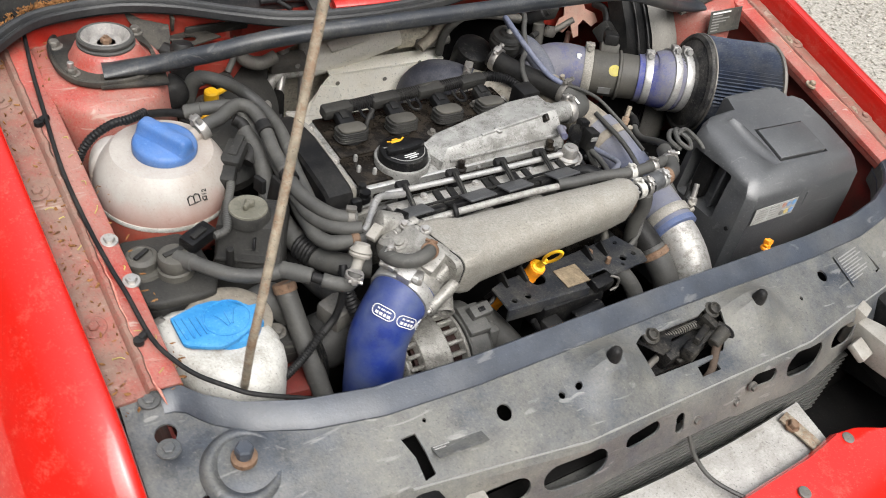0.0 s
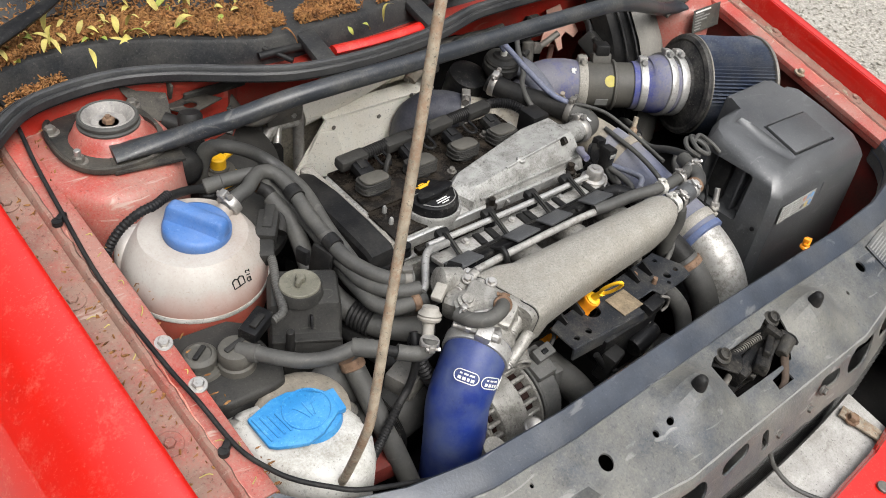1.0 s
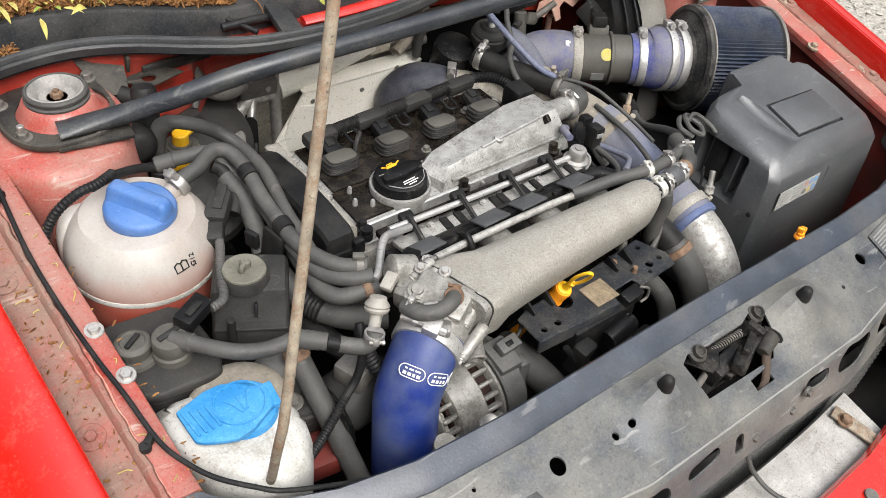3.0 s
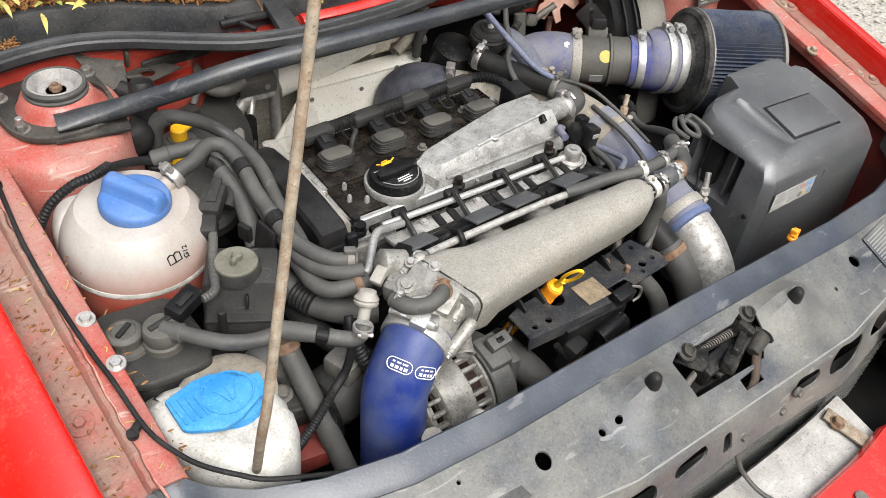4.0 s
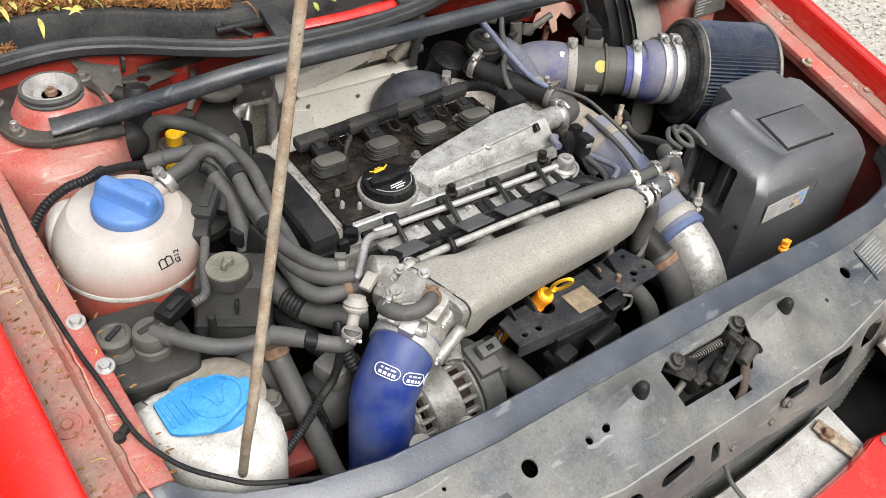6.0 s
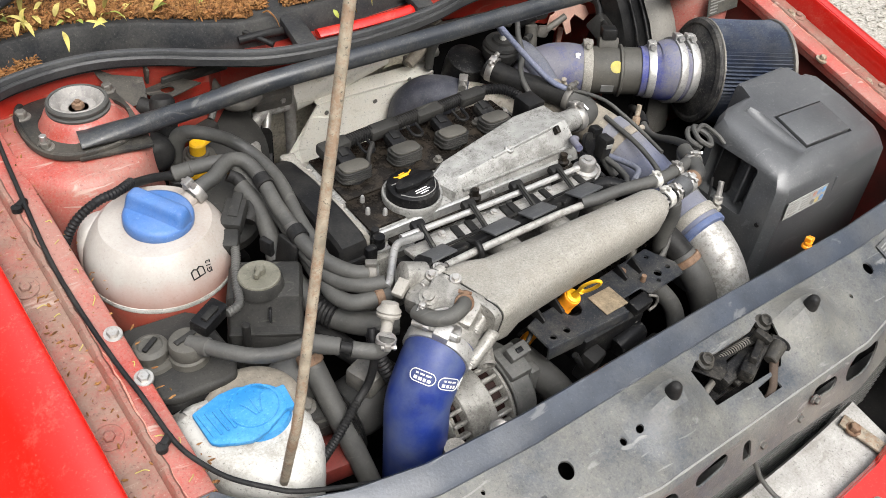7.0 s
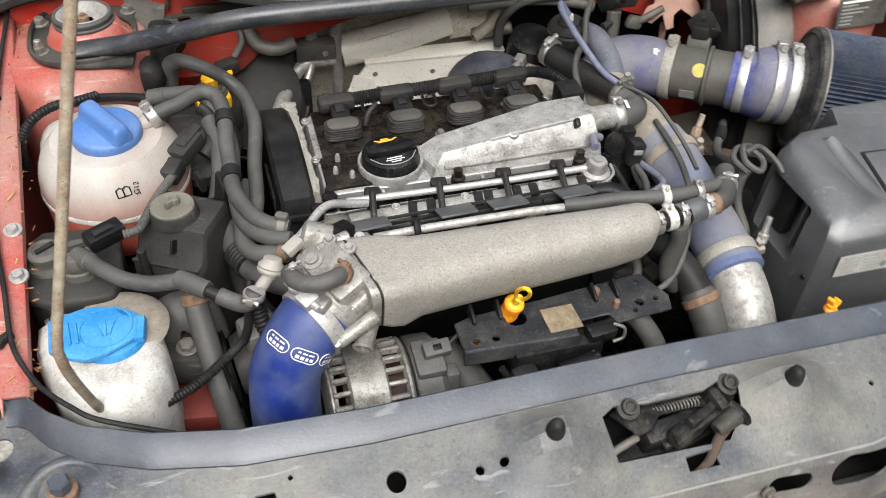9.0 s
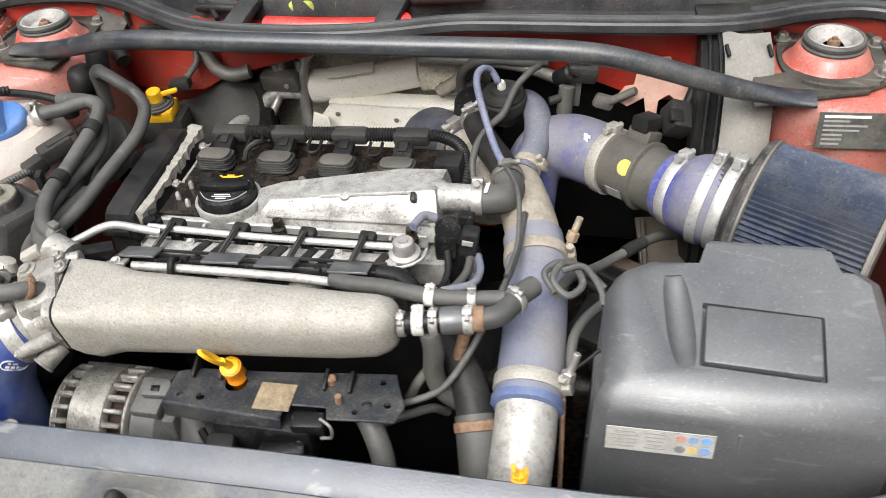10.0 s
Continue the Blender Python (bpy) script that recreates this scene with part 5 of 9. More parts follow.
    part("casting_boss", lathe([(-0.006, 0.008), (0.003, 0.0072), (0.004, 0.0045), (0.002, 0.003), (0.002, 0.0005)], (-0.030, -0.236, 0.778), (0, -0.3, 1), 18), ALU_STAIN, wedge)
    part("casting_ledge", tube([(-0.128, -0.2585, 0.7570), (-0.03, -0.2580, 0.7580), (0.084, -0.2572, 0.7595)], 0.0028, 8, 3), ALU_STAIN, wedge)
    part("casting_slot", box((0.056, -0.238, 0.7815), (0.007, 0.012, 0.020), (38, 0, 0), 0.002), GREASE_AND_SHADE, wedge)
    part("outlet_neck", lathe([(-0.004, 0.021), (0.006, 0.0205), (0.010, 0.0175), (0.050, 0.0165)], (0.080, -0.214, 0.768), (1, 0.02, 0), 24), ALU_STAIN, wedge)
    hexbolt(eng, (-0.125, -0.238, 0.752), (0, 0, 1), 0.0045, 0.006, ALU_BRIGHT, 1.5, "cover_bolt")
    hexbolt(eng, (-0.055, -0.195, 0.768), (0, 0, 1), 0.0045, 0.006, ALU_DIRTY, 1.5, "cover_bolt")
    # coils
    for k, x in enumerate((-0.238, -0.152, -0.068, 0.013)):
        coil = thing("ignition_coil", (x, -0.145, 0.747), "dusty black ignition coil seated in the valve cover", "ignition coil", "ignition coils")
        part("coil_boot", lathe([(0, 0.019), (0.004, 0.018), (0.006, 0.014), (0.010, 0.014)], (x, -0.148, 0.746), (0, 0, 1), 20), RUBBER_DARK, coil)
        bm = None
        for z, w in ((0.753, 0.050), (0.7565, 0.048), (0.760, 0.0495), (0.7635, 0.0475), (0.767, 0.049)):
            loop = [(px * w / 0.05, py) for px, py in rounded(0.05, 0.034, 0.011, 4)]
            bm = slab(loop, 0, 0.0032, pose(x, -0.150, z - 0.002, -6, 0, 0), 0.0008, 1, bm)
        part("coil_body", bm, GREYBOX, coil, "ribbed coil body")
        part("coil_lid", slab(rounded(0.042, 0.028, 0.010, 4), 0, 0.0035, pose(x, -0.151, 0.7685, -6, 0, 0), 0.0012), MAFBODY, coil, "dust-grey coil top")
        part("coil_plug", box((x + 0.002, -0.121, 0.764), (0.026, 0.026, 0.015), (14, 0, 0), 0.003), BLACK_CLEAN, coil, "black connector")
        part("plug_latch", box((x + 0.002, -0.118, 0.773), (0.012, 0.016, 0.003), (14, 0, 0), 0.001), BLACK, coil)
    loom = thing("coil_wiring_loom", (-0.11, -0.095, 0.75), "black coil wiring conduit along the valve cover", "wiring loom")
    a, b = V((-0.262, -0.094, 0.765)), V((0.042, -0.078, 0.765))
    for k in range(4):
        x0 = -0.255 + 0.085 * k
        part("conduit_joint", box((x0 + 0.018, -0.094 + 0.004 * k, 0.766), (0.050, 0.022, 0.019), (8, 0, 3), 0.005), GREYBOX, loom)
        if k < 3:
            part("corrugated_sleeve", tube([(x0 + 0.040, -0.092 + 0.004 * k, 0.767), (x0 + 0.083, -0.089 + 0.004 * k, 0.767)], 0.0085, 14, 1, ridge=0.0016, pitch=0.004), BLACK, loom)
            part("mount_ring", tube([(x0 + 0.052, -0.104, 0.768), (x0 + 0.052, -0.122, 0.764), (x0 + 0.060, -0.128, 0.763), (x0 + 0.068, -0.122, 0.764), (x0 + 0.068, -0.104, 0.768)], 0.0024, 8), BLACK_CLEAN, loom)
    part("loom_tail", tube([(0.03, -0.08, 0.765), (0.055, -0.078, 0.766), (0.085, -0.095, 0.764), (0.10, -0.13, 0.755), (0.10, -0.17, 0.74)], 0.0075, 12, 4, ridge=0.0012, pitch=0.0045), BLACK, loom, "corrugated loom tail")
    part("ground_eyelet", tube([(-0.205, -0.135, 0.751), (-0.200, -0.13, 0.765), (-0.190, -0.122, 0.771), (-0.186, -0.115, 0.768)], 0.0036, 8), GREYBOX, loom, "pale earth strap end")
    for x in (-0.11, -0.026, 0.0):
        hexbolt(eng, (x, -0.175 + 0.05 * (x == 0), 0.7485), (0, 0, 1), 0.005, 0.007, STEEL_DULL, 1.5, "cover_nut")
    # square black sensor box by the turbo end
    part("sensor_block", box((0.082, -0.150, 0.762), (0.034, 0.036, 0.040), bevel=0.003), BLACK, eng, "black sensor block")
    # timing cover
    tc = thing("timing_belt_cover", (-0.325, -0.18, 0.6), "black plastic timing belt cover at the engine's end", "timing cover")
    loops = []
    for y, w, zt, sh in ((-0.283, 0.036, 0.752, 0), (-0.279, 0.042, 0.760, 0), (-0.268, 0.044, 0.765, 0), (-0.22, 0.045, 0.769, 0), (-0.15, 0.045, 0.771, 0), (-0.10, 0.044, 0.769, -0.003), (-0.080, 0.042, 0.760, -0.004), (-0.070, 0.036, 0.745, -0.004)):
        cx = -0.3195 + sh - 0.06 * (y + 0.18) * 0.25
        loop = []
        for px, pz in ((-0.5, -0.14), (-0.5, -0.016), (-0.47, -0.006), (-0.38, -0.001), (0.38, 0.0), (0.47, -0.004), (0.5, -0.012), (0.5, -0.14)):
            loop.append((cx + px * w, y, zt + pz))
        loops.append(loop)
    part("cover_shell", loft(loops), BLACK, tc, angle=28)
    part("cover_step", box((-0.321, -0.281, 0.733), (0.046, 0.012, 0.010), bevel=0.002), BLACK, tc)
    part("side_recess", box((-0.344, -0.20, 0.715), (0.004, 0.075, 0.035), (0, 0, 2), 0.002), GREYBOX, tc, "dust-grey side recess")
    rng = random.Random(8)
    rings, bm = [], bmesh.new()
    for k in range(34):
        t = k / 33
        x, y, z = -0.293 - 0.008 * t, -0.272 + 0.200 * t, 0.755 + 0.005 * t
        w = 0.0055 + 0.004 * t + rng.uniform(-0.002, 0.002)
        h = 0.004 + rng.uniform(-0.0015, 0.0015)
        rings.append([bm.verts.new((x + a * w + rng.uniform(-0.0008, 0.0008), y, z + b * h)) for a, b in ((-1, -3), (-1, 0.4), (-0.6, 1), (0.3, 0.9 + rng.uniform(-0.4, 0.3)), (1, 0.2), (1, -3))])
    join(bm, rings)
    part("gasket_flange", bm, ALU, tc, "rough pale aluminium flange beside the cover", 20)
    part("cover_clip", box((-0.296, -0.286, 0.740), (0.016, 0.012, 0.022), bevel=0.003), BLACK_CLEAN, tc)
    part("clip_knob", lathe([(0, 0.009), (0.006, 0.009), (0.008, 0.0075), (0.012, 0.0085), (0.016, 0.008), (0.016, 0.0005)], (-0.278, -0.277, 0.738), (0, 0, 1), 16), BLACK_CLEAN, tc)
    # rocker front details: injector rail
    rail = thing("fuel_rail", (-0.11, -0.32, 0.74), "steel fuel rail with four injectors and black clips", "fuel rail")
    part("lower_intake_flange", box((-0.105, -0.322, 0.728), (0.335, 0.030, 0.020), (-12, 0, 0), 0.003), BLACK, rail, "dark intake runner flange")
    part("runner_bar", box((-0.105, -0.3225, 0.7505), (0.315, 0.026, 0.008), (-10, 0, 0.6), 0.002), ALU_SPOT, rail, "bright machined runner bar")
    for k, x in enumerate((-0.230, -0.147, -0.063, 0.010)):
        part("injector", lathe([(-0.03, 0.007), (0.0, 0.0080), (0.004, 0.0085), (0.008, 0.0085), (0.010, 0.006), (0.010, 0.0005)], (x, -0.300, 0.752), (0, 0.2, 1), 18), BLACK_CLEAN, rail, "black injector body")
        part("injector_arm", box((x - 0.004, -0.323, 0.7665), (0.008, 0.050, 0.003), (9, 0, -9), 0.0010), BLACK, rail, "black injector arm")
        part("arm_groove", box((x - 0.004, -0.323, 0.7690), (0.0035, 0.042, 0.002), (9, 0, -9), 0.0006), GREYBOX, rail)
        part("injector_plug", box((x + 0.001, -0.2935, 0.7625), (0.020, 0.014, 0.012), (10, 0, -6), 0.003), BLACK, rail, "dusty injector plug")
        part("runner", tube([(-0.222 + 0.087 * k, -0.330, 0.735), (-0.222 + 0.087 * k, -0.375, 0.735), (-0.222 + 0.087 * k, -0.41, 0.735)], 0.021, 12), ALU_DIRTY, rail, "cast intake runner")
    for x in (-0.186, -0.163, -0.103, -0.090, -0.053, -0.031, 0.034):
        part("bar_rib", box((x, -0.3235, 0.7545), (0.011, 0.027, 0.007), (-10, 0, -12), 0.0015), BLACK, rail)
    for x in (-0.205, -0.118, -0.02):
        hexbolt(rail, (x, -0.3155, 0.7545), (0, -0.15, 1), 0.0040, 0.004, STEEL, 1.4)
    part("rail_tube", tube([(-0.262, -0.303, 0.764), (-0.1, -0.305, 0.761), (0.045, -0.306, 0.762)], 0.0044, 14, 3), ALU_BRIGHT, rail, "bright steel fuel tube")
    # the shadow between rail and cover, laid in as a dark strip
    part("rail_shadow_strip", box((-0.105, -0.2905, 0.7480), (0.33, 0.012, 0.010), (0, 0, 0), 0.002), GREASE_AND_SHADE, rail, "dark strip standing for the shadow between rail and cover")
    part("rail_feed", tube([(-0.338, -0.384, 0.785), (-0.328, -0.377, 0.786), (-0.313, -0.358, 0.787), (-0.298, -0.340, 0.788), (-0.284, -0.330, 0.786), (-0.262, -0.322, 0.776), (-0.240, -0.316, 0.768)], 0.0050, 12), ALU_BRIGHT, rail, "bright bent feed pipe")
    part("wire_channel", box((-0.112, -0.3505, 0.757), (0.315, 0.019, 0.011), (-24, 0, 1.2), 0.002), BLACK_CLEAN, rail, "black injector wiring channel")
    part("channel_edge", box((-0.112, -0.3425, 0.7645), (0.315, 0.002, 0.004), (-24, 0, 1.2), 0.0005), BLACK, rail)
    part("channel_lead", tube([(0.035, -0.348, 0.758), (0.062, -0.352, 0.757), (0.085, -0.372, 0.748), (0.088, -0.39, 0.735)], [0.009, 0.011, 0.0115, 0.011], 12, ridge=0.0008, pitch=0.005), BLACK_CLEAN, rail, "ribbed wiring conduit")
    for x in (-0.19, -0.03, 0.025):
        part("channel_tooth", box((x, -0.356, 0.764), (0.007, 0.012, 0.005), (-24, 0, 0), 0.001), BLACK, rail)
    for x in (-0.245, -0.142, -0.078, 0.008):
        part("clip_plate", box((x, -0.3555, 0.7695), (0.045, 0.030, 0.0030), (-20, 0, 3), 0.0008), COVER, rail, "flat black clip plate")
        part("clip_side", box((x, -0.369, 0.760), (0.040, 0.003, 0.012), (-10, 0, 2), 0.001), BLACK_CLEAN, rail)
    part("balance_rod", tube([(-0.245, -0.378, 0.768), (-0.18, -0.374, 0.766), (-0.05, -0.372, 0.764), (0.03, -0.376, 0.762)], 0.0052, 12, 3), ALU_SPOT, rail, "bright steel rod")
    part("rod_bracket", box((-0.262, -0.380, 0.773), (0.024, 0.016, 0.004), (-20, 0, 10), 0.001), STEEL, rail)
    hexbolt(rail, (-0.262, -0.381, 0.776), (0, -0.3, 1), 0.0042, 0.004, STEEL, 1.5)
    part("zip_tie", tube([(-0.195, -0.365, 0.772), (-0.195, -0.374, 0.778), (-0.195, -0.383, 0.772), (-0.194, -0.386, 0.758)], 0.004, 8), BLACK, rail)
    part("rail_connector", box((-0.285, -0.376, 0.782), (0.036, 0.020, 0.016), (0, 10, 35), 0.003), BLACK_CLEAN, rail, "black injector connector")
    reg = part("pressure_regulator", lathe([(-0.022, 0.010), (-0.010, 0.012), (-0.008, 0.017), (-0.004, 0.019), (0.000, 0.0185), (0.002, 0.013), (0.014, 0.0128), (0.017, 0.011), (0.0175, 0.006), (0.0195, 0.0055), (0.0195, 0.0005)], (0.058, -0.309, 0.758), (0, -0.05, 1), 28), STEEL, rail, "zinc fuel pressure regulator")
    part("regulator_clip", tube([(0.036, -0.322, 0.755), (0.056, -0.331, 0.753), (0.078, -0.318, 0.755), (0.082, -0.300, 0.757)], 0.0022, 8), STEEL, rail)
    return eng


build_engine()


def build_plenum():
    man = thing("intake_manifold", (-0.1, -0.44, 0.7), "rough cast aluminium intake manifold plenum", "intake manifold")
    # x, y back, y front, z top, z bottom
    stations = [(0.079, -0.418, -0.438, 0.778, 0.744), (0.0765, -0.411, -0.446, 0.788, 0.735), (0.070, -0.406, -0.453, 0.795, 0.729), (0.057, -0.403, -0.460, 0.799, 0.724), (0.02, -0.402, -0.466, 0.800, 0.721),
                (-0.05, -0.400, -0.471, 0.801, 0.719), (-0.13, -0.400, -0.477, 0.802, 0.719), (-0.18, -0.400, -0.483, 0.803, 0.721), (-0.215, -0.400, -0.489, 0.804, 0.724), (-0.24, -0.400, -0.495, 0.806, 0.728), (-0.258, -0.401, -0.499, 0.808, 0.735), (-0.272, -0.402, -0.500, 0.810, 0.742)]
    loops = []
    for k, (x, yb, yf, zt, zb) in enumerate(stations):
        w, h = yb - yf, zt - zb
        r = min(0.030 if k > 2 else 0.024, 0.46 * min(w, h))
        if k > 8:
            r = 0.016
        cy, cz = 0.5 * (yb + yf), 0.5 * (zt + zb)
        skew = 0.0 if k < 9 else (0.010, 0.018, 0.026)[k - 9]
        loop = []
        for u, v in rounded(w, h, r, 6):
            y = cy + u
            shift = -skew * (y - yf) / w + skew * 0.45
            tilt = 0.10 if k > 0 else 0
            loop.append((x + shift, y - 0.16 * (v), cz + v))
        loops.append(loop)
    part("plenum", loft(loops), ALU, man, "rough grey cast plenum", 45)
    part("joint_gasket", loft([[(p[0] - 0.001 - 0.002 * j, p[1], p[2]) for p in loops[-1]] for j in range(2)]), BLACK, man, "dark gasket line")
    part("throttle_flange", loft([[(p[0] - 0.003 - 0.009 * j, p[1], p[2]) for p in loops[-1]] for j in range(2)]), ALU_DIRTY, man)
    # throttle body: a housing that leads to the hose
    a, b = V((-0.285, -0.452, 0.772)), V((-0.332, -0.480, 0.758))
    axis = (b - a).normalized()
    tb = part("throttle_body", lathe([(-0.008, 0.040), (0.0, 0.0415), (0.010, 0.0415), (0.014, 0.038), (0.026, 0.0375), (0.029, 0.0395), (0.034, 0.0395), (0.037, 0.037), (0.052, 0.0365)], a, axis, 36), ALU_DIRTY, man, "grimy throttle body casting")
    part("throttle_top", box((-0.305, -0.428, 0.788), (0.052, 0.050, 0.034), (0, -12, 28), 0.008), ALU_DIRTY, tb)
    part("throttle_side", box((-0.298, -0.456, 0.790), (0.046, 0.066, 0.044), (6, -14, 28), 0.007), ALU_DIRTY, tb)
    part("side_web", box((-0.276, -0.474, 0.802), (0.012, 0.052, 0.012), (10, -8, 20), 0.003), ALU_DIRTY, tb)
    part("spring_drum", lathe([(0, 0.014), (0.004, 0.0155), (0.012, 0.0155), (0.014, 0.011), (0.018, 0.011), (0.019, 0.007), (0.022, 0.0065), (0.022, 0.0005)], (-0.318, -0.440, 0.795), (-0.25, -0.2, 0.95), 24), ALU_DIRTY, tb)
    part("idle_stop", rod((-0.326, -0.462, 0.806), (-0.314, -0.472, 0.812), 0.0042, seg=8), STEEL, tb)
    for x, y, z in ((-0.283, -0.440, 0.8165), (-0.268, -0.482, 0.8045), (-0.300, -0.418, 0.8125)):
        hexbolt(tb, (x, y, z), (-0.2, -0.15, 1), 0.0048, 0.005, STEEL, 1.5, "casting_bolt")
    for p, q in (((-0.262, -0.478, 0.795), (-0.291, -0.4905, 0.780)), ((-0.268, -0.500, 0.775), (-0.310, -0.512, 0.757)), ((-0.278, -0.410, 0.805), (-0.312, -0.418, 0.800)), ((-0.285, -0.428, 0.808), (-0.318, -0.438, 0.800))):
        part("flange_screw_boss", rod(p, q, 0.008, 0.0075, 14), ALU_DIRTY, tb)
        d = (V(q) - V(p)).normalized()
        hexbolt(tb, V(q), d, 0.0048, 0.006, STEEL, 1.35, "flange_screw")
    part("idle_housing", lathe([(0, 0.018), (0.028, 0.018), (0.031, 0.014), (0.031, 0.0005)], (-0.298, -0.402, 0.795), (-0.9, 0.25, 0.25), 22), ALU_DIRTY, tb)
    part("white_tag", box((-0.338, -0.412, 0.806), (0.022, 0.014, 0.010), (0, -20, 30), 0.002), LAMPWHITE, tb, "white connector tag")
    part("coolant_nipple", lathe([(0, 0.011), (0.004, 0.0105), (0.024, 0.0105), (0.026, 0.012), (0.028, 0.010), (0.027, 0.007), (0.010, 0.0065), (0.010, 0.0005)], (-0.276, -0.492, 0.752), (-0.35, -0.75, -0.25), 20), ALU_DIRTY, tb, "open coolant nipple")
    part("vacuum_elbow", tube([(-0.291, -0.466, 0.806), (-0.297, -0.475, 0.816), (-0.308, -0.483, 0.819), (-0.326, -0.485, 0.818), (-0.343, -0.474, 0.816), (-0.348, -0.455, 0.812)], 0.0088, 14), RUBBER, tb, "short rubber vacuum elbow")
    clamp(tb, (-0.2975, -0.4755, 0.8165), (-0.5, -0.5, 0.5), 0.0092, 0.006, RUST_BROWN, (0, 0, 1), size=0.5)
    clamp(tb, (-0.344, -0.459, 0.813), (-0.5, 0.8, 0.1), 0.009, 0.007, STEEL, (0, 0, 1), size=0.5)
    # hoses and white valve of the vacuum line
    valve = thing("check_valve", (-0.373, -0.44, 0.80), "white plastic check valve in the vacuum line", "valve")
    part("valve_body", lathe([(-0.012, 0.0075), (-0.007, 0.0085), (-0.006, 0.0130), (-0.003, 0.0142), (-0.001, 0.0130), (0.001, 0.0142), (0.003, 0.0130), (0.006, 0.0105), (0.010, 0.0095), (0.011, 0.005), (0.011, 0.0005)], (-0.364, -0.428, 0.797), (0.35, 0.35, 0.85), 26), LAMPWHITE, valve)
    part("valve_neck", rod((-0.366, -0.430, 0.790), (-0.385, -0.452, 0.782), 0.0068), LAMPWHITE, valve)
    # charge hose to the throttle
    hose = thing("throttle_charge_hose", (-0.37, -0.5, 0.6), "deep blue silicone charge hose clamped to the throttle", "silicone hose")
    path = [V((-0.318, -0.471, 0.766)), V((-0.334, -0.480, 0.757)), V((-0.352, -0.489, 0.738)), V((-0.366, -0.496, 0.712)), V((-0.371, -0.503, 0.68)), V((-0.3725, -0.507, 0.64)), V((-0.372, -0.508, 0.59)), V((-0.369, -0.502, 0.52)), V((-0.36, -0.49, 0.46))]
    part("hose", tube(path, 0.0375, 40, 6), SILICONE, hose, "blue silicone elbow")
    clamp(hose, (-0.329, -0.4775, 0.760), axis, 0.0385, 0.017, ALU_BRIGHT, (-0.2, -0.3, 1), "wide bright band clamp with a bolt", 0.0015, 1.3)
    part("clamp_bolt", rod((-0.352, -0.455, 0.798), (-0.318, -0.498, 0.797), 0.0042), STEEL, hose, "long clamp bolt")
    part("clamp_lug", box((-0.322, -0.494, 0.797), (0.018, 0.014, 0.012), (0, 0, 50), 0.003), STEEL, hose)
    # printed ovals on the hose
    down = (V(path[3]) - V(path[1])).normalized()
    for deg in (-76, -26, 24):
        base = V((-0.348, -0.487, 0.746))
        look_dir = V((-0.25, -0.75, 0.62))
        look_dir = (look_dir - down * look_dir.dot(down)).normalized()
        q = Matrix.Rotation(radians(deg), 3, down)
        out = q @ look_dir
        m = Matrix.Translation(base) @ Matrix((down.cross(out), -down, out)).transposed().to_4x4()

        def bent(x, y, h):
            a = x / 0.0378
            return m @ V((math.sin(a) * (0.0378 + h), y, math.cos(a) * (0.0378 + h)))
        bm = bmesh.new()
        outer = [(px, py) for px, py in rounded(0.029, 0.0135, 0.0066, 6)]
        ring = [bent(px, py, 0.0006) for px, py in outer]
        tube(ring + [ring[0]], 0.0006, 5, 1, bm)
        for row, bars in ((0.0028, ((-0.006, 0.006), (0.001, 0.005), (0.007, 0.003))), (-0.0025, ((-0.008, 0.004), (-0.003, 0.003), (0.002, 0.004), (0.0075, 0.004)))):
            for bx, bw in bars:
                h = 0.0010 if row > 0 else 0.0018
                vs = [bm.verts.new(bent(bx + sx * bw / 2, row + sy * h, 0.0006)) for sx, sy in ((-1, -1), (1, -1), (1, 1), (-1, 1))]
                bm.faces.new(vs)
        part("printed_oval", bm, WHITE, hose, "white printed oval with bars")
    return man


build_plenum()


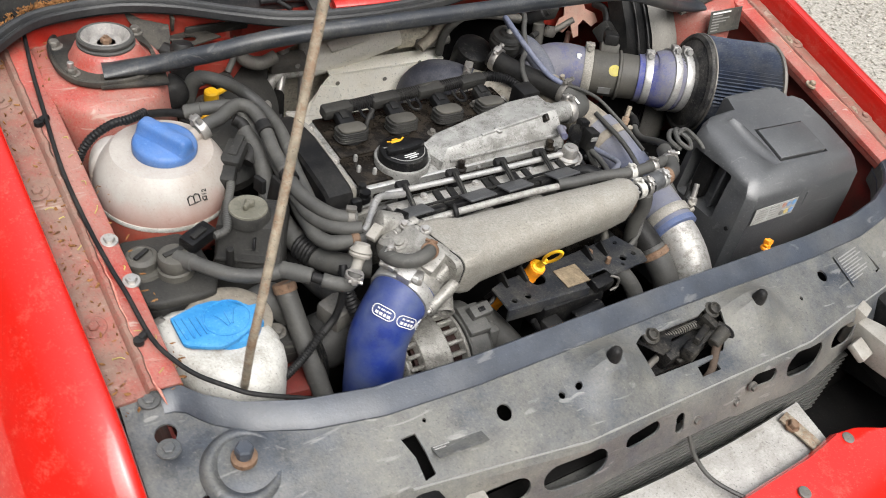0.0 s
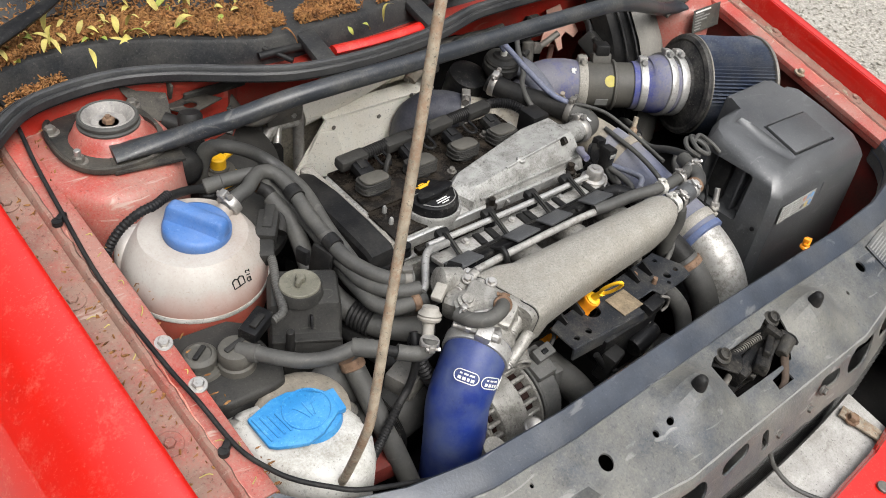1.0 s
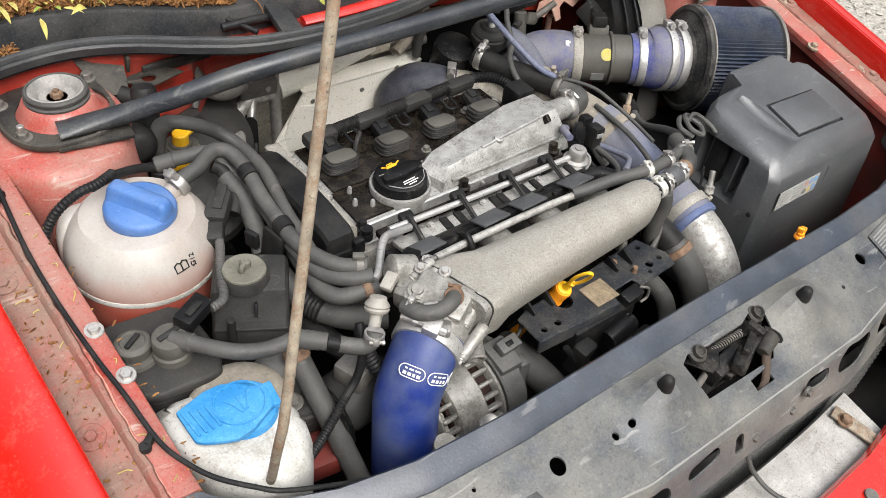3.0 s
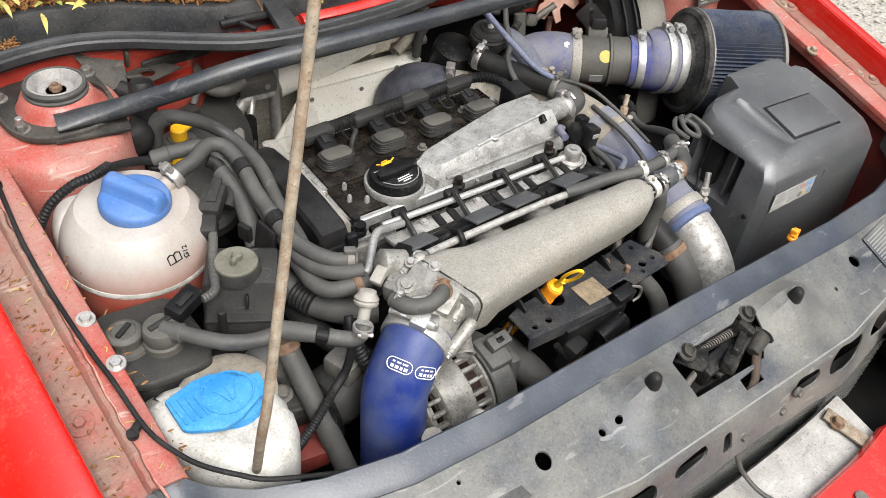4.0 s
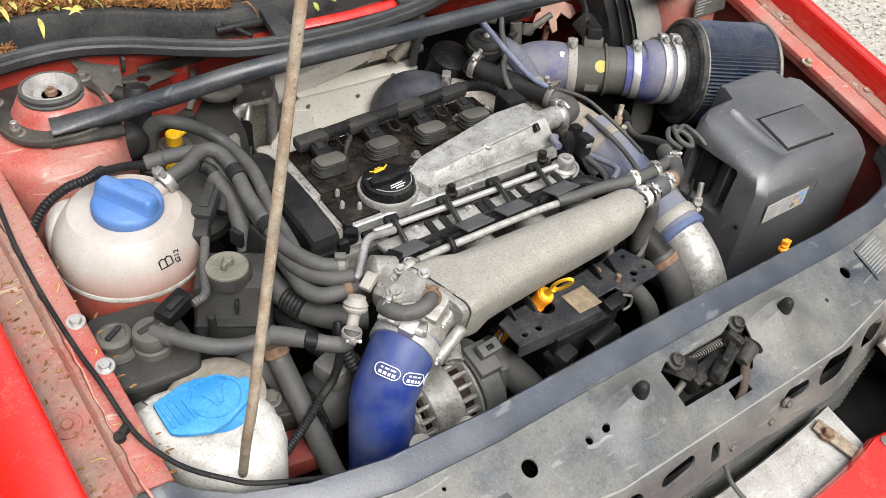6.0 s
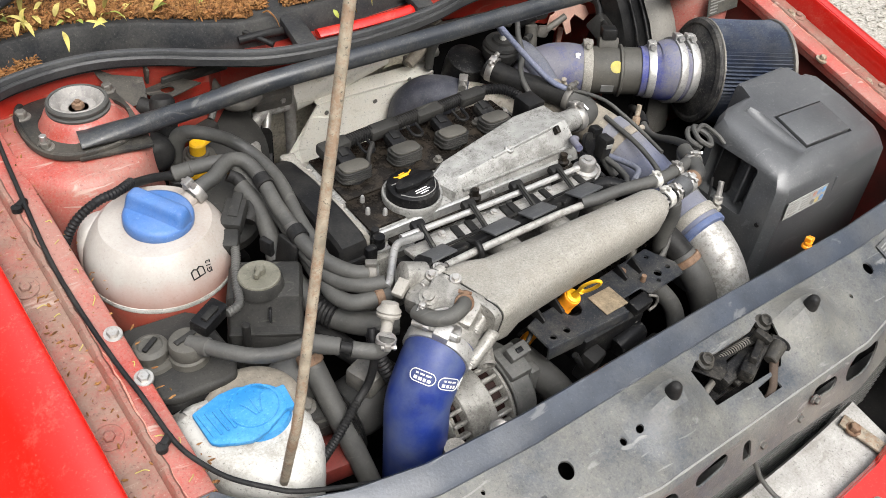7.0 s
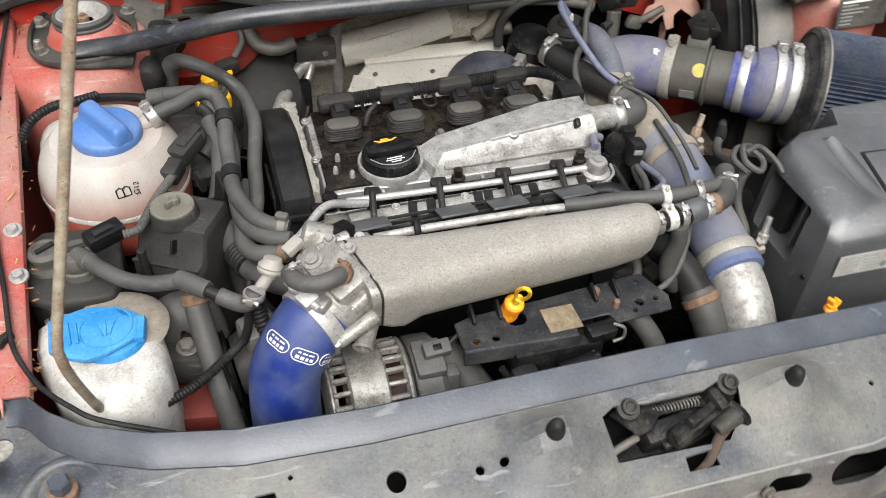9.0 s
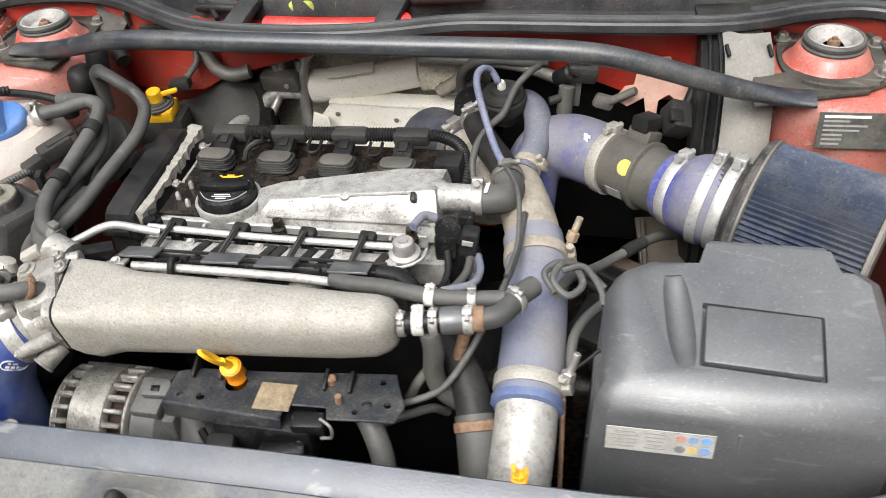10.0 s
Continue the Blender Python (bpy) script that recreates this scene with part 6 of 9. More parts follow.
def build_alternator():
    alt = thing("alternator", (-0.26, -0.47, 0.54), "cast aluminium alternator with slotted housing", "alternator")
    c = V((-0.262, -0.468, 0.602))
    ax = V((1, 0.02, 0))
    part("winding", lathe([(-0.045, 0.050), (0.040, 0.050)], c, ax, 32), COPPER, alt, "reddish copper winding")
    for x0, x1, r in ((-0.064, -0.056, 0.060), (-0.040, 0.006, 0.0640), (0.025, 0.034, 0.0625)):
        part("housing_ring", lathe([(x0, r - 0.004), (x0 + 0.003, r), (x1 - 0.003, r), (x1, r - 0.004), (x1, r - 0.012), (x0, r - 0.012)], c, ax, 40), ALU_DIRTY, alt)
    for side, (x0, x1) in enumerate(((-0.058, -0.038), (0.004, 0.027))):
        for k in range(24):
            a = radians(k * 360 / 24)
            o = V((0, math.cos(a), math.sin(a)))
            p = c + o * 0.0585
            m = Matrix.Translation(p + ax * (0.5 * (x0 + x1))) @ Matrix((ax, o.cross(ax), o)).transposed().to_4x4()
            if o.z > -0.3:
                part("housing_rib", box((0, 0, 0), (x1 - x0, 0.0058, 0.010), bevel=0.0015, seg=1, m=m), ALU_DIRTY, alt)
    part("rear_cover", lathe([(0.036, 0.050), (0.0365, 0.060), (0.039, 0.062), (0.066, 0.061), (0.071, 0.056), (0.080, 0.044), (0.082, 0.036), (0.082, 0.0005)], c, ax, 36), ALU_COVER, alt, "grey rear cover")
    part("front_nose", lathe([(-0.068, 0.030), (-0.060, 0.055), (-0.054, 0.060)], c, ax, 32), ALU, alt)
    prof = []
    for k in range(7):
        prof += [(-0.098 + 0.0042 * k, 0.030), (-0.098 + 0.0042 * k + 0.0021, 0.026)]
    part("pulley", lathe(prof + [(-0.066, 0.030)], c, ax, 32), BLACK_CLEAN, alt, "grooved black belt pulley")
    part("regulator", box((-0.206, -0.478, 0.660), (0.034, 0.046, 0.016), (10, 0, 0), 0.003), ALU_COVER, alt)
    part("plug", box((-0.196, -0.476, 0.673), (0.032, 0.018, 0.014), (18, 0, 4), 0.002), ALU_COVER, alt, "grey plastic plug")
    part("plug_latch", box((-0.196, -0.479, 0.680), (0.010, 0.007, 0.003), (18, 0, 4), 0.001), BLACK_CLEAN, alt)
    part("plug_lead", tube([(-0.181, -0.474, 0.675), (-0.168, -0.468, 0.682), (-0.160, -0.455, 0.676), (-0.158, -0.44, 0.65)], 0.003, 8), RUBBER_DARK, alt)
    part("bracket_arm", box((-0.181, -0.492, 0.622), (0.016, 0.020, 0.060), (0, 0, 0), 0.004), ALU_COVER, alt)
    part("mount_ear", lathe([(-0.012, 0.014), (0.012, 0.014)], (-0.345, -0.545, 0.655), (0, -0.2, 1), 20), ALU, alt)
    part("mount_bush", lathe([(0.0, 0.0135), (0.006, 0.0135), (0.008, 0.011), (0.005, 0.005), (0.005, 0.0005)], (-0.285, -0.552, 0.662), (0, -0.3, 1), 22), STEEL, alt, "pale steel mounting bush")
    # bracket over the accessories
    br = thing("accessory_bracket", (-0.04, -0.47, 0.66), "black pressed steel bracket above the accessories", "bracket")
    bm = slab([(-0.172, -0.505), (-0.172, -0.462), (-0.150, -0.455), (-0.060, -0.449), (0.030, -0.440), (0.072, -0.436), (0.078, -0.452), (0.090, -0.478), (0.084, -0.500), (0.012, -0.505), (0.008, -0.490), (-0.035, -0.492), (-0.038, -0.512)], 0.690, 0.694, bevel=0.0012, seg=1)
    holes = [rod((x, y, 0.66), (x, y, 0.71), r, seg=14) for x, y, r in ((-0.155, -0.494, 0.0045), (-0.132, -0.494, 0.005), (0.050, -0.482, 0.006), (0.040, -0.493, 0.0035), (0.072, -0.480, 0.004), (0.06, -0.45, 0.004), (-0.10, -0.470, 0.013))]
    part("plate", carve(bm, holes), BRACKET_BLACK, br, "blue-black sheet plate", 30)
    part("front_lip", box((-0.104, -0.5085, 0.6825), (0.136, 0.004, 0.020), (-4, 0, -2.5), 0.001), BRACKET_BLACK, br)
    part("worn_sticker", box((-0.050, -0.485, 0.6955), (0.040, 0.036, 0.0012), (0, 0, 1), 0), PAPER, br, "brown worn sticker")
    for x in (-0.150, -0.118, 0.0, 0.028):
        part("stiffener", box((x, -0.458, 0.696), (0.004, 0.024, 0.018), (20, 0, 0), 0.001), BLACK, br)
    part("brown_stud", lathe([(0, 0.006), (0.006, 0.006), (0.008, 0.004), (0.008, 0.0005)], (0.004, -0.456, 0.694), (0, 0, 1), 14), RUST_BROWN, br)
    part("small_stud", lathe([(0, 0.004), (0.010, 0.0035), (0.010, 0.0005)], (0.02, -0.482, 0.694), (0, 0, 1), 12), RUST_BROWN, br)
    part("plug_block", box((-0.008, -0.505, 0.682), (0.036, 0.020, 0.022), (10, 0, 6), 0.004), BLACK_CLEAN, br, "black wiring plug")
    part("plug_clip", tube([(0.006, -0.506, 0.694), (0.018, -0.512, 0.690), (0.018, -0.514, 0.676), (0.006, -0.514, 0.672)], 0.002, 8), STEEL_DULL, br)
    part("under_box", box((-0.06, -0.492, 0.655), (0.11, 0.05, 0.05), bevel=0.006), BLACK_CLEAN, br)
    ho = thing("engine_wiring_hoses", (-0.02, -0.5, 0.62), "black hoses and wiring hanging below the accessory bracket", "wiring")
    part("hose_a", tube([(0.035, -0.47, 0.68), (0.055, -0.49, 0.665), (0.070, -0.515, 0.635), (0.062, -0.54, 0.59), (0.05, -0.55, 0.53)], 0.013, 14), RUBBER, ho)
    part("lead_a", tube([(-0.13, -0.515, 0.665), (-0.115, -0.525, 0.640), (-0.09, -0.53, 0.62), (-0.075, -0.53, 0.59)], 0.0045, 10), RUBBER_DARK, ho)
    part("lead_b", tube([(-0.02, -0.512, 0.668), (-0.015, -0.525, 0.645), (-0.03, -0.535, 0.62), (-0.05, -0.54, 0.60)], 0.0040, 10), RUBBER, ho)
    part("pale_plug", box((-0.055, -0.541, 0.602), (0.018, 0.012, 0.012), (0, 20, 30), 0.002), LAMPWHITE, ho, "dusty white plug")
    part("conduit_box", box((-0.105, -0.522, 0.640), (0.030, 0.022, 0.050), (10, 0, 12), 0.004), BLACK, ho)
    part("solenoid_tube", lathe([(-0.025, 0.014), (-0.02, 0.0155), (0.02, 0.0155), (0.025, 0.013), (0.025, 0.0005)], (-0.035, -0.522, 0.648), (1, 0.1, 0.15), 20), BLACK_CLEAN, ho)
    part("pipe_rail", tube([(-0.15, -0.535, 0.585), (-0.05, -0.545, 0.592), (0.08, -0.545, 0.605), (0.14, -0.535, 0.62)], 0.007, 12), STEEL_DULL, ho, "dusty steel pipe")
    dip = thing("oil_dipstick", (-0.1, -0.46, 0.6), "bright yellow-orange oil dipstick handle in its guide tube", "dipstick")
    part("guide_tube", tube([(-0.140, -0.42, 0.57), (-0.128, -0.432, 0.62), (-0.114, -0.444, 0.655), (-0.107, -0.4525, 0.678)], 0.0085, 16), ORANGE, dip, "orange guide tube")
    foot, head = V((-0.107, -0.4525, 0.676)), V((-0.1027, -0.4675, 0.7165))
    up = (head - foot).normalized()
    part("funnel", lathe([(0, 0.0090), (0.010, 0.0095), (0.013, 0.0120), (0.017, 0.0122), (0.019, 0.0108), (0.036, 0.0116), (0.040, 0.0122), (0.0435, 0.0115), (0.0440, 0.0085)], foot, up, 28), ORANGE, dip, "orange cup")
    part("stem", lathe([(0.0425, 0.0102), (0.0455, 0.0098), (0.0475, 0.0065), (0.0475, 0.0005)], foot, up, 22), YELLOW, dip)
    root, tip = V((-0.1025, -0.470, 0.722)), V((-0.1065, -0.5035, 0.7755))
    reach = tip - root
    side = up.cross(reach).normalized()
    ring = []
    for k in range(29):
        a = 6.28318531 * k / 28
        t = 0.62 - 0.38 * math.cos(a)
        ring.append(root + reach * t + side * 0.0068 * math.sin(a))
    part("pull_loop", tube(ring, 0.0023, 10, 1), YELLOW, dip, "yellow pull loop")
    part("loop_neck", tube([root - up * 0.004, root + reach * 0.12, root + reach * 0.27], [0.0052, 0.0042, 0.0046], 10, 3), YELLOW, dip)


build_alternator()


# ---- reservoirs and boxes beside the engine ----
def build_coolant_tank():
    tank = thing("coolant_tank", (-0.538, -0.168, 0.67), "round white coolant expansion tank with a blue screw cap", "coolant tank")
    c = V((-0.526, -0.176, 0.7600))

    def bowl(z0, z1, grow=0.0, n=14):
        out = []
        for k in range(n + 1):
            z = z0 + (z1 - z0) * k / n
            t = max(0.0, 1 - (z / 0.079) ** 2) ** 0.5
            out.append((z, max(0.0005, 0.0875 * t ** 0.92 + grow)))
        return out
    upper = bowl(-0.004, 0.056)
    part("upper_shell", lathe(upper + [(0.058, 0.040), (0.058, 0.0005)], c, (0.02, -0.03, 1), 56), TANK, tank, "yellowed white upper shell")
    part("lower_shell", lathe([(-0.086, 0.0005), (-0.085, 0.050), (-0.078, 0.070), (-0.066, 0.0815), (-0.048, 0.0858), (-0.007, 0.0868)], c, (0.02, -0.03, 1), 56), TANK_LOW, tank, "lower shell tinted by pink coolant")
    part("seam_flange", lathe([(-0.0115, 0.082), (-0.0105, 0.0880), (-0.007, 0.0890), (-0.0035, 0.0880), (-0.003, 0.082)], c, (0.02, -0.03, 1), 56), BOTTLE, tank, "welded seam flange")
    # filler cap with its raised grip
    base = c + V((0.003, -0.006, 0.0550))
    up = V((0.05, -0.10, 1)).normalized()
    cap = part("screw_cap", lathe([(0, 0.0385), (0.003, 0.0400), (0.012, 0.0400), (0.0155, 0.0385), (0.018, 0.034), (0.019, 0.0005)], base, up, 48), TANK_CAP, tank, "faded blue screw cap")
    m = Matrix.Translation(base + up * 0.015) @ up.to_track_quat("Z", "Y").to_matrix().to_4x4() @ pose(0, 0, 0, 0, 0, 8)
    loops = []
    for z, w, l in ((0, 0.034, 0.077), (0.004, 0.027, 0.077), (0.013, 0.021, 0.075), (0.018, 0.018, 0.070), (0.020, 0.013, 0.062)):
        loops.append([m @ V((px, py, z)) for px, py in rounded(w, l, w * 0.32, 4)])
    part("cap_grip", loft(loops), TANK_CAP, cap, "raised grip ridge")
    part("cap_collar", lathe([(-0.006, 0.038), (0.0, 0.038)], base, up, 40), TANK, tank)
    # handle lug and hose spigot
    part("handle_lug", tube([(-0.552, -0.146, 0.792), (-0.565, -0.133, 0.800), (-0.580, -0.130, 0.802), (-0.592, -0.134, 0.795), (-0.599, -0.142, 0.778), (-0.602, -0.150, 0.750), (-0.598, -0.155, 0.735)], [0.013, 0.0115, 0.011, 0.0115, 0.0115, 0.010, 0.009], 16), TANK, tank)
    part("hose_spigot", rod((-0.498, -0.170, 0.805), (-0.466, -0.162, 0.826), 0.0105, seg=16), TANK, tank)
    part("foot", box((-0.54, -0.16, 0.64), (0.06, 0.05, 0.07), bevel=0.01), GAP_SHADE, tank)
    # printed book sign and grade mark on the shell
    out = V((0.22, -0.92, 0.33)).normalized()
    q = Matrix((V((0, 0, 1)).cross(out).normalized(), out.cross(V((0, 0, 1)).cross(out).normalized()), out)).transposed().to_4x4()
    m = Matrix.Translation(c + out * 0.0878) @ q @ pose(0, 0, 0, 0, 0, 4) @ Matrix.Scale(0.86, 4)
    bm = bmesh.new()
    for pts in ([(-0.014, 0.005), (-0.014, -0.006), (-0.005, -0.006)], [(-0.014, 0.005), (-0.009, 0.0075), (-0.005, 0.005), (-0.005, -0.006)], [(-0.005, 0.005), (-0.001, 0.0075), (0.004, 0.005), (0.004, -0.006), (-0.005, -0.006)]):
        tube([m @ V((x, y, -0.0006 - 1.0 * (x * x + y * y) / 0.167)) for x, y in pts], 0.0009, 5, 1, bm)
    part("handbook_sign", bm, INK, tank, "black handbook sign")
    words("G12", 0.010, m @ pose(0.0125, 0.0005, -0.0006, 0, 12, 75), INK, tank, "grade_mark", 0.0006)
    for dx in (0.0105, 0.0145):
        part("grade_dot", lathe([(-0.0004, 0.0008), (0.0005, 0.0008), (0.0005, 0.0001)], m @ V((dx, -0.0085, -0.0016)), out, 8), INK, tank)
    clamp_at = (-0.469, -0.163, 0.8245)
    clamp(tank, clamp_at, (0.9, 0.25, 0.35), 0.0135, 0.012, STEEL, (0, 0.2, 1), "pale spring band clamp", 0.0015, 0.8)


build_coolant_tank()


def build_canister():
    can = thing("charcoal_canister", (-0.565, -0.335, 0.65), "dusty grey vapour canister with two round caps", "canister")
    loop = [(-0.622, -0.285), (-0.606, -0.268), (-0.54, -0.275), (-0.524, -0.29), (-0.520, -0.36), (-0.530, -0.385), (-0.545, -0.388), (-0.596, -0.384), (-0.618, -0.37)]
    part("canister_body", slab(loop, 0.66, 0.745, bevel=0.006, seg=3), BLACK, can)
    c = (-0.57, -0.33)
    part("canister_lid", slab([(c[0] + (x - c[0]) * 1.03, c[1] + (y - c[1]) * 1.03) for x, y in loop], 0.743, 0.757, bevel=0.005, seg=3), GREYBOX, can, "dust-covered grey lid")
    part("small_cap", lathe([(0, 0.0255), (0.004, 0.0240), (0.005, 0.0175), (0.012, 0.0170), (0.014, 0.0190), (0.018, 0.0190), (0.021, 0.0165), (0.022, 0.0135), (0.020, 0.012), (0.020, 0.0005)], (-0.596, -0.322, 0.757), (0, 0, 1), 36), MAFBODY, can, "ribbed round cap")
    part("small_cap_bar", box((-0.596, -0.322, 0.779), (0.022, 0.006, 0.004), (0, 0, 35), 0.0015), BLACK, can)
    part("large_cap", lathe([(0, 0.0215), (0.008, 0.021), (0.010, 0.0185), (0.014, 0.0200), (0.024, 0.0200), (0.0275, 0.0185), (0.029, 0.014), (0.029, 0.0005)], (-0.5625, -0.341, 0.757), (0, 0, 1), 36), MAFBODY, can, "tall round cap")
    part("cap_rib", box((-0.563, -0.339, 0.787), (0.026, 0.007, 0.003), (0, 0, 15), 0.0015), GREYBOX, can)
    part("outlet_stub", rod((-0.562, -0.342, 0.779), (-0.546, -0.362, 0.783), 0.0105), RUBBER, can)
    part("socket", box((-0.531, -0.329, 0.790), (0.042, 0.022, 0.019), (6, 0, 30), 0.003), BLACK_CLEAN, can, "black wiring plug")
    part("socket_latch", box((-0.531, -0.333, 0.801), (0.022, 0.008, 0.004), (6, 0, 30), 0.001), BLACK, can)
    # dark box with the round screw lid
    bx = thing("filter_housing", (-0.45, -0.32, 0.60), "dusty black plastic housing with a round screw lid", "housing")
    m = pose(-0.458, -0.303, 0, 0, 0, -29)
    prof = [(0.046, 0.62), (0.046, 0.770), (0.043, 0.777), (0.036, 0.782), (-0.017, 0.783), (-0.0205, 0.7815), (-0.0225, 0.777), (-0.034, 0.752), (-0.036, 0.7495), (-0.046, 0.748), (-0.048, 0.745), (-0.049, 0.735), (-0.056, 0.62)]
    loops = []
    for x, sink, shrink in ((-0.038, 0.012, 0.80), (-0.0365, 0.005, 0.90), (-0.033, 0.001, 0.98), (-0.029, 0.0, 1.0), (0.040, 0.0, 1.0), (0.044, 0.001, 0.98), (0.047, 0.005, 0.92), (0.048, 0.012, 0.84)):
        loops.append([m @ V((x, y * shrink, z - sink)) for y, z in prof])
    part("housing_body", loft(loops), GREYBOX, bx, "angular dusty black housing", 28)
    part("ledge_rib", box((0, 0, 0), (0.080, 0.004, 0.004), m=m @ pose(0.006, -0.0475, 0.7485), bevel=0.001), GREYBOX, bx)
    part("front_rib", box((0, 0, 0), (0.003, 0.016, 0.022), m=m @ pose(0.012, -0.029, 0.763, 60, 0, 0), bevel=0.0008), BLACK, bx)
    part("lid_collar", lathe([(0, 0.0285), (0.006, 0.0270), (0.012, 0.0262), (0.014, 0.0250)], (-0.458, -0.303, 0.781), (0, 0, 1), 36), GREYBOX, bx)
    lid = part("screw_lid", lathe([(0, 0.0235), (0.002, 0.0245), (0.004, 0.0240), (0.0048, 0.0225), (0.0042, 0.0195), (0.0042, 0.0005)], (-0.458, -0.303, 0.793), (0, 0, 1), 36), OLIVE, bx, "olive-grey round lid")
    part("lid_grip", box((-0.458, -0.303, 0.8005), (0.019, 0.006, 0.009), (0, 0, 40), 0.002), OLIVE, lid)
    part("grip_knob", lathe([(0, 0.0065), (0.007, 0.006), (0.009, 0.004), (0.009, 0.0005)], (-0.455, -0.300, 0.797), (0, 0, 1), 16), OLIVE, lid)
    part("side_tab", box((-0.405, -0.268, 0.772), (0.008, 0.034, 0.050), (0, 10, 10), 0.003), BLACK, bx)
    part("lug", box((-0.425, -0.258, 0.790), (0.008, 0.018, 0.022), (0, 0, 20), 0.002), BLACK, bx)
    part("hose_clip", rod((-0.497, -0.345, 0.775), (-0.497, -0.345, 0.73), 0.005), BLACK, bx)
    # engine mount by the washer bottle
    mt = thing("engine_mount", (-0.465, -0.405, 0.62), "rubber and cast engine mount with a hex bolt", "engine mount")
    part("mount_block", box((-0.462, -0.402, 0.665), (0.066, 0.075, 0.045), (0, 4, -8), 0.010), GREYBOX, mt)
    part("rubber_saddle", tube([(-0.490, -0.395, 0.67), (-0.485, -0.390, 0.705), (-0.465, -0.388, 0.715), (-0.445, -0.392, 0.70), (-0.440, -0.398, 0.67)], 0.014, 12, squash=1.6), RUBBER, mt, "pimpled rubber saddle")
    hexbolt(mt, (-0.466, -0.418, 0.688), (0, -0.1, 1), 0.009, 0.008, STEEL_DULL, 1.4)
    # foot in the darkened red used for shaded gaps
    part("mount_foot", box((-0.47, -0.445, 0.625), (0.08, 0.07, 0.03), (0, 0, -8), 0.006), RED_GAP_SHADE, mt, "red painted mount foot")


build_canister()


def build_washer():
    wb = thing("washer_bottle", (-0.55, -0.44, 0.6), "grubby white washer bottle with a sky blue flip cap", "washer bottle")
    loops = []
    for z, g in ((0.55, 0.90), (0.60, 0.95), (0.68, 1.0), (0.715, 1.0), (0.732, 0.96), (0.742, 0.86), (0.746, 0.72)):
        pts = [(-0.612, -0.385), (-0.60, -0.378), (-0.505, -0.390), (-0.490, -0.405), (-0.478, -0.470), (-0.485, -0.50), (-0.51, -0.528), (-0.545, -0.535), (-0.585, -0.50), (-0.612, -0.44)]
        loops.append([(-0.545 + (x + 0.545) * g, -0.455 + (y + 0.455) * g, z) for x, y in pts])
    bm = loft(loops)
    bmesh.ops.bevel(bm, geom=[e for e in bm.edges if len(e.link_faces) == 2 and abs(e.verts[0].co.z - e.verts[1].co.z) > 0.005], offset=0.008, segments=2, affect="EDGES")
    part("bottle", bm, BOTTLE, wb, angle=60)
    part("shoulder", lathe([(0, 0.052), (0.008, 0.045), (0.010, 0.038)], (-0.528, -0.420, 0.738), (0, 0, 1), 32), DIRTPIPE, wb, "muddy shoulder behind the cap")
    part("filler_neck", lathe([(0, 0.036), (0.012, 0.034), (0.014, 0.033)], (-0.532, -0.440, 0.740), (0, 0, 1), 32), WASH_CAP, wb)
    tilt = pose(-0.545, -0.440, 0.757, 4, -3, 3)
    outline = [(-0.046, 0.028), (-0.046, -0.012), (-0.040, -0.018), (-0.022, -0.028), (-0.008, -0.034), (0.012, -0.033), (0.030, -0.026), (0.046, -0.020), (0.050, 0.002), (0.048, 0.006),
               (0.036, 0.012), (0.026, 0.024), (0.010, 0.032), (-0.010, 0.034)]
    outline = [(0.92 * x - 0.004, y) for x, y in outline]
    lid = part("flip_cap", slab(outline, -0.003, 0.004, tilt, 0.0025, 2), WASH_CAP, wb, "sky blue flip cap")
    ring = [tilt @ V((0.010 + 0.026 * math.cos(a), 0.001 + 0.025 * math.sin(a), 0.004)) for a in [6.28318531 * k / 32 for k in range(33)]]
    part("cap_ring", tube(ring, 0.0012, 6, 1), WASH_CAP, lid)
    for k in range(4):
        part("thumb_rib", box((0, 0, 0), (0.0030, 0.034 - 0.002 * k, 0.0028), bevel=0.001, m=tilt @ pose(-0.041 + 0.0075 * k, 0.007 - 0.0015 * k, 0.0046, 0, 0, 4)), WASH_CAP, lid)
    bm = bmesh.new()
    for k in range(3):
        x = 0.010 + (k - 1) * 0.008
        tube([tilt @ V((x * 0.4 + 0.006, -0.010, 0.0045)), tilt @ V((x, 0.004, 0.0045)), tilt @ V((x + (k - 1) * 0.004, 0.010, 0.0045))], 0.0009, 5, 2, bm)
    part("spray_sign", bm, WASH_CAP, lid, "embossed spray sign")
    part("cap_hinge", box((0, 0, 0), (0.012, 0.030, 0.010), bevel=0.002, m=tilt @ pose(0.041, -0.007, -0.002, 0, 0, -8)), WASH_CAP, lid)


build_washer()


def build_prop():
    prop = thing("bonnet_prop_rod", (-0.552, -0.535, 0.70), "bent rusty steel rod propping up the bonnet", "prop rod")
    part("rod", tube([(-0.5435, -0.510, 0.712), (-0.547, -0.527, 0.755), (-0.550, -0.546, 0.815), (-0.5495, -0.5545, 0.85), (-0.5452, -0.5567, 0.88), (-0.522, -0.5385, 0.96), (-0.482, -0.5066, 1.10), (-0.436, -0.470, 1.26), (-0.390, -0.434, 1.42), (-0.347, -0.400, 1.57)], 0.0047, 12, 4), RUSTY, prop)


build_prop()


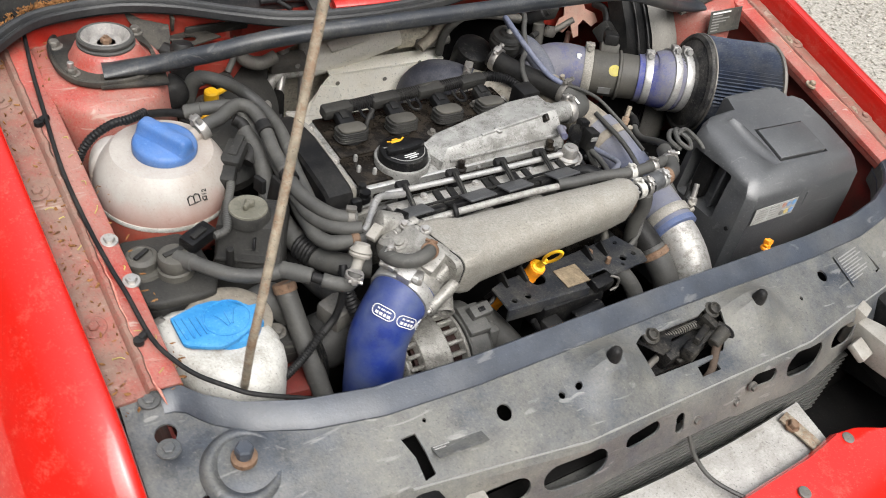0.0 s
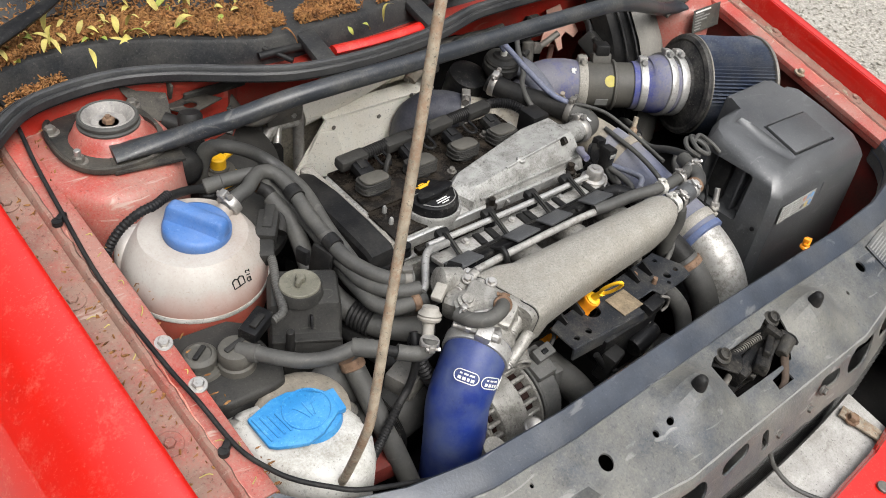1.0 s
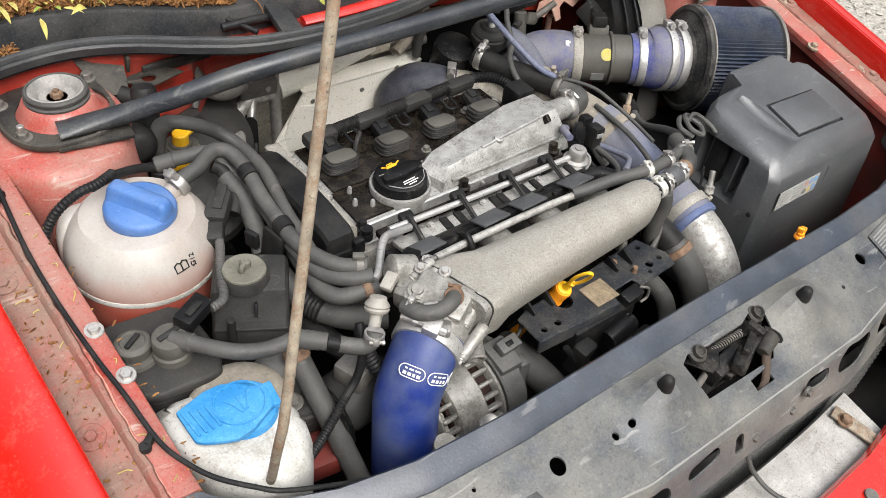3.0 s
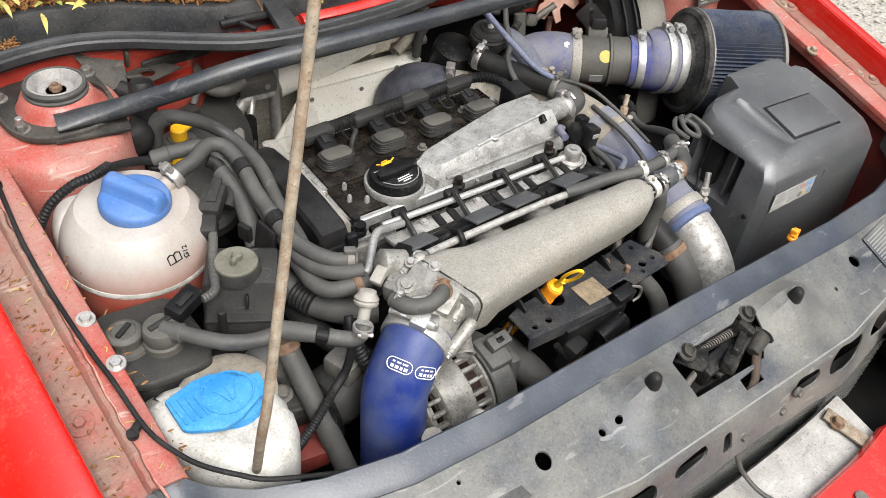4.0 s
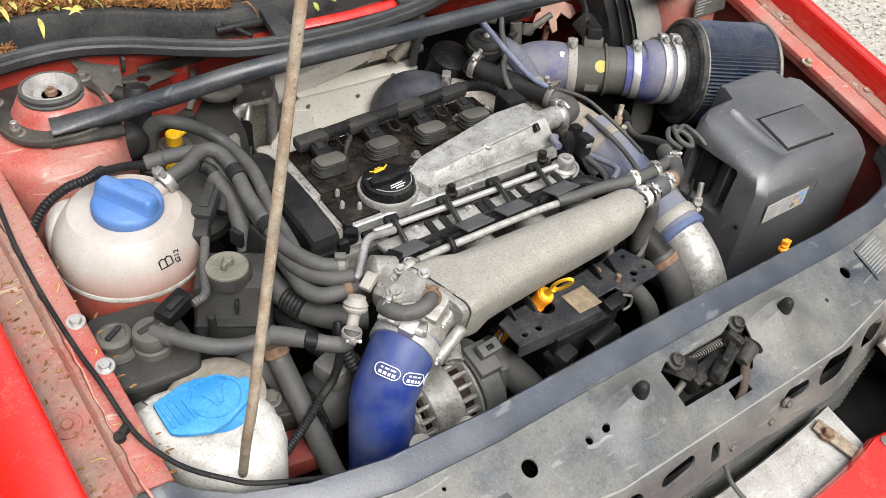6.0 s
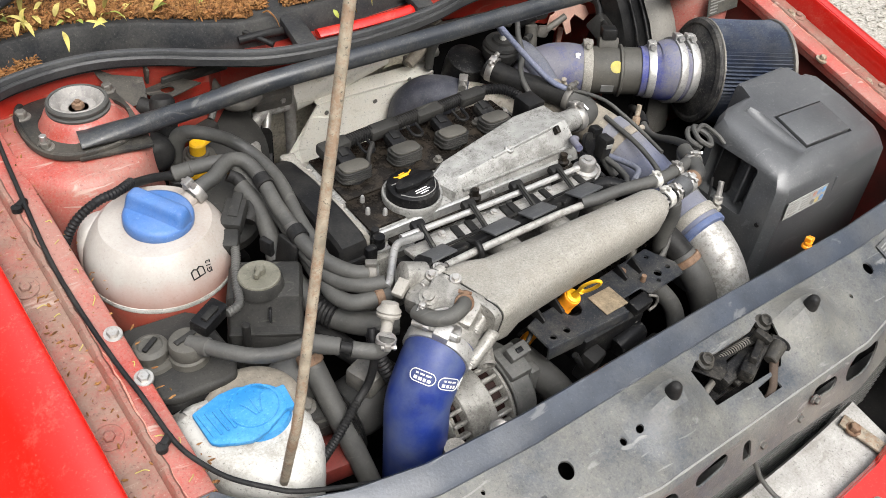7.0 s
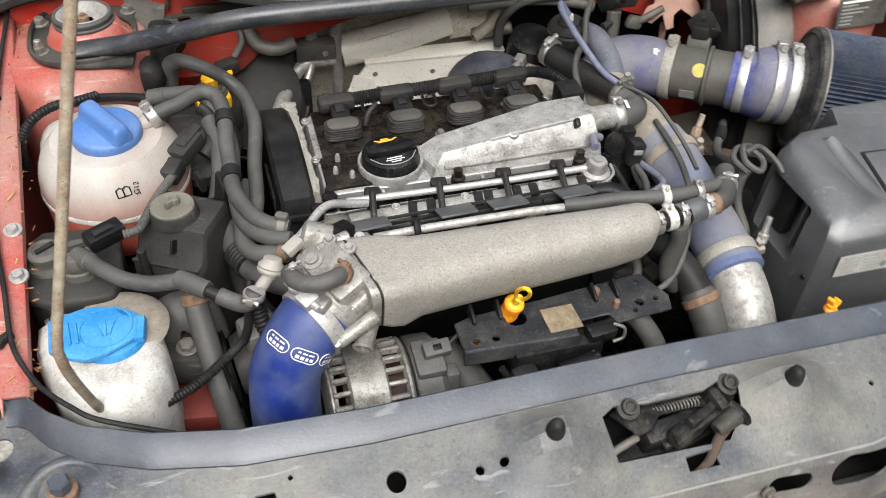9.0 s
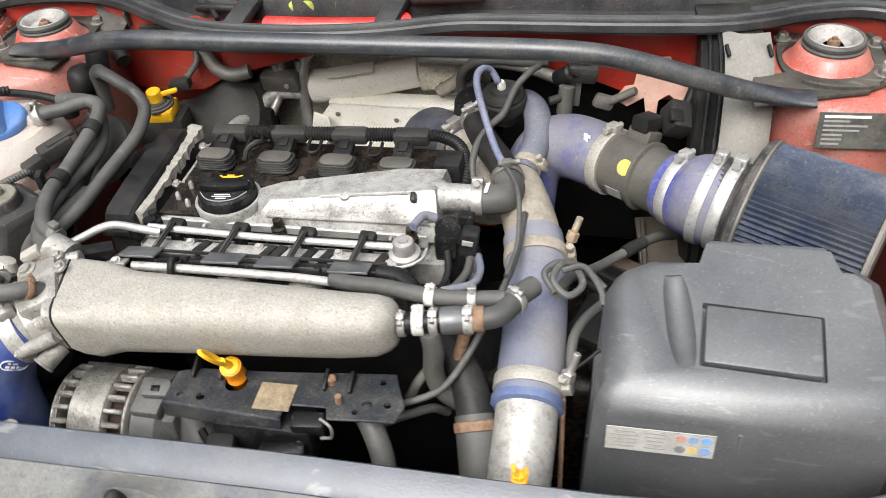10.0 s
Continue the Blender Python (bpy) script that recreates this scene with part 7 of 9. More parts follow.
def build_cables():
    cab = thing("bonnet_release_cable", (-0.64, -0.2, 0.80), "thin black bonnet release cable along the inner rail", "cable")
    part("cable", tube([(-0.640, 0.10, 0.885), (-0.634, 0.069, 0.878), (-0.641, -0.016, 0.859), (-0.645, -0.101, 0.842), (-0.648, -0.189, 0.824), (-0.644, -0.266, 0.808), (-0.636, -0.34, 0.793), (-0.629, -0.384, 0.784), (-0.621, -0.446, 0.771),
                             (-0.606, -0.482, 0.764), (-0.590, -0.506, 0.760), (-0.566, -0.530, 0.757), (-0.545, -0.545, 0.752), (-0.50, -0.556, 0.735), (-0.46, -0.56, 0.715)], 0.0027, 10, 4), RUBBER_DARK, cab)
    for y, x in ((-0.438, -0.624), (-0.105, -0.645)):
        part("cable_clip", box((x - 0.003, y, lip(y) - 0.002), (0.015, 0.008, 0.009), (0, 0, 40), 0.002), RUBBER_DARK, cab, "black cable clip")
        part("clip_eye", lathe([(0, 0.003), (0, 0.0058), (0.006, 0.0058), (0.006, 0.003)], (x - 0.010, y - 0.006, lip(y) - 0.005), (0, 0, 1), 16), RUBBER_DARK, cab)
    cab = thing("corrugated_cable", (-0.46, -0.48, 0.68), "ribbed black cable conduit hanging beside the washer bottle", "cable")
    part("conduit", tube([(-0.548, -0.525, 0.705), (-0.528, -0.516, 0.702), (-0.49, -0.495, 0.694), (-0.455, -0.474, 0.692), (-0.42, -0.455, 0.705)], 0.0046, 10, 4, ridge=0.0011, pitch=0.004), RUBBER_DARK, cab)
    part("cable", tube([(-0.42, -0.455, 0.705), (-0.404, -0.450, 0.718), (-0.396, -0.448, 0.74), (-0.393, -0.445, 0.765), (-0.388, -0.43, 0.785)], 0.0050, 10), RUBBER_DARK, cab)


build_cables()


# ---- hoses at the engine's end ----
def hose(name, label, points, r, material=None, parent=None, **more):
    t = thing(name, points[len(points) // 2], label, "hose")
    part("hose", tube(points, r, 16, 6, **more), material or RUBBER, t)
    return t


def build_hoses():
    h = hose("coolant_hose", "grey rubber coolant hose from the expansion tank to the engine",
             [(-0.476, -0.165, 0.822), (-0.466, -0.162, 0.826), (-0.455, -0.158, 0.828), (-0.439, -0.153, 0.830), (-0.423, -0.141, 0.832), (-0.408, -0.134, 0.832), (-0.393, -0.140, 0.828), (-0.387, -0.160, 0.822), (-0.387, -0.185, 0.816), (-0.389, -0.217, 0.808), (-0.389, -0.252, 0.802), (-0.389, -0.293, 0.798), (-0.379, -0.326, 0.795), (-0.362, -0.352, 0.793), (-0.337, -0.363, 0.790)], 0.0094)
    for at, ax in (((-0.387, -0.178, 0.818), (0, -1, -0.2)), ((-0.389, -0.268, 0.801), (0.0, -1, -0.12))):
        part("plastic_clip", lathe([(-0.008, 0.0100), (-0.008, 0.0114), (0.008, 0.0114), (0.008, 0.0100)], at, ax, 18), RUBBER_DARK, h, "black pipe clip")
    part("spring_clip", lathe([(-0.005, 0.0098), (-0.004, 0.0108), (0.004, 0.0108), (0.005, 0.0098)], (-0.344, -0.360, 0.7907), (1, -0.4, -0.1), 18), STEEL_DULL, h, "steel spring clip")
    part("clip_ears", box((-0.343, -0.358, 0.803), (0.010, 0.014, 0.007), (0, 0, 60), 0.002), STEEL_DULL, h)
    h = hose("coolant_hose", "grey rubber coolant hose running beside the timing cover",
             [(-0.472, -0.108, 0.816), (-0.459, -0.111, 0.820), (-0.439, -0.118, 0.824), (-0.420, -0.125, 0.827), (-0.406, -0.130, 0.822), (-0.398, -0.140, 0.806), (-0.388, -0.165, 0.795), (-0.384, -0.20, 0.788), (-0.388, -0.26, 0.786), (-0.388, -0.30, 0.785), (-0.386, -0.323, 0.782), (-0.377, -0.348, 0.782), (-0.359, -0.368, 0.784), (-0.337, -0.379, 0.786)], 0.0092)
    part("hose_sleeve", rod((-0.474, -0.107, 0.816), (-0.452, -0.114, 0.8215), 0.0104), RUBBER, h)
    h = hose("black_bypass_hose", "short black bypass hose bending down to a connector",
             [(-0.414, -0.135, 0.812), (-0.405, -0.142, 0.806), (-0.402, -0.159, 0.796), (-0.407, -0.181, 0.786), (-0.418, -0.193, 0.778)], 0.0095, RUBBER_DARK)
    h = hose("coolant_hose", "thick grey coolant hose curving low to the thermostat",
             [(-0.375, -0.245, 0.765), (-0.384, -0.29, 0.766), (-0.387, -0.331, 0.768), (-0.387, -0.353, 0.768), (-0.377, -0.374, 0.770), (-0.350, -0.385, 0.774), (-0.335, -0.388, 0.775)], 0.0100)
    part("rusty_band", lathe([(-0.005, 0.0103), (-0.004, 0.0112), (0.004, 0.0112), (0.005, 0.0103)], (-0.348, -0.3855, 0.774), (1, -0.2, 0.1), 18), RUST_BROWN, h, "rusty hose band")
    h = hose("vacuum_hose", "rubber brake servo vacuum hose arching beside the tower",
             [(-0.450, -0.044, 0.79), (-0.446, -0.047, 0.81), (-0.441, -0.053, 0.830), (-0.432, -0.062, 0.838), (-0.417, -0.069, 0.836), (-0.397, -0.073, 0.826), (-0.379, -0.074, 0.812), (-0.362, -0.088, 0.799), (-0.353, -0.118, 0.791), (-0.351, -0.155, 0.785), (-0.360, -0.219, 0.775), (-0.366, -0.285, 0.768), (-0.378, -0.330, 0.764)], 0.0090)
    part("elbow_fitting", tube([(-0.452, -0.042, 0.765), (-0.449, -0.046, 0.80), (-0.443, -0.052, 0.826), (-0.432, -0.061, 0.837)], [0.0095, 0.0112, 0.0118, 0.0105], 14), RUBBER, h, "moulded rubber elbow")
    h = hose("vacuum_line", "thin black line with a ribbed sleeve running past the tower",
             [(-0.470, -0.106, 0.812), (-0.485, -0.108, 0.818), (-0.505, -0.114, 0.826), (-0.535, -0.13, 0.838), (-0.56, -0.147, 0.845)], [0.008, 0.0055, 0.0055, 0.0055, 0.0055], RUBBER_DARK)
    part("ribbed_sleeve", tube([(-0.53, -0.128, 0.841), (-0.553, -0.145, 0.846), (-0.578, -0.152, 0.847), (-0.606, -0.155, 0.832), (-0.625, -0.155, 0.80), (-0.630, -0.15, 0.76)], 0.0050, 12, 5, ridge=0.0010, pitch=0.0046), RUBBER_DARK, h, "ribbed black sleeve")
    part("fitting_plug", lathe([(0, 0.0115), (0.016, 0.0115), (0.018, 0.009), (0.026, 0.009)], (-0.468, -0.105, 0.790), (0, 0, 1), 18), RUBBER_DARK, h)
    # canister line to the check valve
    h = hose("vapour_hose", "grey vapour hose from the canister to the check valve",
             [(-0.551, -0.357, 0.784), (-0.534, -0.376, 0.783), (-0.513, -0.394, 0.781), (-0.490, -0.405, 0.780), (-0.469, -0.410, 0.782), (-0.452, -0.414, 0.785), (-0.444, -0.424, 0.785)], 0.0086)
    part("tee_sleeve", tube([(-0.459, -0.410, 0.785), (-0.444, -0.423, 0.785), (-0.430, -0.4345, 0.7845)], [0.0098, 0.0102, 0.0092], 16, ridge=0.0007, pitch=0.006), RUBBER, h, "ribbed sleeve joint")
    part("thin_link", rod((-0.432, -0.435, 0.786), (-0.418, -0.443, 0.781), 0.0062), RUBBER_DARK, h)
    part("elbow", tube([(-0.420, -0.441, 0.781), (-0.408, -0.449, 0.778), (-0.396, -0.456, 0.778), (-0.388, -0.458, 0.786), (-0.384, -0.455, 0.792)], 0.0092, 16), RUBBER, h, "soft rubber elbow")
    clamp(h, (-0.3855, -0.4555, 0.788), (0.15, 0.1, 1), 0.0096, 0.008, STEEL, (-0.5, -1, 0), size=0.55)
    # steel water pipe going down and the pump behind it
    h = thing("coolant_pipe", (-0.44, -0.45, 0.6), "dusty grey coolant pipe slanting down beside the alternator", "pipe")
    part("pipe", tube([(-0.449, -0.395, 0.745), (-0.446, -0.415, 0.722), (-0.436, -0.470, 0.655), (-0.425, -0.515, 0.585), (-0.415, -0.53, 0.52)], 0.0130, 18), RUBBER, h)
    part("rusty_collar", lathe([(-0.006, 0.0138), (-0.005, 0.0148), (0.005, 0.0148), (0.006, 0.0138)], (-0.4485, -0.399, 0.741), (0.05, -0.6, -0.75), 20), RUST_BROWN, h, "rusty collar")
    pump = thing("steering_pump", (-0.40, -0.42, 0.64), "grimy steering pump with pulley beside the alternator", "pump")
    part("pump_body", lathe([(-0.03, 0.034), (-0.02, 0.038), (0.02, 0.038), (0.03, 0.030), (0.03, 0.0005)], (-0.388, -0.425, 0.655), (1, 0.1, 0.1), 26), GREYBOX, pump)
    prof = []
    for k in range(6):
        prof += [(-0.055 + 0.004 * k, 0.047), (-0.053 + 0.004 * k, 0.043)]
    part("pump_pulley", lathe(prof, (-0.388, -0.425, 0.655), (1, 0.1, 0.1), 32), BLACK_CLEAN, pump, "grooved black pulley")
    part("pump_block", box((-0.385, -0.425, 0.70), (0.045, 0.04, 0.03), (0, 0, 20), 0.006), STEEL_DULL, pump)
    part("belt", tube([(-0.43, -0.46, 0.63), (-0.42, -0.50, 0.58), (-0.40, -0.52, 0.50)], 0.010, 8, squash=0.3), RUBBER_DARK, pump)
    # thicker dark hoses in the gap
    h = hose("radiator_hose", "dark radiator hose with ribbed joint in the gap", [(-0.41, -0.275, 0.75), (-0.40, -0.31, 0.735), (-0.385, -0.35, 0.73), (-0.36, -0.385, 0.735), (-0.33, -0.40, 0.735)], 0.0155)
    part("ribbed_joint", tube([(-0.397, -0.325, 0.733), (-0.385, -0.352, 0.731)], 0.0165, 16, 1, ridge=0.0015, pitch=0.005), RUBBER_DARK, h)
    hose("black_hose", "black hose dropping behind the throttle", [(-0.40, -0.30, 0.70), (-0.39, -0.37, 0.70), (-0.37, -0.42, 0.70), (-0.35, -0.44, 0.68)], 0.014, RUBBER_DARK)
    hose("ribbed_conduit", "ribbed black conduit under the check valve", [(-0.385, -0.43, 0.775), (-0.385, -0.44, 0.75), (-0.375, -0.455, 0.72), (-0.35, -0.46, 0.69)], 0.008, RUBBER_DARK, ridge=0.0014, pitch=0.005)
    hose("alternator_hose", "thick dull black hose below the bracket", [(-0.185, -0.455, 0.645), (-0.165, -0.475, 0.625), (-0.14, -0.51, 0.595), (-0.12, -0.53, 0.55)], 0.022, RUBBER)
    hose("lower_hose", "dusty dark lower radiator hose", [(-0.16, -0.515, 0.575), (-0.09, -0.525, 0.582), (-0.03, -0.528, 0.59), (0.04, -0.525, 0.60)], 0.014, BLACK)
    # connector and wiring near the tank
    con = thing("wiring_connector", (-0.44, -0.21, 0.77), "dusty black two-part wiring connector", "connector")
    part("connector_shell", box((-0.437, -0.196, 0.797), (0.026, 0.044, 0.020), (10, 0, -38), 0.003), GREYBOX, con)
    part("connector_cap", box((-0.460, -0.222, 0.785), (0.030, 0.028, 0.022), (10, 0, -30), 0.004), GREYBOX, con)
    part("connector_rib", box((-0.431, -0.190, 0.808), (0.012, 0.038, 0.005), (10, 0, -38), 0.001), GREYBOX, con)
    part("wire", tube([(-0.452, -0.225, 0.785), (-0.463, -0.253, 0.789), (-0.475, -0.278, 0.790), (-0.485, -0.302, 0.790), (-0.495, -0.327, 0.790), (-0.512, -0.333, 0.790)], 0.0048, 10, 5, ridge=0.0008, pitch=0.004), RUBBER, con)
    part("wire_sleeve", tube([(-0.405, -0.15, 0.80), (-0.398, -0.185, 0.785), (-0.402, -0.22, 0.765), (-0.41, -0.25, 0.75)], 0.012, 12), RUBBER, con)
    # gearbox end disc seen between the hoses
    disc = thing("servo_drum", (-0.34, 0.07, 0.62), "round grey brake servo drum at the firewall", "brake servo")
    part("drum", lathe([(0, 0.088), (0.010, 0.092), (0.014, 0.092), (0.020, 0.086), (0.045, 0.080), (0.058, 0.055), (0.062, 0.02), (0.062, 0.0005)], (-0.345, 0.098, 0.662), (-0.05, -0.75, 0.65), 44), GREYBOX, disc)
    part("rim", lathe([(0.006, 0.0925), (0.009, 0.0945), (0.015, 0.0945), (0.017, 0.0925)], (-0.345, 0.098, 0.662), (-0.05, -0.75, 0.65), 44), BLACK, disc)
    part("heat_cover", lathe([(0, 0.055), (0.016, 0.05), (0.020, 0.04), (0.020, 0.0005)], (-0.425, -0.125, 0.745), (-0.1, -0.55, 0.8), 30), GREYBOX, disc)
    mc = thing("brake_fluid_reservoir", (-0.40, 0.0, 0.70), "brake fluid reservoir with a yellow cap and wiring", "reservoir")
    part("reservoir", box((-0.400, 0.010, 0.705), (0.075, 0.055, 0.05), (0, 0, 8), 0.012), GREYBOX, mc)
    part("cap_skirt", box((-0.400, 0.004, 0.736), (0.050, 0.042, 0.022), (6, 0, 8), 0.005), YELLOW, mc, "yellow square cap skirt")
    part("cap_top", lathe([(0.0, 0.0245), (0.003, 0.0245), (0.004, 0.021), (0.006, 0.021), (0.007, 0.016), (0.010, 0.015)], (-0.400, 0.003, 0.746), (0, -0.1, 1), 32), MAFBODY, mc, "grimy ringed cap top")
    part("cap_plug", lathe([(0, 0.0115), (0.016, 0.011), (0.018, 0.009), (0.018, 0.0005)], (-0.400, 0.002, 0.755), (0, -0.1, 1), 24), YELLOW, mc, "yellow round plug")
    part("cap_lead", box((-0.380, 0.008, 0.766), (0.030, 0.009, 0.007), (0, -10, 18), 0.003), YELLOW, mc)
    part("level_sensor", box((-0.372, 0.035, 0.765), (0.032, 0.022, 0.016), (0, -8, 10), 0.003), GREYBOX, mc)
    part("lead", tube([(-0.36, 0.04, 0.775), (-0.345, 0.055, 0.795), (-0.355, 0.07, 0.815), (-0.365, 0.078, 0.84)], 0.005, 10), RUBBER, mc)
    part("master_cylinder", tube([(-0.40, 0.06, 0.66), (-0.412, -0.02, 0.665), (-0.422, -0.09, 0.67)], [0.026, 0.028, 0.022], 20), GREYBOX, mc, "dusty master cylinder")
    part("lower_block", box((-0.425, -0.04, 0.60), (0.06, 0.17, 0.10), (0, 0, 8), 0.012), GAP_SHADE, mc)
    # black solenoid on the tower
    sv = thing("tower_solenoid", (-0.475, -0.06, 0.79), "rounded black plastic valve cap beside the strut tower", "valve")
    part("cap", lathe([(0, 0.020), (0.012, 0.024), (0.028, 0.024), (0.036, 0.020), (0.040, 0.012), (0.041, 0.0005)], (-0.470, -0.032, 0.812), (-0.2, -0.95, 0.12), 26), BLACK, sv)
    part("stem", lathe([(0, 0.016), (0.05, 0.016), (0.055, 0.013)], (-0.452, -0.035, 0.82), (0.1, 0.2, 1), 22), BLACK, sv)
    # bracket and hinge plate on the firewall
    br = thing("firewall_bracket", (-0.464, 0.06, 0.85), "grey pressed bracket fixed to the red firewall", "bracket")
    part("pressing", loft([[(-0.500, 0.076, 0.880), (-0.436, 0.076, 0.880), (-0.436, 0.080, 0.880), (-0.500, 0.080, 0.880)], [(-0.495, 0.070, 0.866), (-0.438, 0.070, 0.864), (-0.438, 0.080, 0.864), (-0.495, 0.080, 0.866)],
                           [(-0.482, 0.044, 0.848), (-0.444, 0.044, 0.848), (-0.444, 0.075, 0.846), (-0.482, 0.075, 0.846)], [(-0.476, 0.030, 0.836), (-0.448, 0.030, 0.836), (-0.448, 0.070, 0.834), (-0.476, 0.070, 0.834)]]), TOWERPLATE, br, "dull grey pressing")
    part("flange_web", box((-0.437, 0.062, 0.866), (0.004, 0.030, 0.026), (20, 0, 0), 0.001), TOWERPLATE, br)
    bm = slab([(-0.452, 0.048), (-0.395, 0.060), (-0.372, 0.030), (-0.43, 0.012)], 0.842, 0.845, bevel=0.001)
    part("tab", carve(bm, [rod((-0.418, 0.035, 0.83), (-0.418, 0.035, 0.86), 0.0095)]), TOWERPLATE, br, "tab with a round hole")
    part("conduit", tube([(-0.46, 0.03, 0.835), (-0.445, 0.015, 0.83), (-0.43, 0.0, 0.82)], 0.012, 14), BLACK, br)
    part("sound_strip", box((-0.37, 0.055, 0.845), (0.10, 0.006, 0.020), (20, 0, 4), 0.002), GREYBOX, br)


build_hoses()


def build_brace():
    br = thing("strut_brace", (0, -0.1, 0.86), "black tubular strut brace bolted across both towers", "strut brace")
    pts = [(-0.560, -0.047, 0.8605), (-0.528, -0.052, 0.8625), (-0.487, -0.066, 0.871), (-0.45, -0.083, 0.884), (-0.42, -0.096, 0.8945), (-0.36, -0.114, 0.9125), (-0.29, -0.122, 0.919), (-0.2, -0.126, 0.921), (0.0, -0.129, 0.923), (0.17, -0.131, 0.9245), (0.25, -0.131, 0.9215),
           (0.31, -0.126, 0.908), (0.38, -0.114, 0.883), (0.43, -0.101, 0.864), (0.475, -0.094, 0.853), (0.51, -0.090, 0.850)]
    bm = bmesh.new()
    line, where = curve_points(pts, 5)
    loops = []
    for w in where:
        end = max(0.0, 1 - w / 2.6, 1 - (15 - w) / 2.6)
        loops.append(circle(0.0124 + 0.0065 * end, 22, 1 - 0.62 * min(1, end * 1.15)))
    sweep(bm, line, loops)
    part("tube", bm, TUBE, br, "scuffed black steel tube")
    for s in (-1, 1):
        ring_o = [(0.545 + math.copysign(abs(math.cos(a)) ** 0.75, math.cos(a)) * 0.066, 0.008 + math.copysign(abs(math.sin(a)) ** 0.8, math.sin(a)) * 0.080) for a in [6.28318531 * k / 40 for k in range(40)]]
        own = slab([(s * x, y) for x, y in ring_o], 0.848, 0.8535, bevel=0.0015)
        if s < 0:
            own2 = slab([(-0.570, -0.075), (-0.485, -0.088), (-0.480, -0.045), (-0.50, -0.03), (-0.56, -0.03)], 0.848, 0.8535, bevel=0.0015)
        else:
            own2 = slab([(0.575, -0.075), (0.44, -0.115), (0.445, -0.05), (0.50, -0.03), (0.56, -0.03)], 0.848, 0.8535, bevel=0.0015)
        cut = rod((s * 0.538, 0.004, 0.80), (s * 0.538, 0.004, 0.90), 0.0535, seg=40)
        part("tower_plate", carve(own, [cut]), TOWERPLATE, br, "dusty flat tower plate")
        part("plate_lip", tube([(s * x, y, 0.8545) for x, y in ring_o[-8:] + ring_o[:8]] if s < 0 else [(s * x, y, 0.8545) for x, y in ring_o[-6:] + ring_o[:6]], 0.0034, 8, 2, squash=1.5), TOWERPLATE, br)
        part("plate_lip", tube([(s * x, y, 0.8545) for x, y in ring_o[26:34]], 0.0034, 8, 2, squash=1.5), TOWERPLATE, br)
        cut = rod((s * 0.538, 0.004, 0.80), (s * 0.538, 0.004, 0.90), 0.0535, seg=40)
        own2.transform(Matrix.Translation((0, 0, 0.001)))
        part("plate_arm", carve(own2, [cut]), TOWERPLATE, br)
        for x, y in ((0.596, -0.033), (0.601, 0.043), (0.49, 0.055)):
            hexbolt(br, (s * x, y, 0.8540), (0, 0, 1), 0.0072, 0.009, STEEL_DULL, 1.5)
            if y < 0:
                part("stud_end", rod((s * x, y, 0.862), (s * x, y, 0.871), 0.0042), STEEL, br)


build_brace()


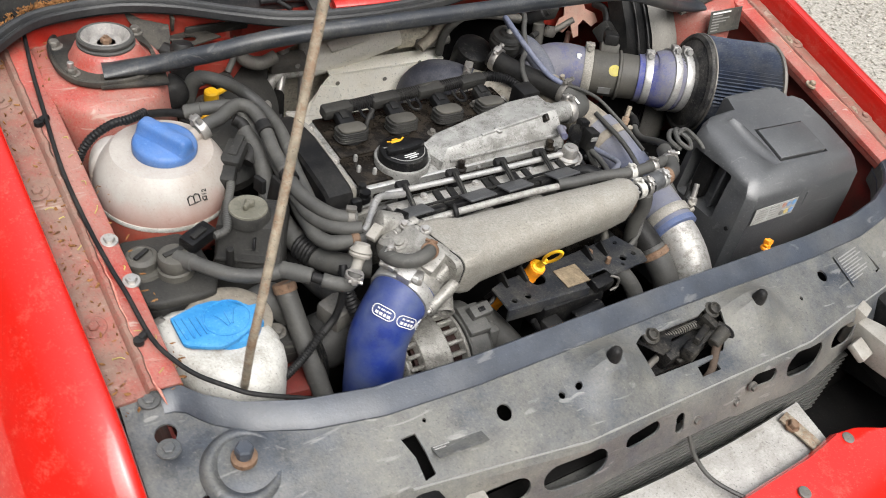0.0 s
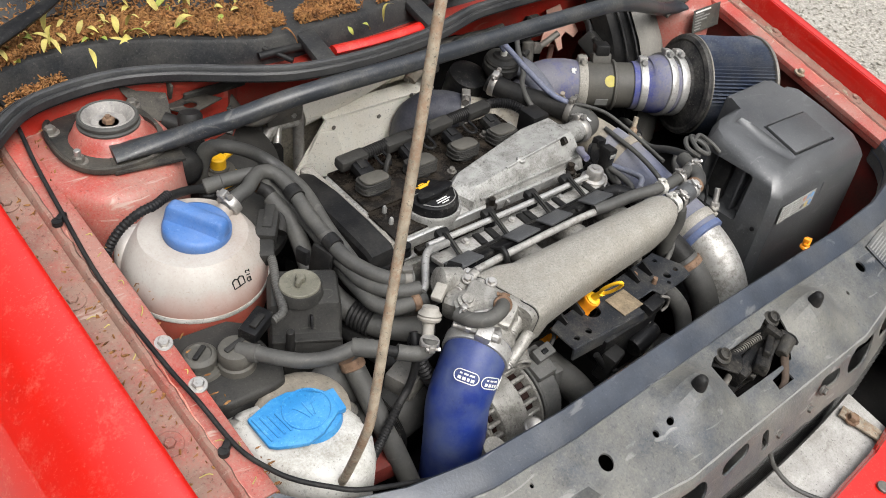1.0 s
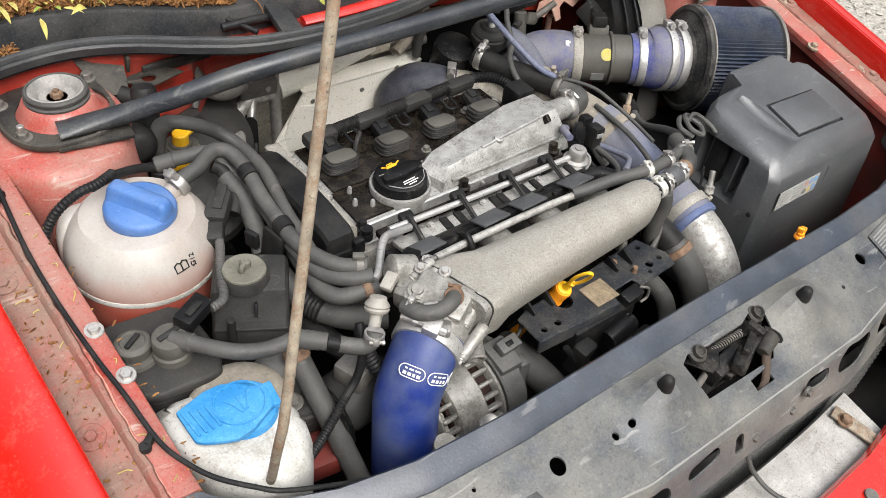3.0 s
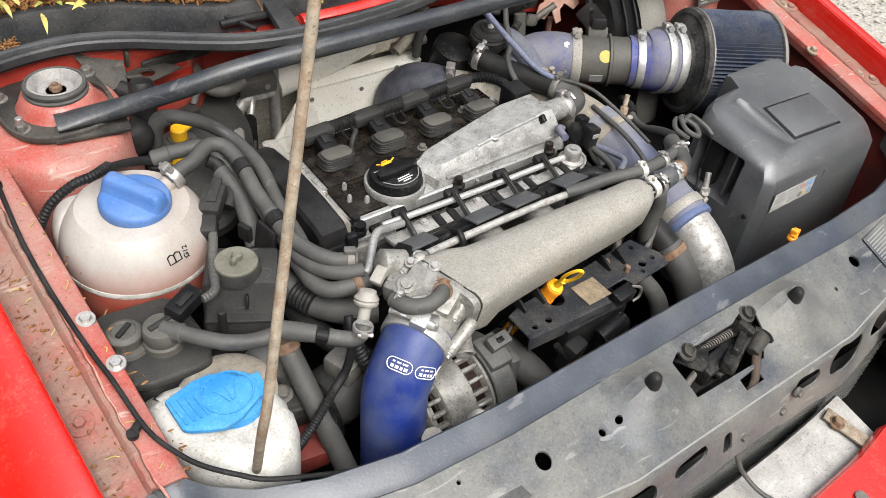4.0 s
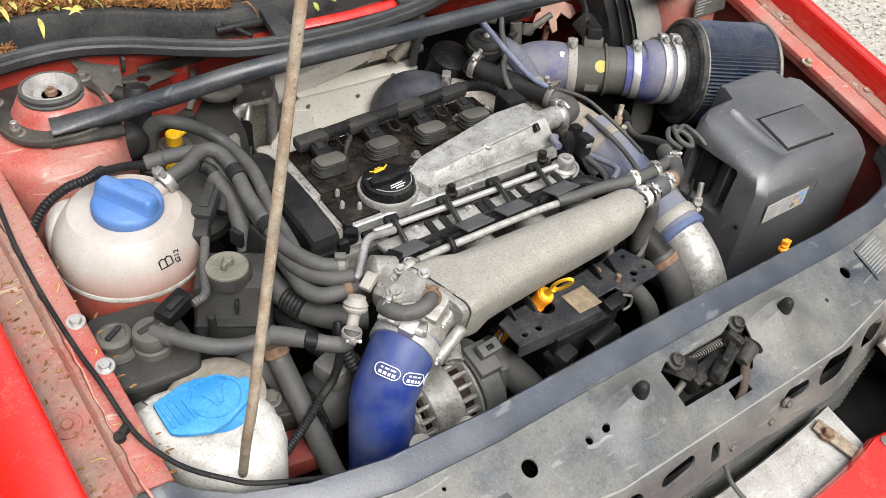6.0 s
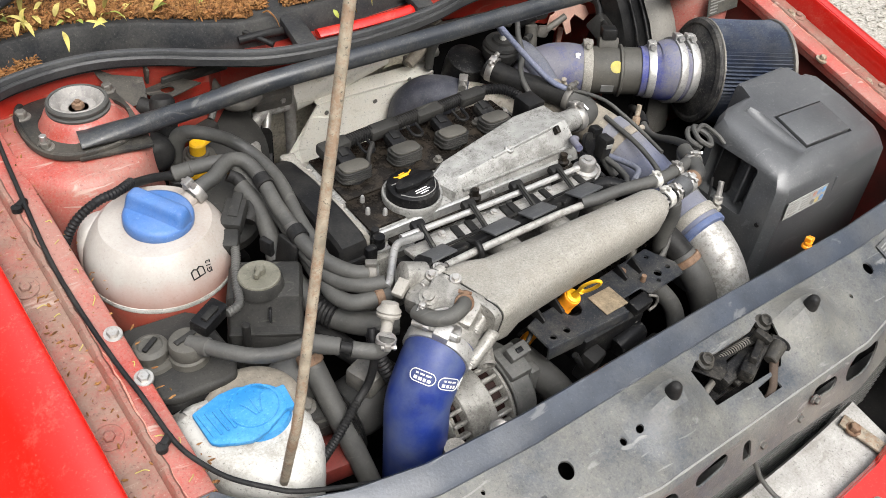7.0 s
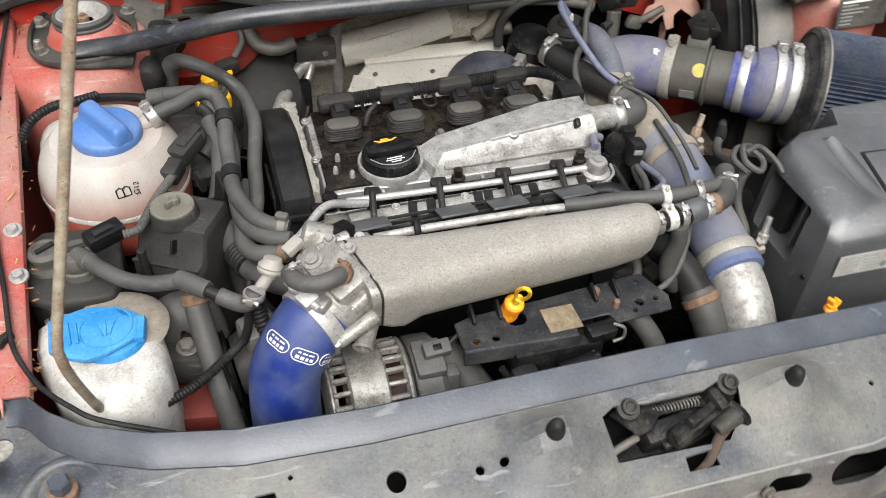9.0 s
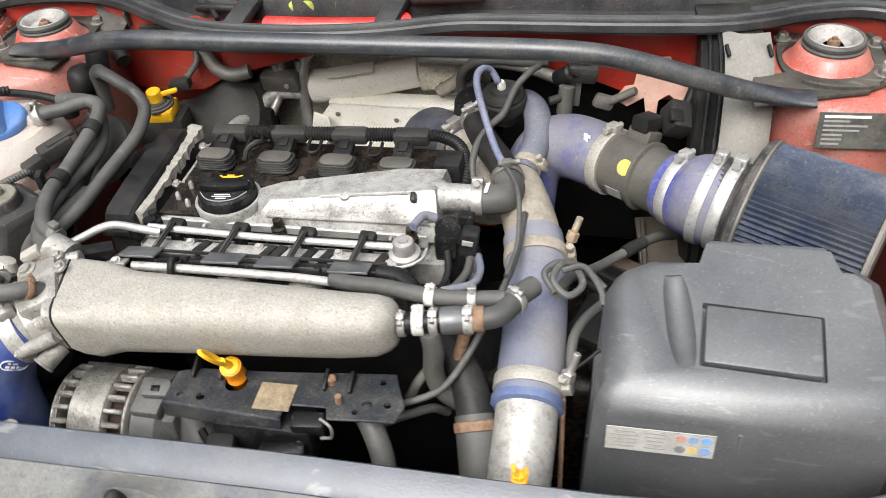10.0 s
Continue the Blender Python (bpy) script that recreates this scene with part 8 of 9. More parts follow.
# ---- battery ----
def build_battery():
    bat = thing("battery_cover", (0.42, -0.41, 0.50), "grey-black moulded plastic battery cover with a square lid panel", "battery cover")
    # plan outline of the cover at three heights, front towards -y
    def outline(l, r, f, b, notch, cut):
        return [(l + 0.012, f), (0.5 * (l + r), f - 0.004), (r - 0.014, f), (r, f + 0.016), (r + 0.004, 0.5 * (f + b)), (r, b - 0.012), (r - 0.014, b), (0.514, b), (0.506, b + notch), (0.385, b + notch), (0.378, b),
                (l + 0.034, b - 0.004), (l + 0.010, b - 0.018), (l, b - 0.040), (l - cut, 0.5 * (f + b)), (l, f + 0.014)]
    rows = []
    for z, l, r, f, b, notch in ((0.48, 0.272, 0.568, -0.508, -0.322, 0.018), (0.60, 0.276, 0.566, -0.506, -0.324, 0.020), (0.70, 0.280, 0.562, -0.503, -0.326, 0.022), (0.745, 0.282, 0.560, -0.500, -0.327, 0.024),
                                (0.764, 0.286, 0.556, -0.495, -0.329, 0.024), (0.776, 0.294, 0.549, -0.485, -0.333, 0.024), (0.783, 0.306, 0.539, -0.474, -0.340, 0.026)):
        slope = 0.0 if z < 0.74 else 0.2
        rows.append([(x, y, z + slope * (y + 0.42) * min(1, (z - 0.73) / 0.04) * (0.55 if z < 0.75 else 1.0)) for x, y in outline(l, r, f, b, notch, 0)])
    bm = loft(rows)
    bmesh.ops.recalc_face_normals(bm, faces=bm.faces[:])

    def top(x, y):
        return 0.783 + 0.2 * (y + 0.42)
    # recessed lid panel frame, side recess for the cable
    groove = box((0, 0, 0), (0.1125, 0.0725, 0.018), bevel=0.002, m=pose(0.434, -0.4265, top(0, -0.4265), 11.3, 0, -3.5))
    side = box((0, 0, 0), (0.060, 0.086, 0.086), bevel=0.006, m=pose(0.284, -0.403, 0.716, 0, 4, 0))
    flute = tube([(0.352, -0.362, top(0, -0.362) + 0.012), (0.356, -0.39, top(0, -0.39) + 0.007), (0.360, -0.43, top(0, -0.43) + 0.007), (0.364, -0.462, top(0, -0.462) + 0.013)], 0.0150, 20, 5)
    bm = carve(bm, [groove, side, flute])
    part("pocket_fin", box((0.304, -0.425, 0.718), (0.022, 0.004, 0.080), (0, 4, 0), 0.001), COVER, bat)
    part("pocket_post", box((0.306, -0.385, 0.715), (0.016, 0.030, 0.076), (0, 4, 0), 0.004), BLACK, bat, "black terminal housing in the pocket")
    cover = part("cover_shell", bm, COVER, bat, "grained grey-black shell", 32)
    part("lid_panel", box((0, 0, 0), (0.105, 0.065, 0.0105), bevel=0.002, m=pose(0.434, -0.4265, top(0, -0.4265) - 0.0015, 11.3, 0, -3.5)), COVER, bat, "flat square lid panel")
    # raised shoulders beside the panel and at the front
    part("front_rib", box((0.415, -0.5035, 0.70), (0.004, 0.006, 0.075), (0, 0, 0), 0.002), COVER, bat)
    part("rear_block", box((0.446, -0.322, 0.789), (0.120, 0.040, 0.022), (11, 0, 0), 0.006), COVER, bat, "raised rear block of the cover")
    part("side_hole", lathe([(0, 0.004), (0.002, 0.0036)], (0.2785, -0.48, 0.68), (-1, 0, 0), 12), INK, bat)
    # warning label
    m = pose(0.345, -0.5055, 0.716, 88, 0, 0)
    lab = part("warning_label", box((0, 0, 0), (0.100, 0.032, 0.0008), bevel=0, m=m), LABEL, bat, "worn pale warning label")
    for r in range(5):
        for k, (x, w) in enumerate(((-0.032, 0.026), (-0.004, 0.020))):
            part("print_line", box((0, 0, 0), (w * (0.7 + 0.3 * ((r * 7 + k * 3) % 4) / 3), 0.0014, 0.0004), bevel=0, m=m @ pose(x, 0.011 - 0.0052 * r, 0.0006)), GREYPRINT, lab)
    dots = [(0.019, 0.008, (0.45, 0.16, 0.10)), (0.030, 0.008, (0.10, 0.25, 0.50)), (0.042, 0.008, (0.08, 0.30, 0.62)), (0.019, -0.007, (0.10, 0.10, 0.10)), (0.030, -0.007, (0.55, 0.40, 0.08)), (0.042, -0.007, (0.08, 0.25, 0.55))]
    for k, (x, y, col) in enumerate(dots):
        part("warning_sign", lathe([(0, 0.0052), (0.0004, 0.0052)], m @ V((x, y, 0.0005)), (0, -1, 0.03), 14), surface("label_colour", col, 0.6, 0, 0.1, 80, (0.33, 0.31, 0.27), 0.55, 60, 0.2, 0), lab)


build_battery()


def build_intake():
    base = V((0.285, -0.075, 0.737))
    ax = V((0.786, -0.611, 0.065)).normalized()
    pipe = thing("air_intake_pipe", (0.3, -0.09, 0.68), "dusty blue silicone intake pipe with an air mass meter", "intake pipe")

    def at(d):
        return base + ax * d
    # elbow from the turbo side, then straight
    part("intake_elbow", tube([(0.175, -0.075, 0.655), (0.178, -0.052, 0.700), (0.198, -0.040, 0.728), (0.228, -0.042, 0.736), (0.255, -0.056, 0.738), at(-0.012), at(0.006)], [0.036, 0.039, 0.042, 0.044, 0.044, 0.0425, 0.042], 36), SILICONE_DUSTY, pipe, "dusty blue silicone elbow")
    clamp(pipe, at(-0.002), ax, 0.043, 0.016, ALU, (-0.1, 0.25, 1), "wide aluminium band clamp", 0.0015, 1.1)
    maf = part("air_mass_meter", lathe([(0.006, 0.0395), (0.010, 0.041), (0.052, 0.041), (0.054, 0.0455), (0.058, 0.0455), (0.060, 0.041), (0.092, 0.0405)], base, ax, 40), MAFBODY, pipe, "grey air mass meter body")
    side = (V((0, 0.55, 0.83)) - ax * V((0, 0.55, 0.83)).dot(ax)).normalized()
    m = Matrix.Translation(at(0.034) + side * 0.046) @ Matrix((ax, side.cross(ax), side)).transposed().to_4x4()
    part("sensor_socket", box((0, 0, 0), (0.034, 0.030, 0.020), bevel=0.003, m=m), MAFBODY, maf)
    part("sensor_plug", box((0, 0, 0), (0.026, 0.034, 0.020), bevel=0.004, m=m @ pose(0.0, -0.004, 0.018, 15, 0, 0)), BLACK, maf, "black sensor plug")
    view = V((-0.55, -0.60, 0.62))
    view = (view - ax * view.dot(ax)).normalized()
    part("yellow_dot", lathe([(0.0405, 0.0105), (0.0418, 0.0105), (0.0419, 0.0005)], at(0.046), view, 24), DULL_YELLOW, maf, "round dull yellow sticker")
    down = (view - V((0, 0, 0.9)))
    down = (down - ax * down.dot(ax)).normalized()
    m = Matrix.Translation(at(0.034) + down * 0.0412) @ Matrix((ax, down.cross(ax), down)).transposed().to_4x4()
    part("small_label", box((0, 0, 0), (0.022, 0.016, 0.0008), bevel=0, m=m), GREYPRINT, maf)
    m = Matrix.Translation(at(-0.024) + view * 0.0435) @ Matrix((ax, view.cross(ax), view)).transposed().to_4x4()
    bm = box((0, 0, 0), (0.006, 0.024, 0.0008), bevel=0, m=m @ pose(0.003, 0.010, 0, 20, 0, 10))
    box((0, 0, 0), (0.009, 0.004, 0.0008), bevel=0, bm=bm, m=m @ pose(0.003, 0.018, 0.001, 20, 0, 10))
    box((0, 0, 0), (0.009, 0.004, 0.0008), bevel=0, bm=bm, m=m @ pose(0.003, 0.002, 0.0, 20, 0, 10))
    part("printed_mark", bm, WHITE, pipe, "small white printed mark")
    foot_near, fx_near = V((0.402, -0.1615, 0.7483)), V((0.907, -0.417, -0.064)).normalized()
    part("reducer_hose", tube([at(0.090), at(0.104), at(0.116), at(0.126), V((0.3945, -0.1582, 0.7478)), V((0.4065, -0.1638, 0.7480)), V((0.418, -0.169, 0.7475))], [0.0432, 0.0438, 0.0462, 0.0498, 0.0535, 0.0546, 0.0538], 44, 3), SILICONE_DUSTY, pipe, "dusty blue silicone reducer")
    clamp(pipe, at(0.108), ax, 0.0442, 0.014, ALU_BRIGHT, (-0.1, 0.25, 1), "bright band clamp", 0.0015, 1.1)
    clamp(pipe, foot_near, fx_near, 0.0552, 0.013, ALU_BRIGHT, (-0.1, 0.25, 1), "bright band clamp", 0.0015, 1.1)
    # the filter sits on the reducer at a slight bend
    foot = V((0.450, -0.183, 0.745))
    fx = V((0.907, -0.417, -0.064)).normalized()
    filt = thing("cone_air_filter", foot - V((0, 0, 0.09)), "open pleated blue-grey cone air filter with black end rings", "air filter")
    part("filter_neck", lathe([(-0.052, 0.0525), (-0.048, 0.0545), (-0.020, 0.0545), (-0.016, 0.058), (-0.010, 0.062)], foot, fx, 44), FILTER_RIM, filt)
    clamp(filt, foot - fx * 0.030, fx, 0.0550, 0.015, ALU_BRIGHT, (-0.1, 0.25, 1), "bright band clamp", 0.0015, 1.1)
    part("base_ring", lathe([(-0.016, 0.058), (-0.013, 0.064), (-0.010, 0.078), (-0.009, 0.079), (-0.011, 0.083), (-0.008, 0.090), (-0.004, 0.0915), (-0.001, 0.0905), (-0.001, 0.066)], foot, fx, 64), FILTER_RIM, filt, "black rubber base ring")
    part("base_wire_ring", lathe([(-0.0015, 0.0895), (0.0, 0.0922), (0.0025, 0.0925), (0.004, 0.0895)], foot, fx, 64), STEEL_DULL, filt, "pale edge ring")
    side = fx.orthogonal().normalized()
    up = fx.cross(side)
    bm, rings = bmesh.new(), []
    n = 176
    for d, rr in ((0.001, 0.0900), (0.03, 0.0900), (0.07, 0.0905), (0.11, 0.0910), (0.134, 0.0915)):
        ring = []
        for k in range(n):
            a = 6.28318531 * k / n
            q = (rr if k % 2 else rr - 0.0062) + 0.0006 * math.sin(7 * k + 40 * d)
            ring.append(bm.verts.new(foot + fx * d + side * q * math.cos(a) + up * q * math.sin(a)))
        rings.append(ring)
    join(bm, rings)
    part("pleated_element", bm, FILTER, filt, "pleated blue-grey cotton", 20)
    part("end_cap", lathe([(0.133, 0.0905), (0.134, 0.0935), (0.138, 0.0945), (0.141, 0.092), (0.142, 0.06), (0.139, 0.055), (0.139, 0.0005)], foot, fx, 64), STEEL_DULL, filt, "pale grey end ring")


build_intake()


def build_charge_pipe():
    cp = thing("charge_pipe", (0.2, -0.35, 0.6), "grimy charge pipe of blue silicone and bare aluminium", "charge pipe")
    part("upper_elbow", tube([(0.150, -0.075, 0.66), (0.155, -0.095, 0.705), (0.165, -0.125, 0.726), (0.178, -0.165, 0.728), (0.192, -0.205, 0.722), (0.202, -0.245, 0.713)], [0.029, 0.030, 0.031, 0.033, 0.0335, 0.034], 30), DIRTPIPE, cp, "mud-brown upper elbow")
    part("blue_sleeve", tube([(0.196, -0.222, 0.719), (0.203, -0.255, 0.711), (0.208, -0.30, 0.698), (0.211, -0.35, 0.684), (0.212, -0.40, 0.672), (0.212, -0.436, 0.661)], [0.0365, 0.0372, 0.0368, 0.0365, 0.0368, 0.0375], 36), SILICONE_GRIMY, cp, "grimy faded blue silicone sleeve")
    part("sleeve_rim", lathe([(-0.006, 0.037), (-0.005, 0.0395), (0.004, 0.0395), (0.006, 0.036)], (0.212, -0.434, 0.6615), (0.0, -0.96, -0.29), 36), SILICONE_RIM, cp, "clean blue sleeve rim")
    clamp(cp, (0.2125, -0.414, 0.668), (0.0, -0.96, -0.28), 0.0375, 0.016, ALU, (1, 0.1, 0.35), "T-bolt band clamp", 0.0015, 1.1)
    part("clamp_bolt", rod((0.252, -0.420, 0.688), (0.262, -0.408, 0.722), 0.0045), STEEL, cp, "long clamp bolt")
    part("clamp_nut", rod((0.2525, -0.419, 0.690), (0.255, -0.416, 0.702), 0.0078, seg=6), STEEL, cp)
    clamp(cp, (0.2035, -0.252, 0.712), (0.12, -0.96, -0.24), 0.0378, 0.015, DIRTPIPE, (1, 0.1, 0.2), "mud-covered band clamp", 0.0012, 1.0)
    part("upper_bolt", rod((0.240, -0.240, 0.725), (0.252, -0.230, 0.762), 0.0042), RUSTY, cp, "rusty clamp bolt")
    part("upper_nut", rod((0.2425, -0.238, 0.732), (0.246, -0.235, 0.744), 0.0072, seg=6), RUSTY, cp)
    part("aluminium_pipe", tube([(0.212, -0.425, 0.664), (0.2125, -0.455, 0.652), (0.2115, -0.485, 0.632), (0.209, -0.510, 0.602), (0.205, -0.525, 0.56), (0.20, -0.53, 0.50)], 0.0338, 36), ALU_SPOT, cp, "spotted bare aluminium pipe")
    # radiator hose beside it
    rh = thing("radiator_outlet_hose", (0.155, -0.44, 0.6), "dusty radiator hose with a rusty band", "hose")
    part("upper_hose", tube([(0.110, -0.375, 0.69), (0.125, -0.392, 0.684), (0.142, -0.412, 0.672), (0.154, -0.436, 0.656), (0.160, -0.46, 0.638)], [0.017, 0.0195, 0.0205, 0.0205, 0.0205], 24), BLACK, rh, "black rubber hose end")
    part("lower_hose", tube([(0.156, -0.445, 0.650), (0.162, -0.468, 0.632), (0.168, -0.492, 0.606), (0.172, -0.515, 0.565), (0.172, -0.53, 0.51)], [0.0215, 0.0222, 0.0225, 0.0225, 0.0225], 24), RUBBER, rh)
    part("rusty_band", lathe([(-0.006, 0.0225), (-0.005, 0.0238), (0.005, 0.0238), (0.006, 0.0225)], (0.1585, -0.455, 0.643), (0.2, -0.75, -0.6), 26), RUST_BROWN, rh, "rusty band")
    part("bleed_nipple", tube([(0.134, -0.404, 0.695), (0.138, -0.402, 0.712), (0.142, -0.40, 0.73)], 0.007, 12), RUST_BROWN, rh, "rusty bleed nipple")
    # vacuum tee and the two lines to the boost side
    te = thing("vacuum_tee", (0.12, -0.43, 0.75), "vacuum tee with pale hose clamps at the plenum's end", "vacuum hose")
    part("stub", rod((0.069, -0.43, 0.764), (0.085, -0.429, 0.765), 0.0095), BLACK, te)
    part("tee_hose", tube([(0.079, -0.4295, 0.765), (0.104, -0.426, 0.767), (0.127, -0.423, 0.768)], [0.0115, 0.012, 0.0125], 18), BLACK_CLEAN, te)
    part("plug_body", tube([(0.123, -0.4235, 0.768), (0.137, -0.421, 0.769), (0.151, -0.419, 0.769)], [0.0145, 0.015, 0.013], 18), COVER, te)
    part("bend_hose", tube([(0.147, -0.419, 0.769), (0.165, -0.417, 0.770), (0.182, -0.41, 0.771), (0.192, -0.394, 0.772), (0.2, -0.377, 0.771), (0.211, -0.36, 0.768)], 0.0118, 18), RUBBER, te, "grey bent vacuum hose")
    clamp(te, (0.083, -0.429, 0.765), (1, 0.1, 0.05), 0.0118, 0.008, STEEL, (0, -0.3, 1), size=0.6)
    clamp(te, (0.1, -0.4265, 0.767), (1, 0.1, 0.05), 0.0125, 0.012, BOTTLE, (0, 0.5, 1), "white plastic band", size=0.6)
    clamp(te, (0.116, -0.4245, 0.7675), (1, 0.1, 0.05), 0.0128, 0.009, STEEL, (0, -0.3, 1), size=0.6)
    clamp(te, (0.151, -0.419, 0.769), (1, 0.1, 0.05), 0.0132, 0.010, ALU_BRIGHT, (0, -0.3, 1), size=0.6)
    clamp(te, (0.195, -0.389, 0.772), (0.5, 0.8, 0), 0.0124, 0.008, STEEL, (0, 0, 1), size=0.6)
    part("plug_ring", lathe([(-0.006, 0.0135), (0.006, 0.0135)], (0.161, -0.4175, 0.770), (1, 0.1, 0.05), 18), RUST_BROWN, te)
    part("upper_line", tube([(-0.010, -0.370, 0.764), (0.014, -0.377, 0.767), (0.054, -0.384, 0.772), (0.104, -0.396, 0.776), (0.144, -0.396, 0.776), (0.174, -0.39, 0.774), (0.184, -0.388, 0.774)], 0.0088, 16), RUBBER, te, "grey upper vacuum line")
    clamp(te, (0.107, -0.3965, 0.776), (1, -0.05, 0), 0.0092, 0.010, BOTTLE, (0, 0.3, 1), "white plastic band", size=0.5)
    clamp(te, (0.151, -0.3955, 0.776), (1, 0.1, 0), 0.0095, 0.009, STEEL, (0, 0.3, 1), size=0.55)
    part("wire_coil", tube([(0.235, -0.372, 0.772), (0.222, -0.355, 0.782), (0.236, -0.340, 0.786), (0.255, -0.345, 0.782), (0.262, -0.362, 0.776), (0.248, -0.378, 0.775), (0.232, -0.366, 0.784), (0.240, -0.345, 0.790), (0.262, -0.340, 0.780), (0.285, -0.352, 0.765)], 0.0040, 8), RUBBER, te, "coiled grey wire")
    part("wire_out", tube([(0.240, -0.352, 0.786), (0.262, -0.346, 0.788), (0.280, -0.362, 0.775), (0.285, -0.378, 0.765)], 0.0035, 8), RUBBER, te)
    part("lead_tail", tube([(0.235, -0.365, 0.765), (0.249, -0.315, 0.745), (0.272, -0.262, 0.712), (0.296, -0.222, 0.697), (0.324, -0.188, 0.692), (0.350, -0.152, 0.678), (0.372, -0.125, 0.660)], 0.0062, 12), RUBBER, te, "grey lead running under the filter")
    part("lead_sleeve", tube([(0.306, -0.210, 0.6955), (0.316, -0.198, 0.694), (0.330, -0.180, 0.690)], [0.0078, 0.0085, 0.0078], 14), RUBBER_DARK, te, "black lead sleeve")
    part("side_lead", tube([(0.300, -0.300, 0.715), (0.286, -0.308, 0.702), (0.267, -0.331, 0.698), (0.256, -0.356, 0.692), (0.254, -0.382, 0.680), (0.256, -0.40, 0.655)], 0.0060, 12), RUBBER, te, "grey lead dropping beside the cover")
    part("thin_wire", tube([(0.286, -0.378, 0.700), (0.268, -0.392, 0.690), (0.254, -0.400, 0.682)], 0.0022, 8), RUBBER_DARK, te)
    part("stay_rod", rod((0.250, -0.425, 0.668), (0.252, -0.470, 0.560), 0.0028), RUST_BROWN, te, "thin rusty stay")
    part("down_hose", tube([(0.112, -0.432, 0.760), (0.115, -0.435, 0.735), (0.112, -0.432, 0.70), (0.118, -0.430, 0.67), (0.135, -0.425, 0.645)], 0.0105, 14, 5, ridge=0.0008, pitch=0.006), RUBBER, te, "ribbed hose dropping down")
    part("thin_lead", tube([(0.186, -0.22, 0.755), (0.183, -0.30, 0.748), (0.168, -0.365, 0.737), (0.148, -0.408, 0.710), (0.122, -0.438, 0.682), (0.085, -0.452, 0.668), (0.05, -0.455, 0.66)], 0.0040, 10), RUBBER, te, "thin grey lead")


build_charge_pipe()


def build_back():
    hs = thing("heat_shield", (-0.05, 0.09, 0.60), "dull aluminium turbo heat shield behind the engine", "heat shield")
    a, b, c, d = V((-0.158, 0.090, 0.706)), V((0.072, 0.085, 0.704)), V((0.105, 0.072, 0.60)), V((-0.24, 0.082, 0.60))
    front = [a, b, c, d]
    back = [p + V((0, 0.004, 0)) for p in front]
    bm = bmesh.new()
    rings = [[bm.verts.new(p) for p in front], [bm.verts.new(p) for p in back]]
    join(bm, rings)
    part("sheet", bm, SHIELD, hs)
    part("top_flange", box((-0.043, 0.103, 0.710), (0.232, 0.032, 0.004), (8, 0, -1.2), 0.001), SHIELD, hs)
    part("side_flap", slab([(0, 0), (0.03, 0.0), (0.055, -0.09), (-0.03, -0.09)], 0, 0.003, pose(-0.180, 0.078, 0.700, 90, 0, -28), 0.0005, 1), SHIELD, hs)
    for x, z in ((-0.145, 0.692), (-0.14, 0.665), (-0.05, 0.685), (0.02, 0.708), (0.0, 0.67)):
        part("rivet", lathe([(0, 0.0042), (0.0012, 0.0035), (0.0015, 0.0005)], (x, 0.0845, z), (0, -1, 0), 12), STEEL_DULL, hs)
    tb = thing("exhaust_heat_tube", (-0.09, 0.11, 0.70), "bright rolled aluminium heat sleeve over the downpipe", "heat sleeve")
    part("sleeve", tube([(-0.192, 0.125, 0.717), (-0.10, 0.125, 0.733), (-0.014, 0.125, 0.751)], [0.0275, 0.0265, 0.0235], 28, 3), SHIELD, tb)
    part("sleeve_seam", box((-0.12, 0.104, 0.760), (0.075, 0.022, 0.003), (20, -9, 3), 0.001), SHIELD, tb)
    part("woven_wrap", tube([(-0.015, 0.135, 0.742), (0.02, 0.135, 0.746), (0.055, 0.132, 0.742)], [0.027, 0.030, 0.028], 28, 5), FOAM, tb, "woven heat wrap")
    part("wrap_pipe", rod((0.02, 0.105, 0.733), (0.085, 0.098, 0.742), 0.011), STEEL_DULL, tb)
    part("mesh_sleeve", tube([(-0.285, 0.10, 0.60), (-0.283, 0.108, 0.68), (-0.285, 0.112, 0.735)], 0.018, 18), GREYBOX, tb, "grey mesh sleeve")
    ac = thing("air_conditioning_pipes", (-0.24, 0.09, 0.68), "dull aluminium air conditioning pipes with a clamp block", "pipes")
    part("clamp_block", box((-0.235, 0.100, 0.741), (0.062, 0.026, 0.030), (10, 0, -4), 0.004), STEEL_DULL, ac, "grey clamp block")
    hexbolt(ac, (-0.222, 0.090, 0.738), (0, -1, 0.2), 0.005, 0.006, STEEL, 1.4)
    part("pipe", tube([(-0.203, 0.10, 0.60), (-0.203, 0.103, 0.70), (-0.202, 0.108, 0.745), (-0.195, 0.118, 0.775), (-0.165, 0.125, 0.788), (-0.10, 0.125, 0.79)], 0.0095, 14), STEEL, ac)
    part("thin_pipe", tube([(-0.243, 0.103, 0.775), (-0.242, 0.106, 0.74), (-0.243, 0.10, 0.715), (-0.255, 0.085, 0.69), (-0.262, 0.075, 0.665)], 0.0065, 12), STEEL, ac)
    part("curved_hose", tube([(-0.205, 0.104, 0.715), (-0.235, 0.104, 0.716), (-0.256, 0.103, 0.712), (-0.271, 0.096, 0.700), (-0.286, 0.068, 0.692), (-0.300, 0.036, 0.692), (-0.312, 0.006, 0.684), (-0.316, -0.020, 0.660)], [0.0090, 0.0095, 0.0100, 0.0105, 0.0105, 0.0105, 0.0100, 0.0100], 18, ridge=0.0005, pitch=0.005), ALU_SPOT, ac, "pale flexible hose")
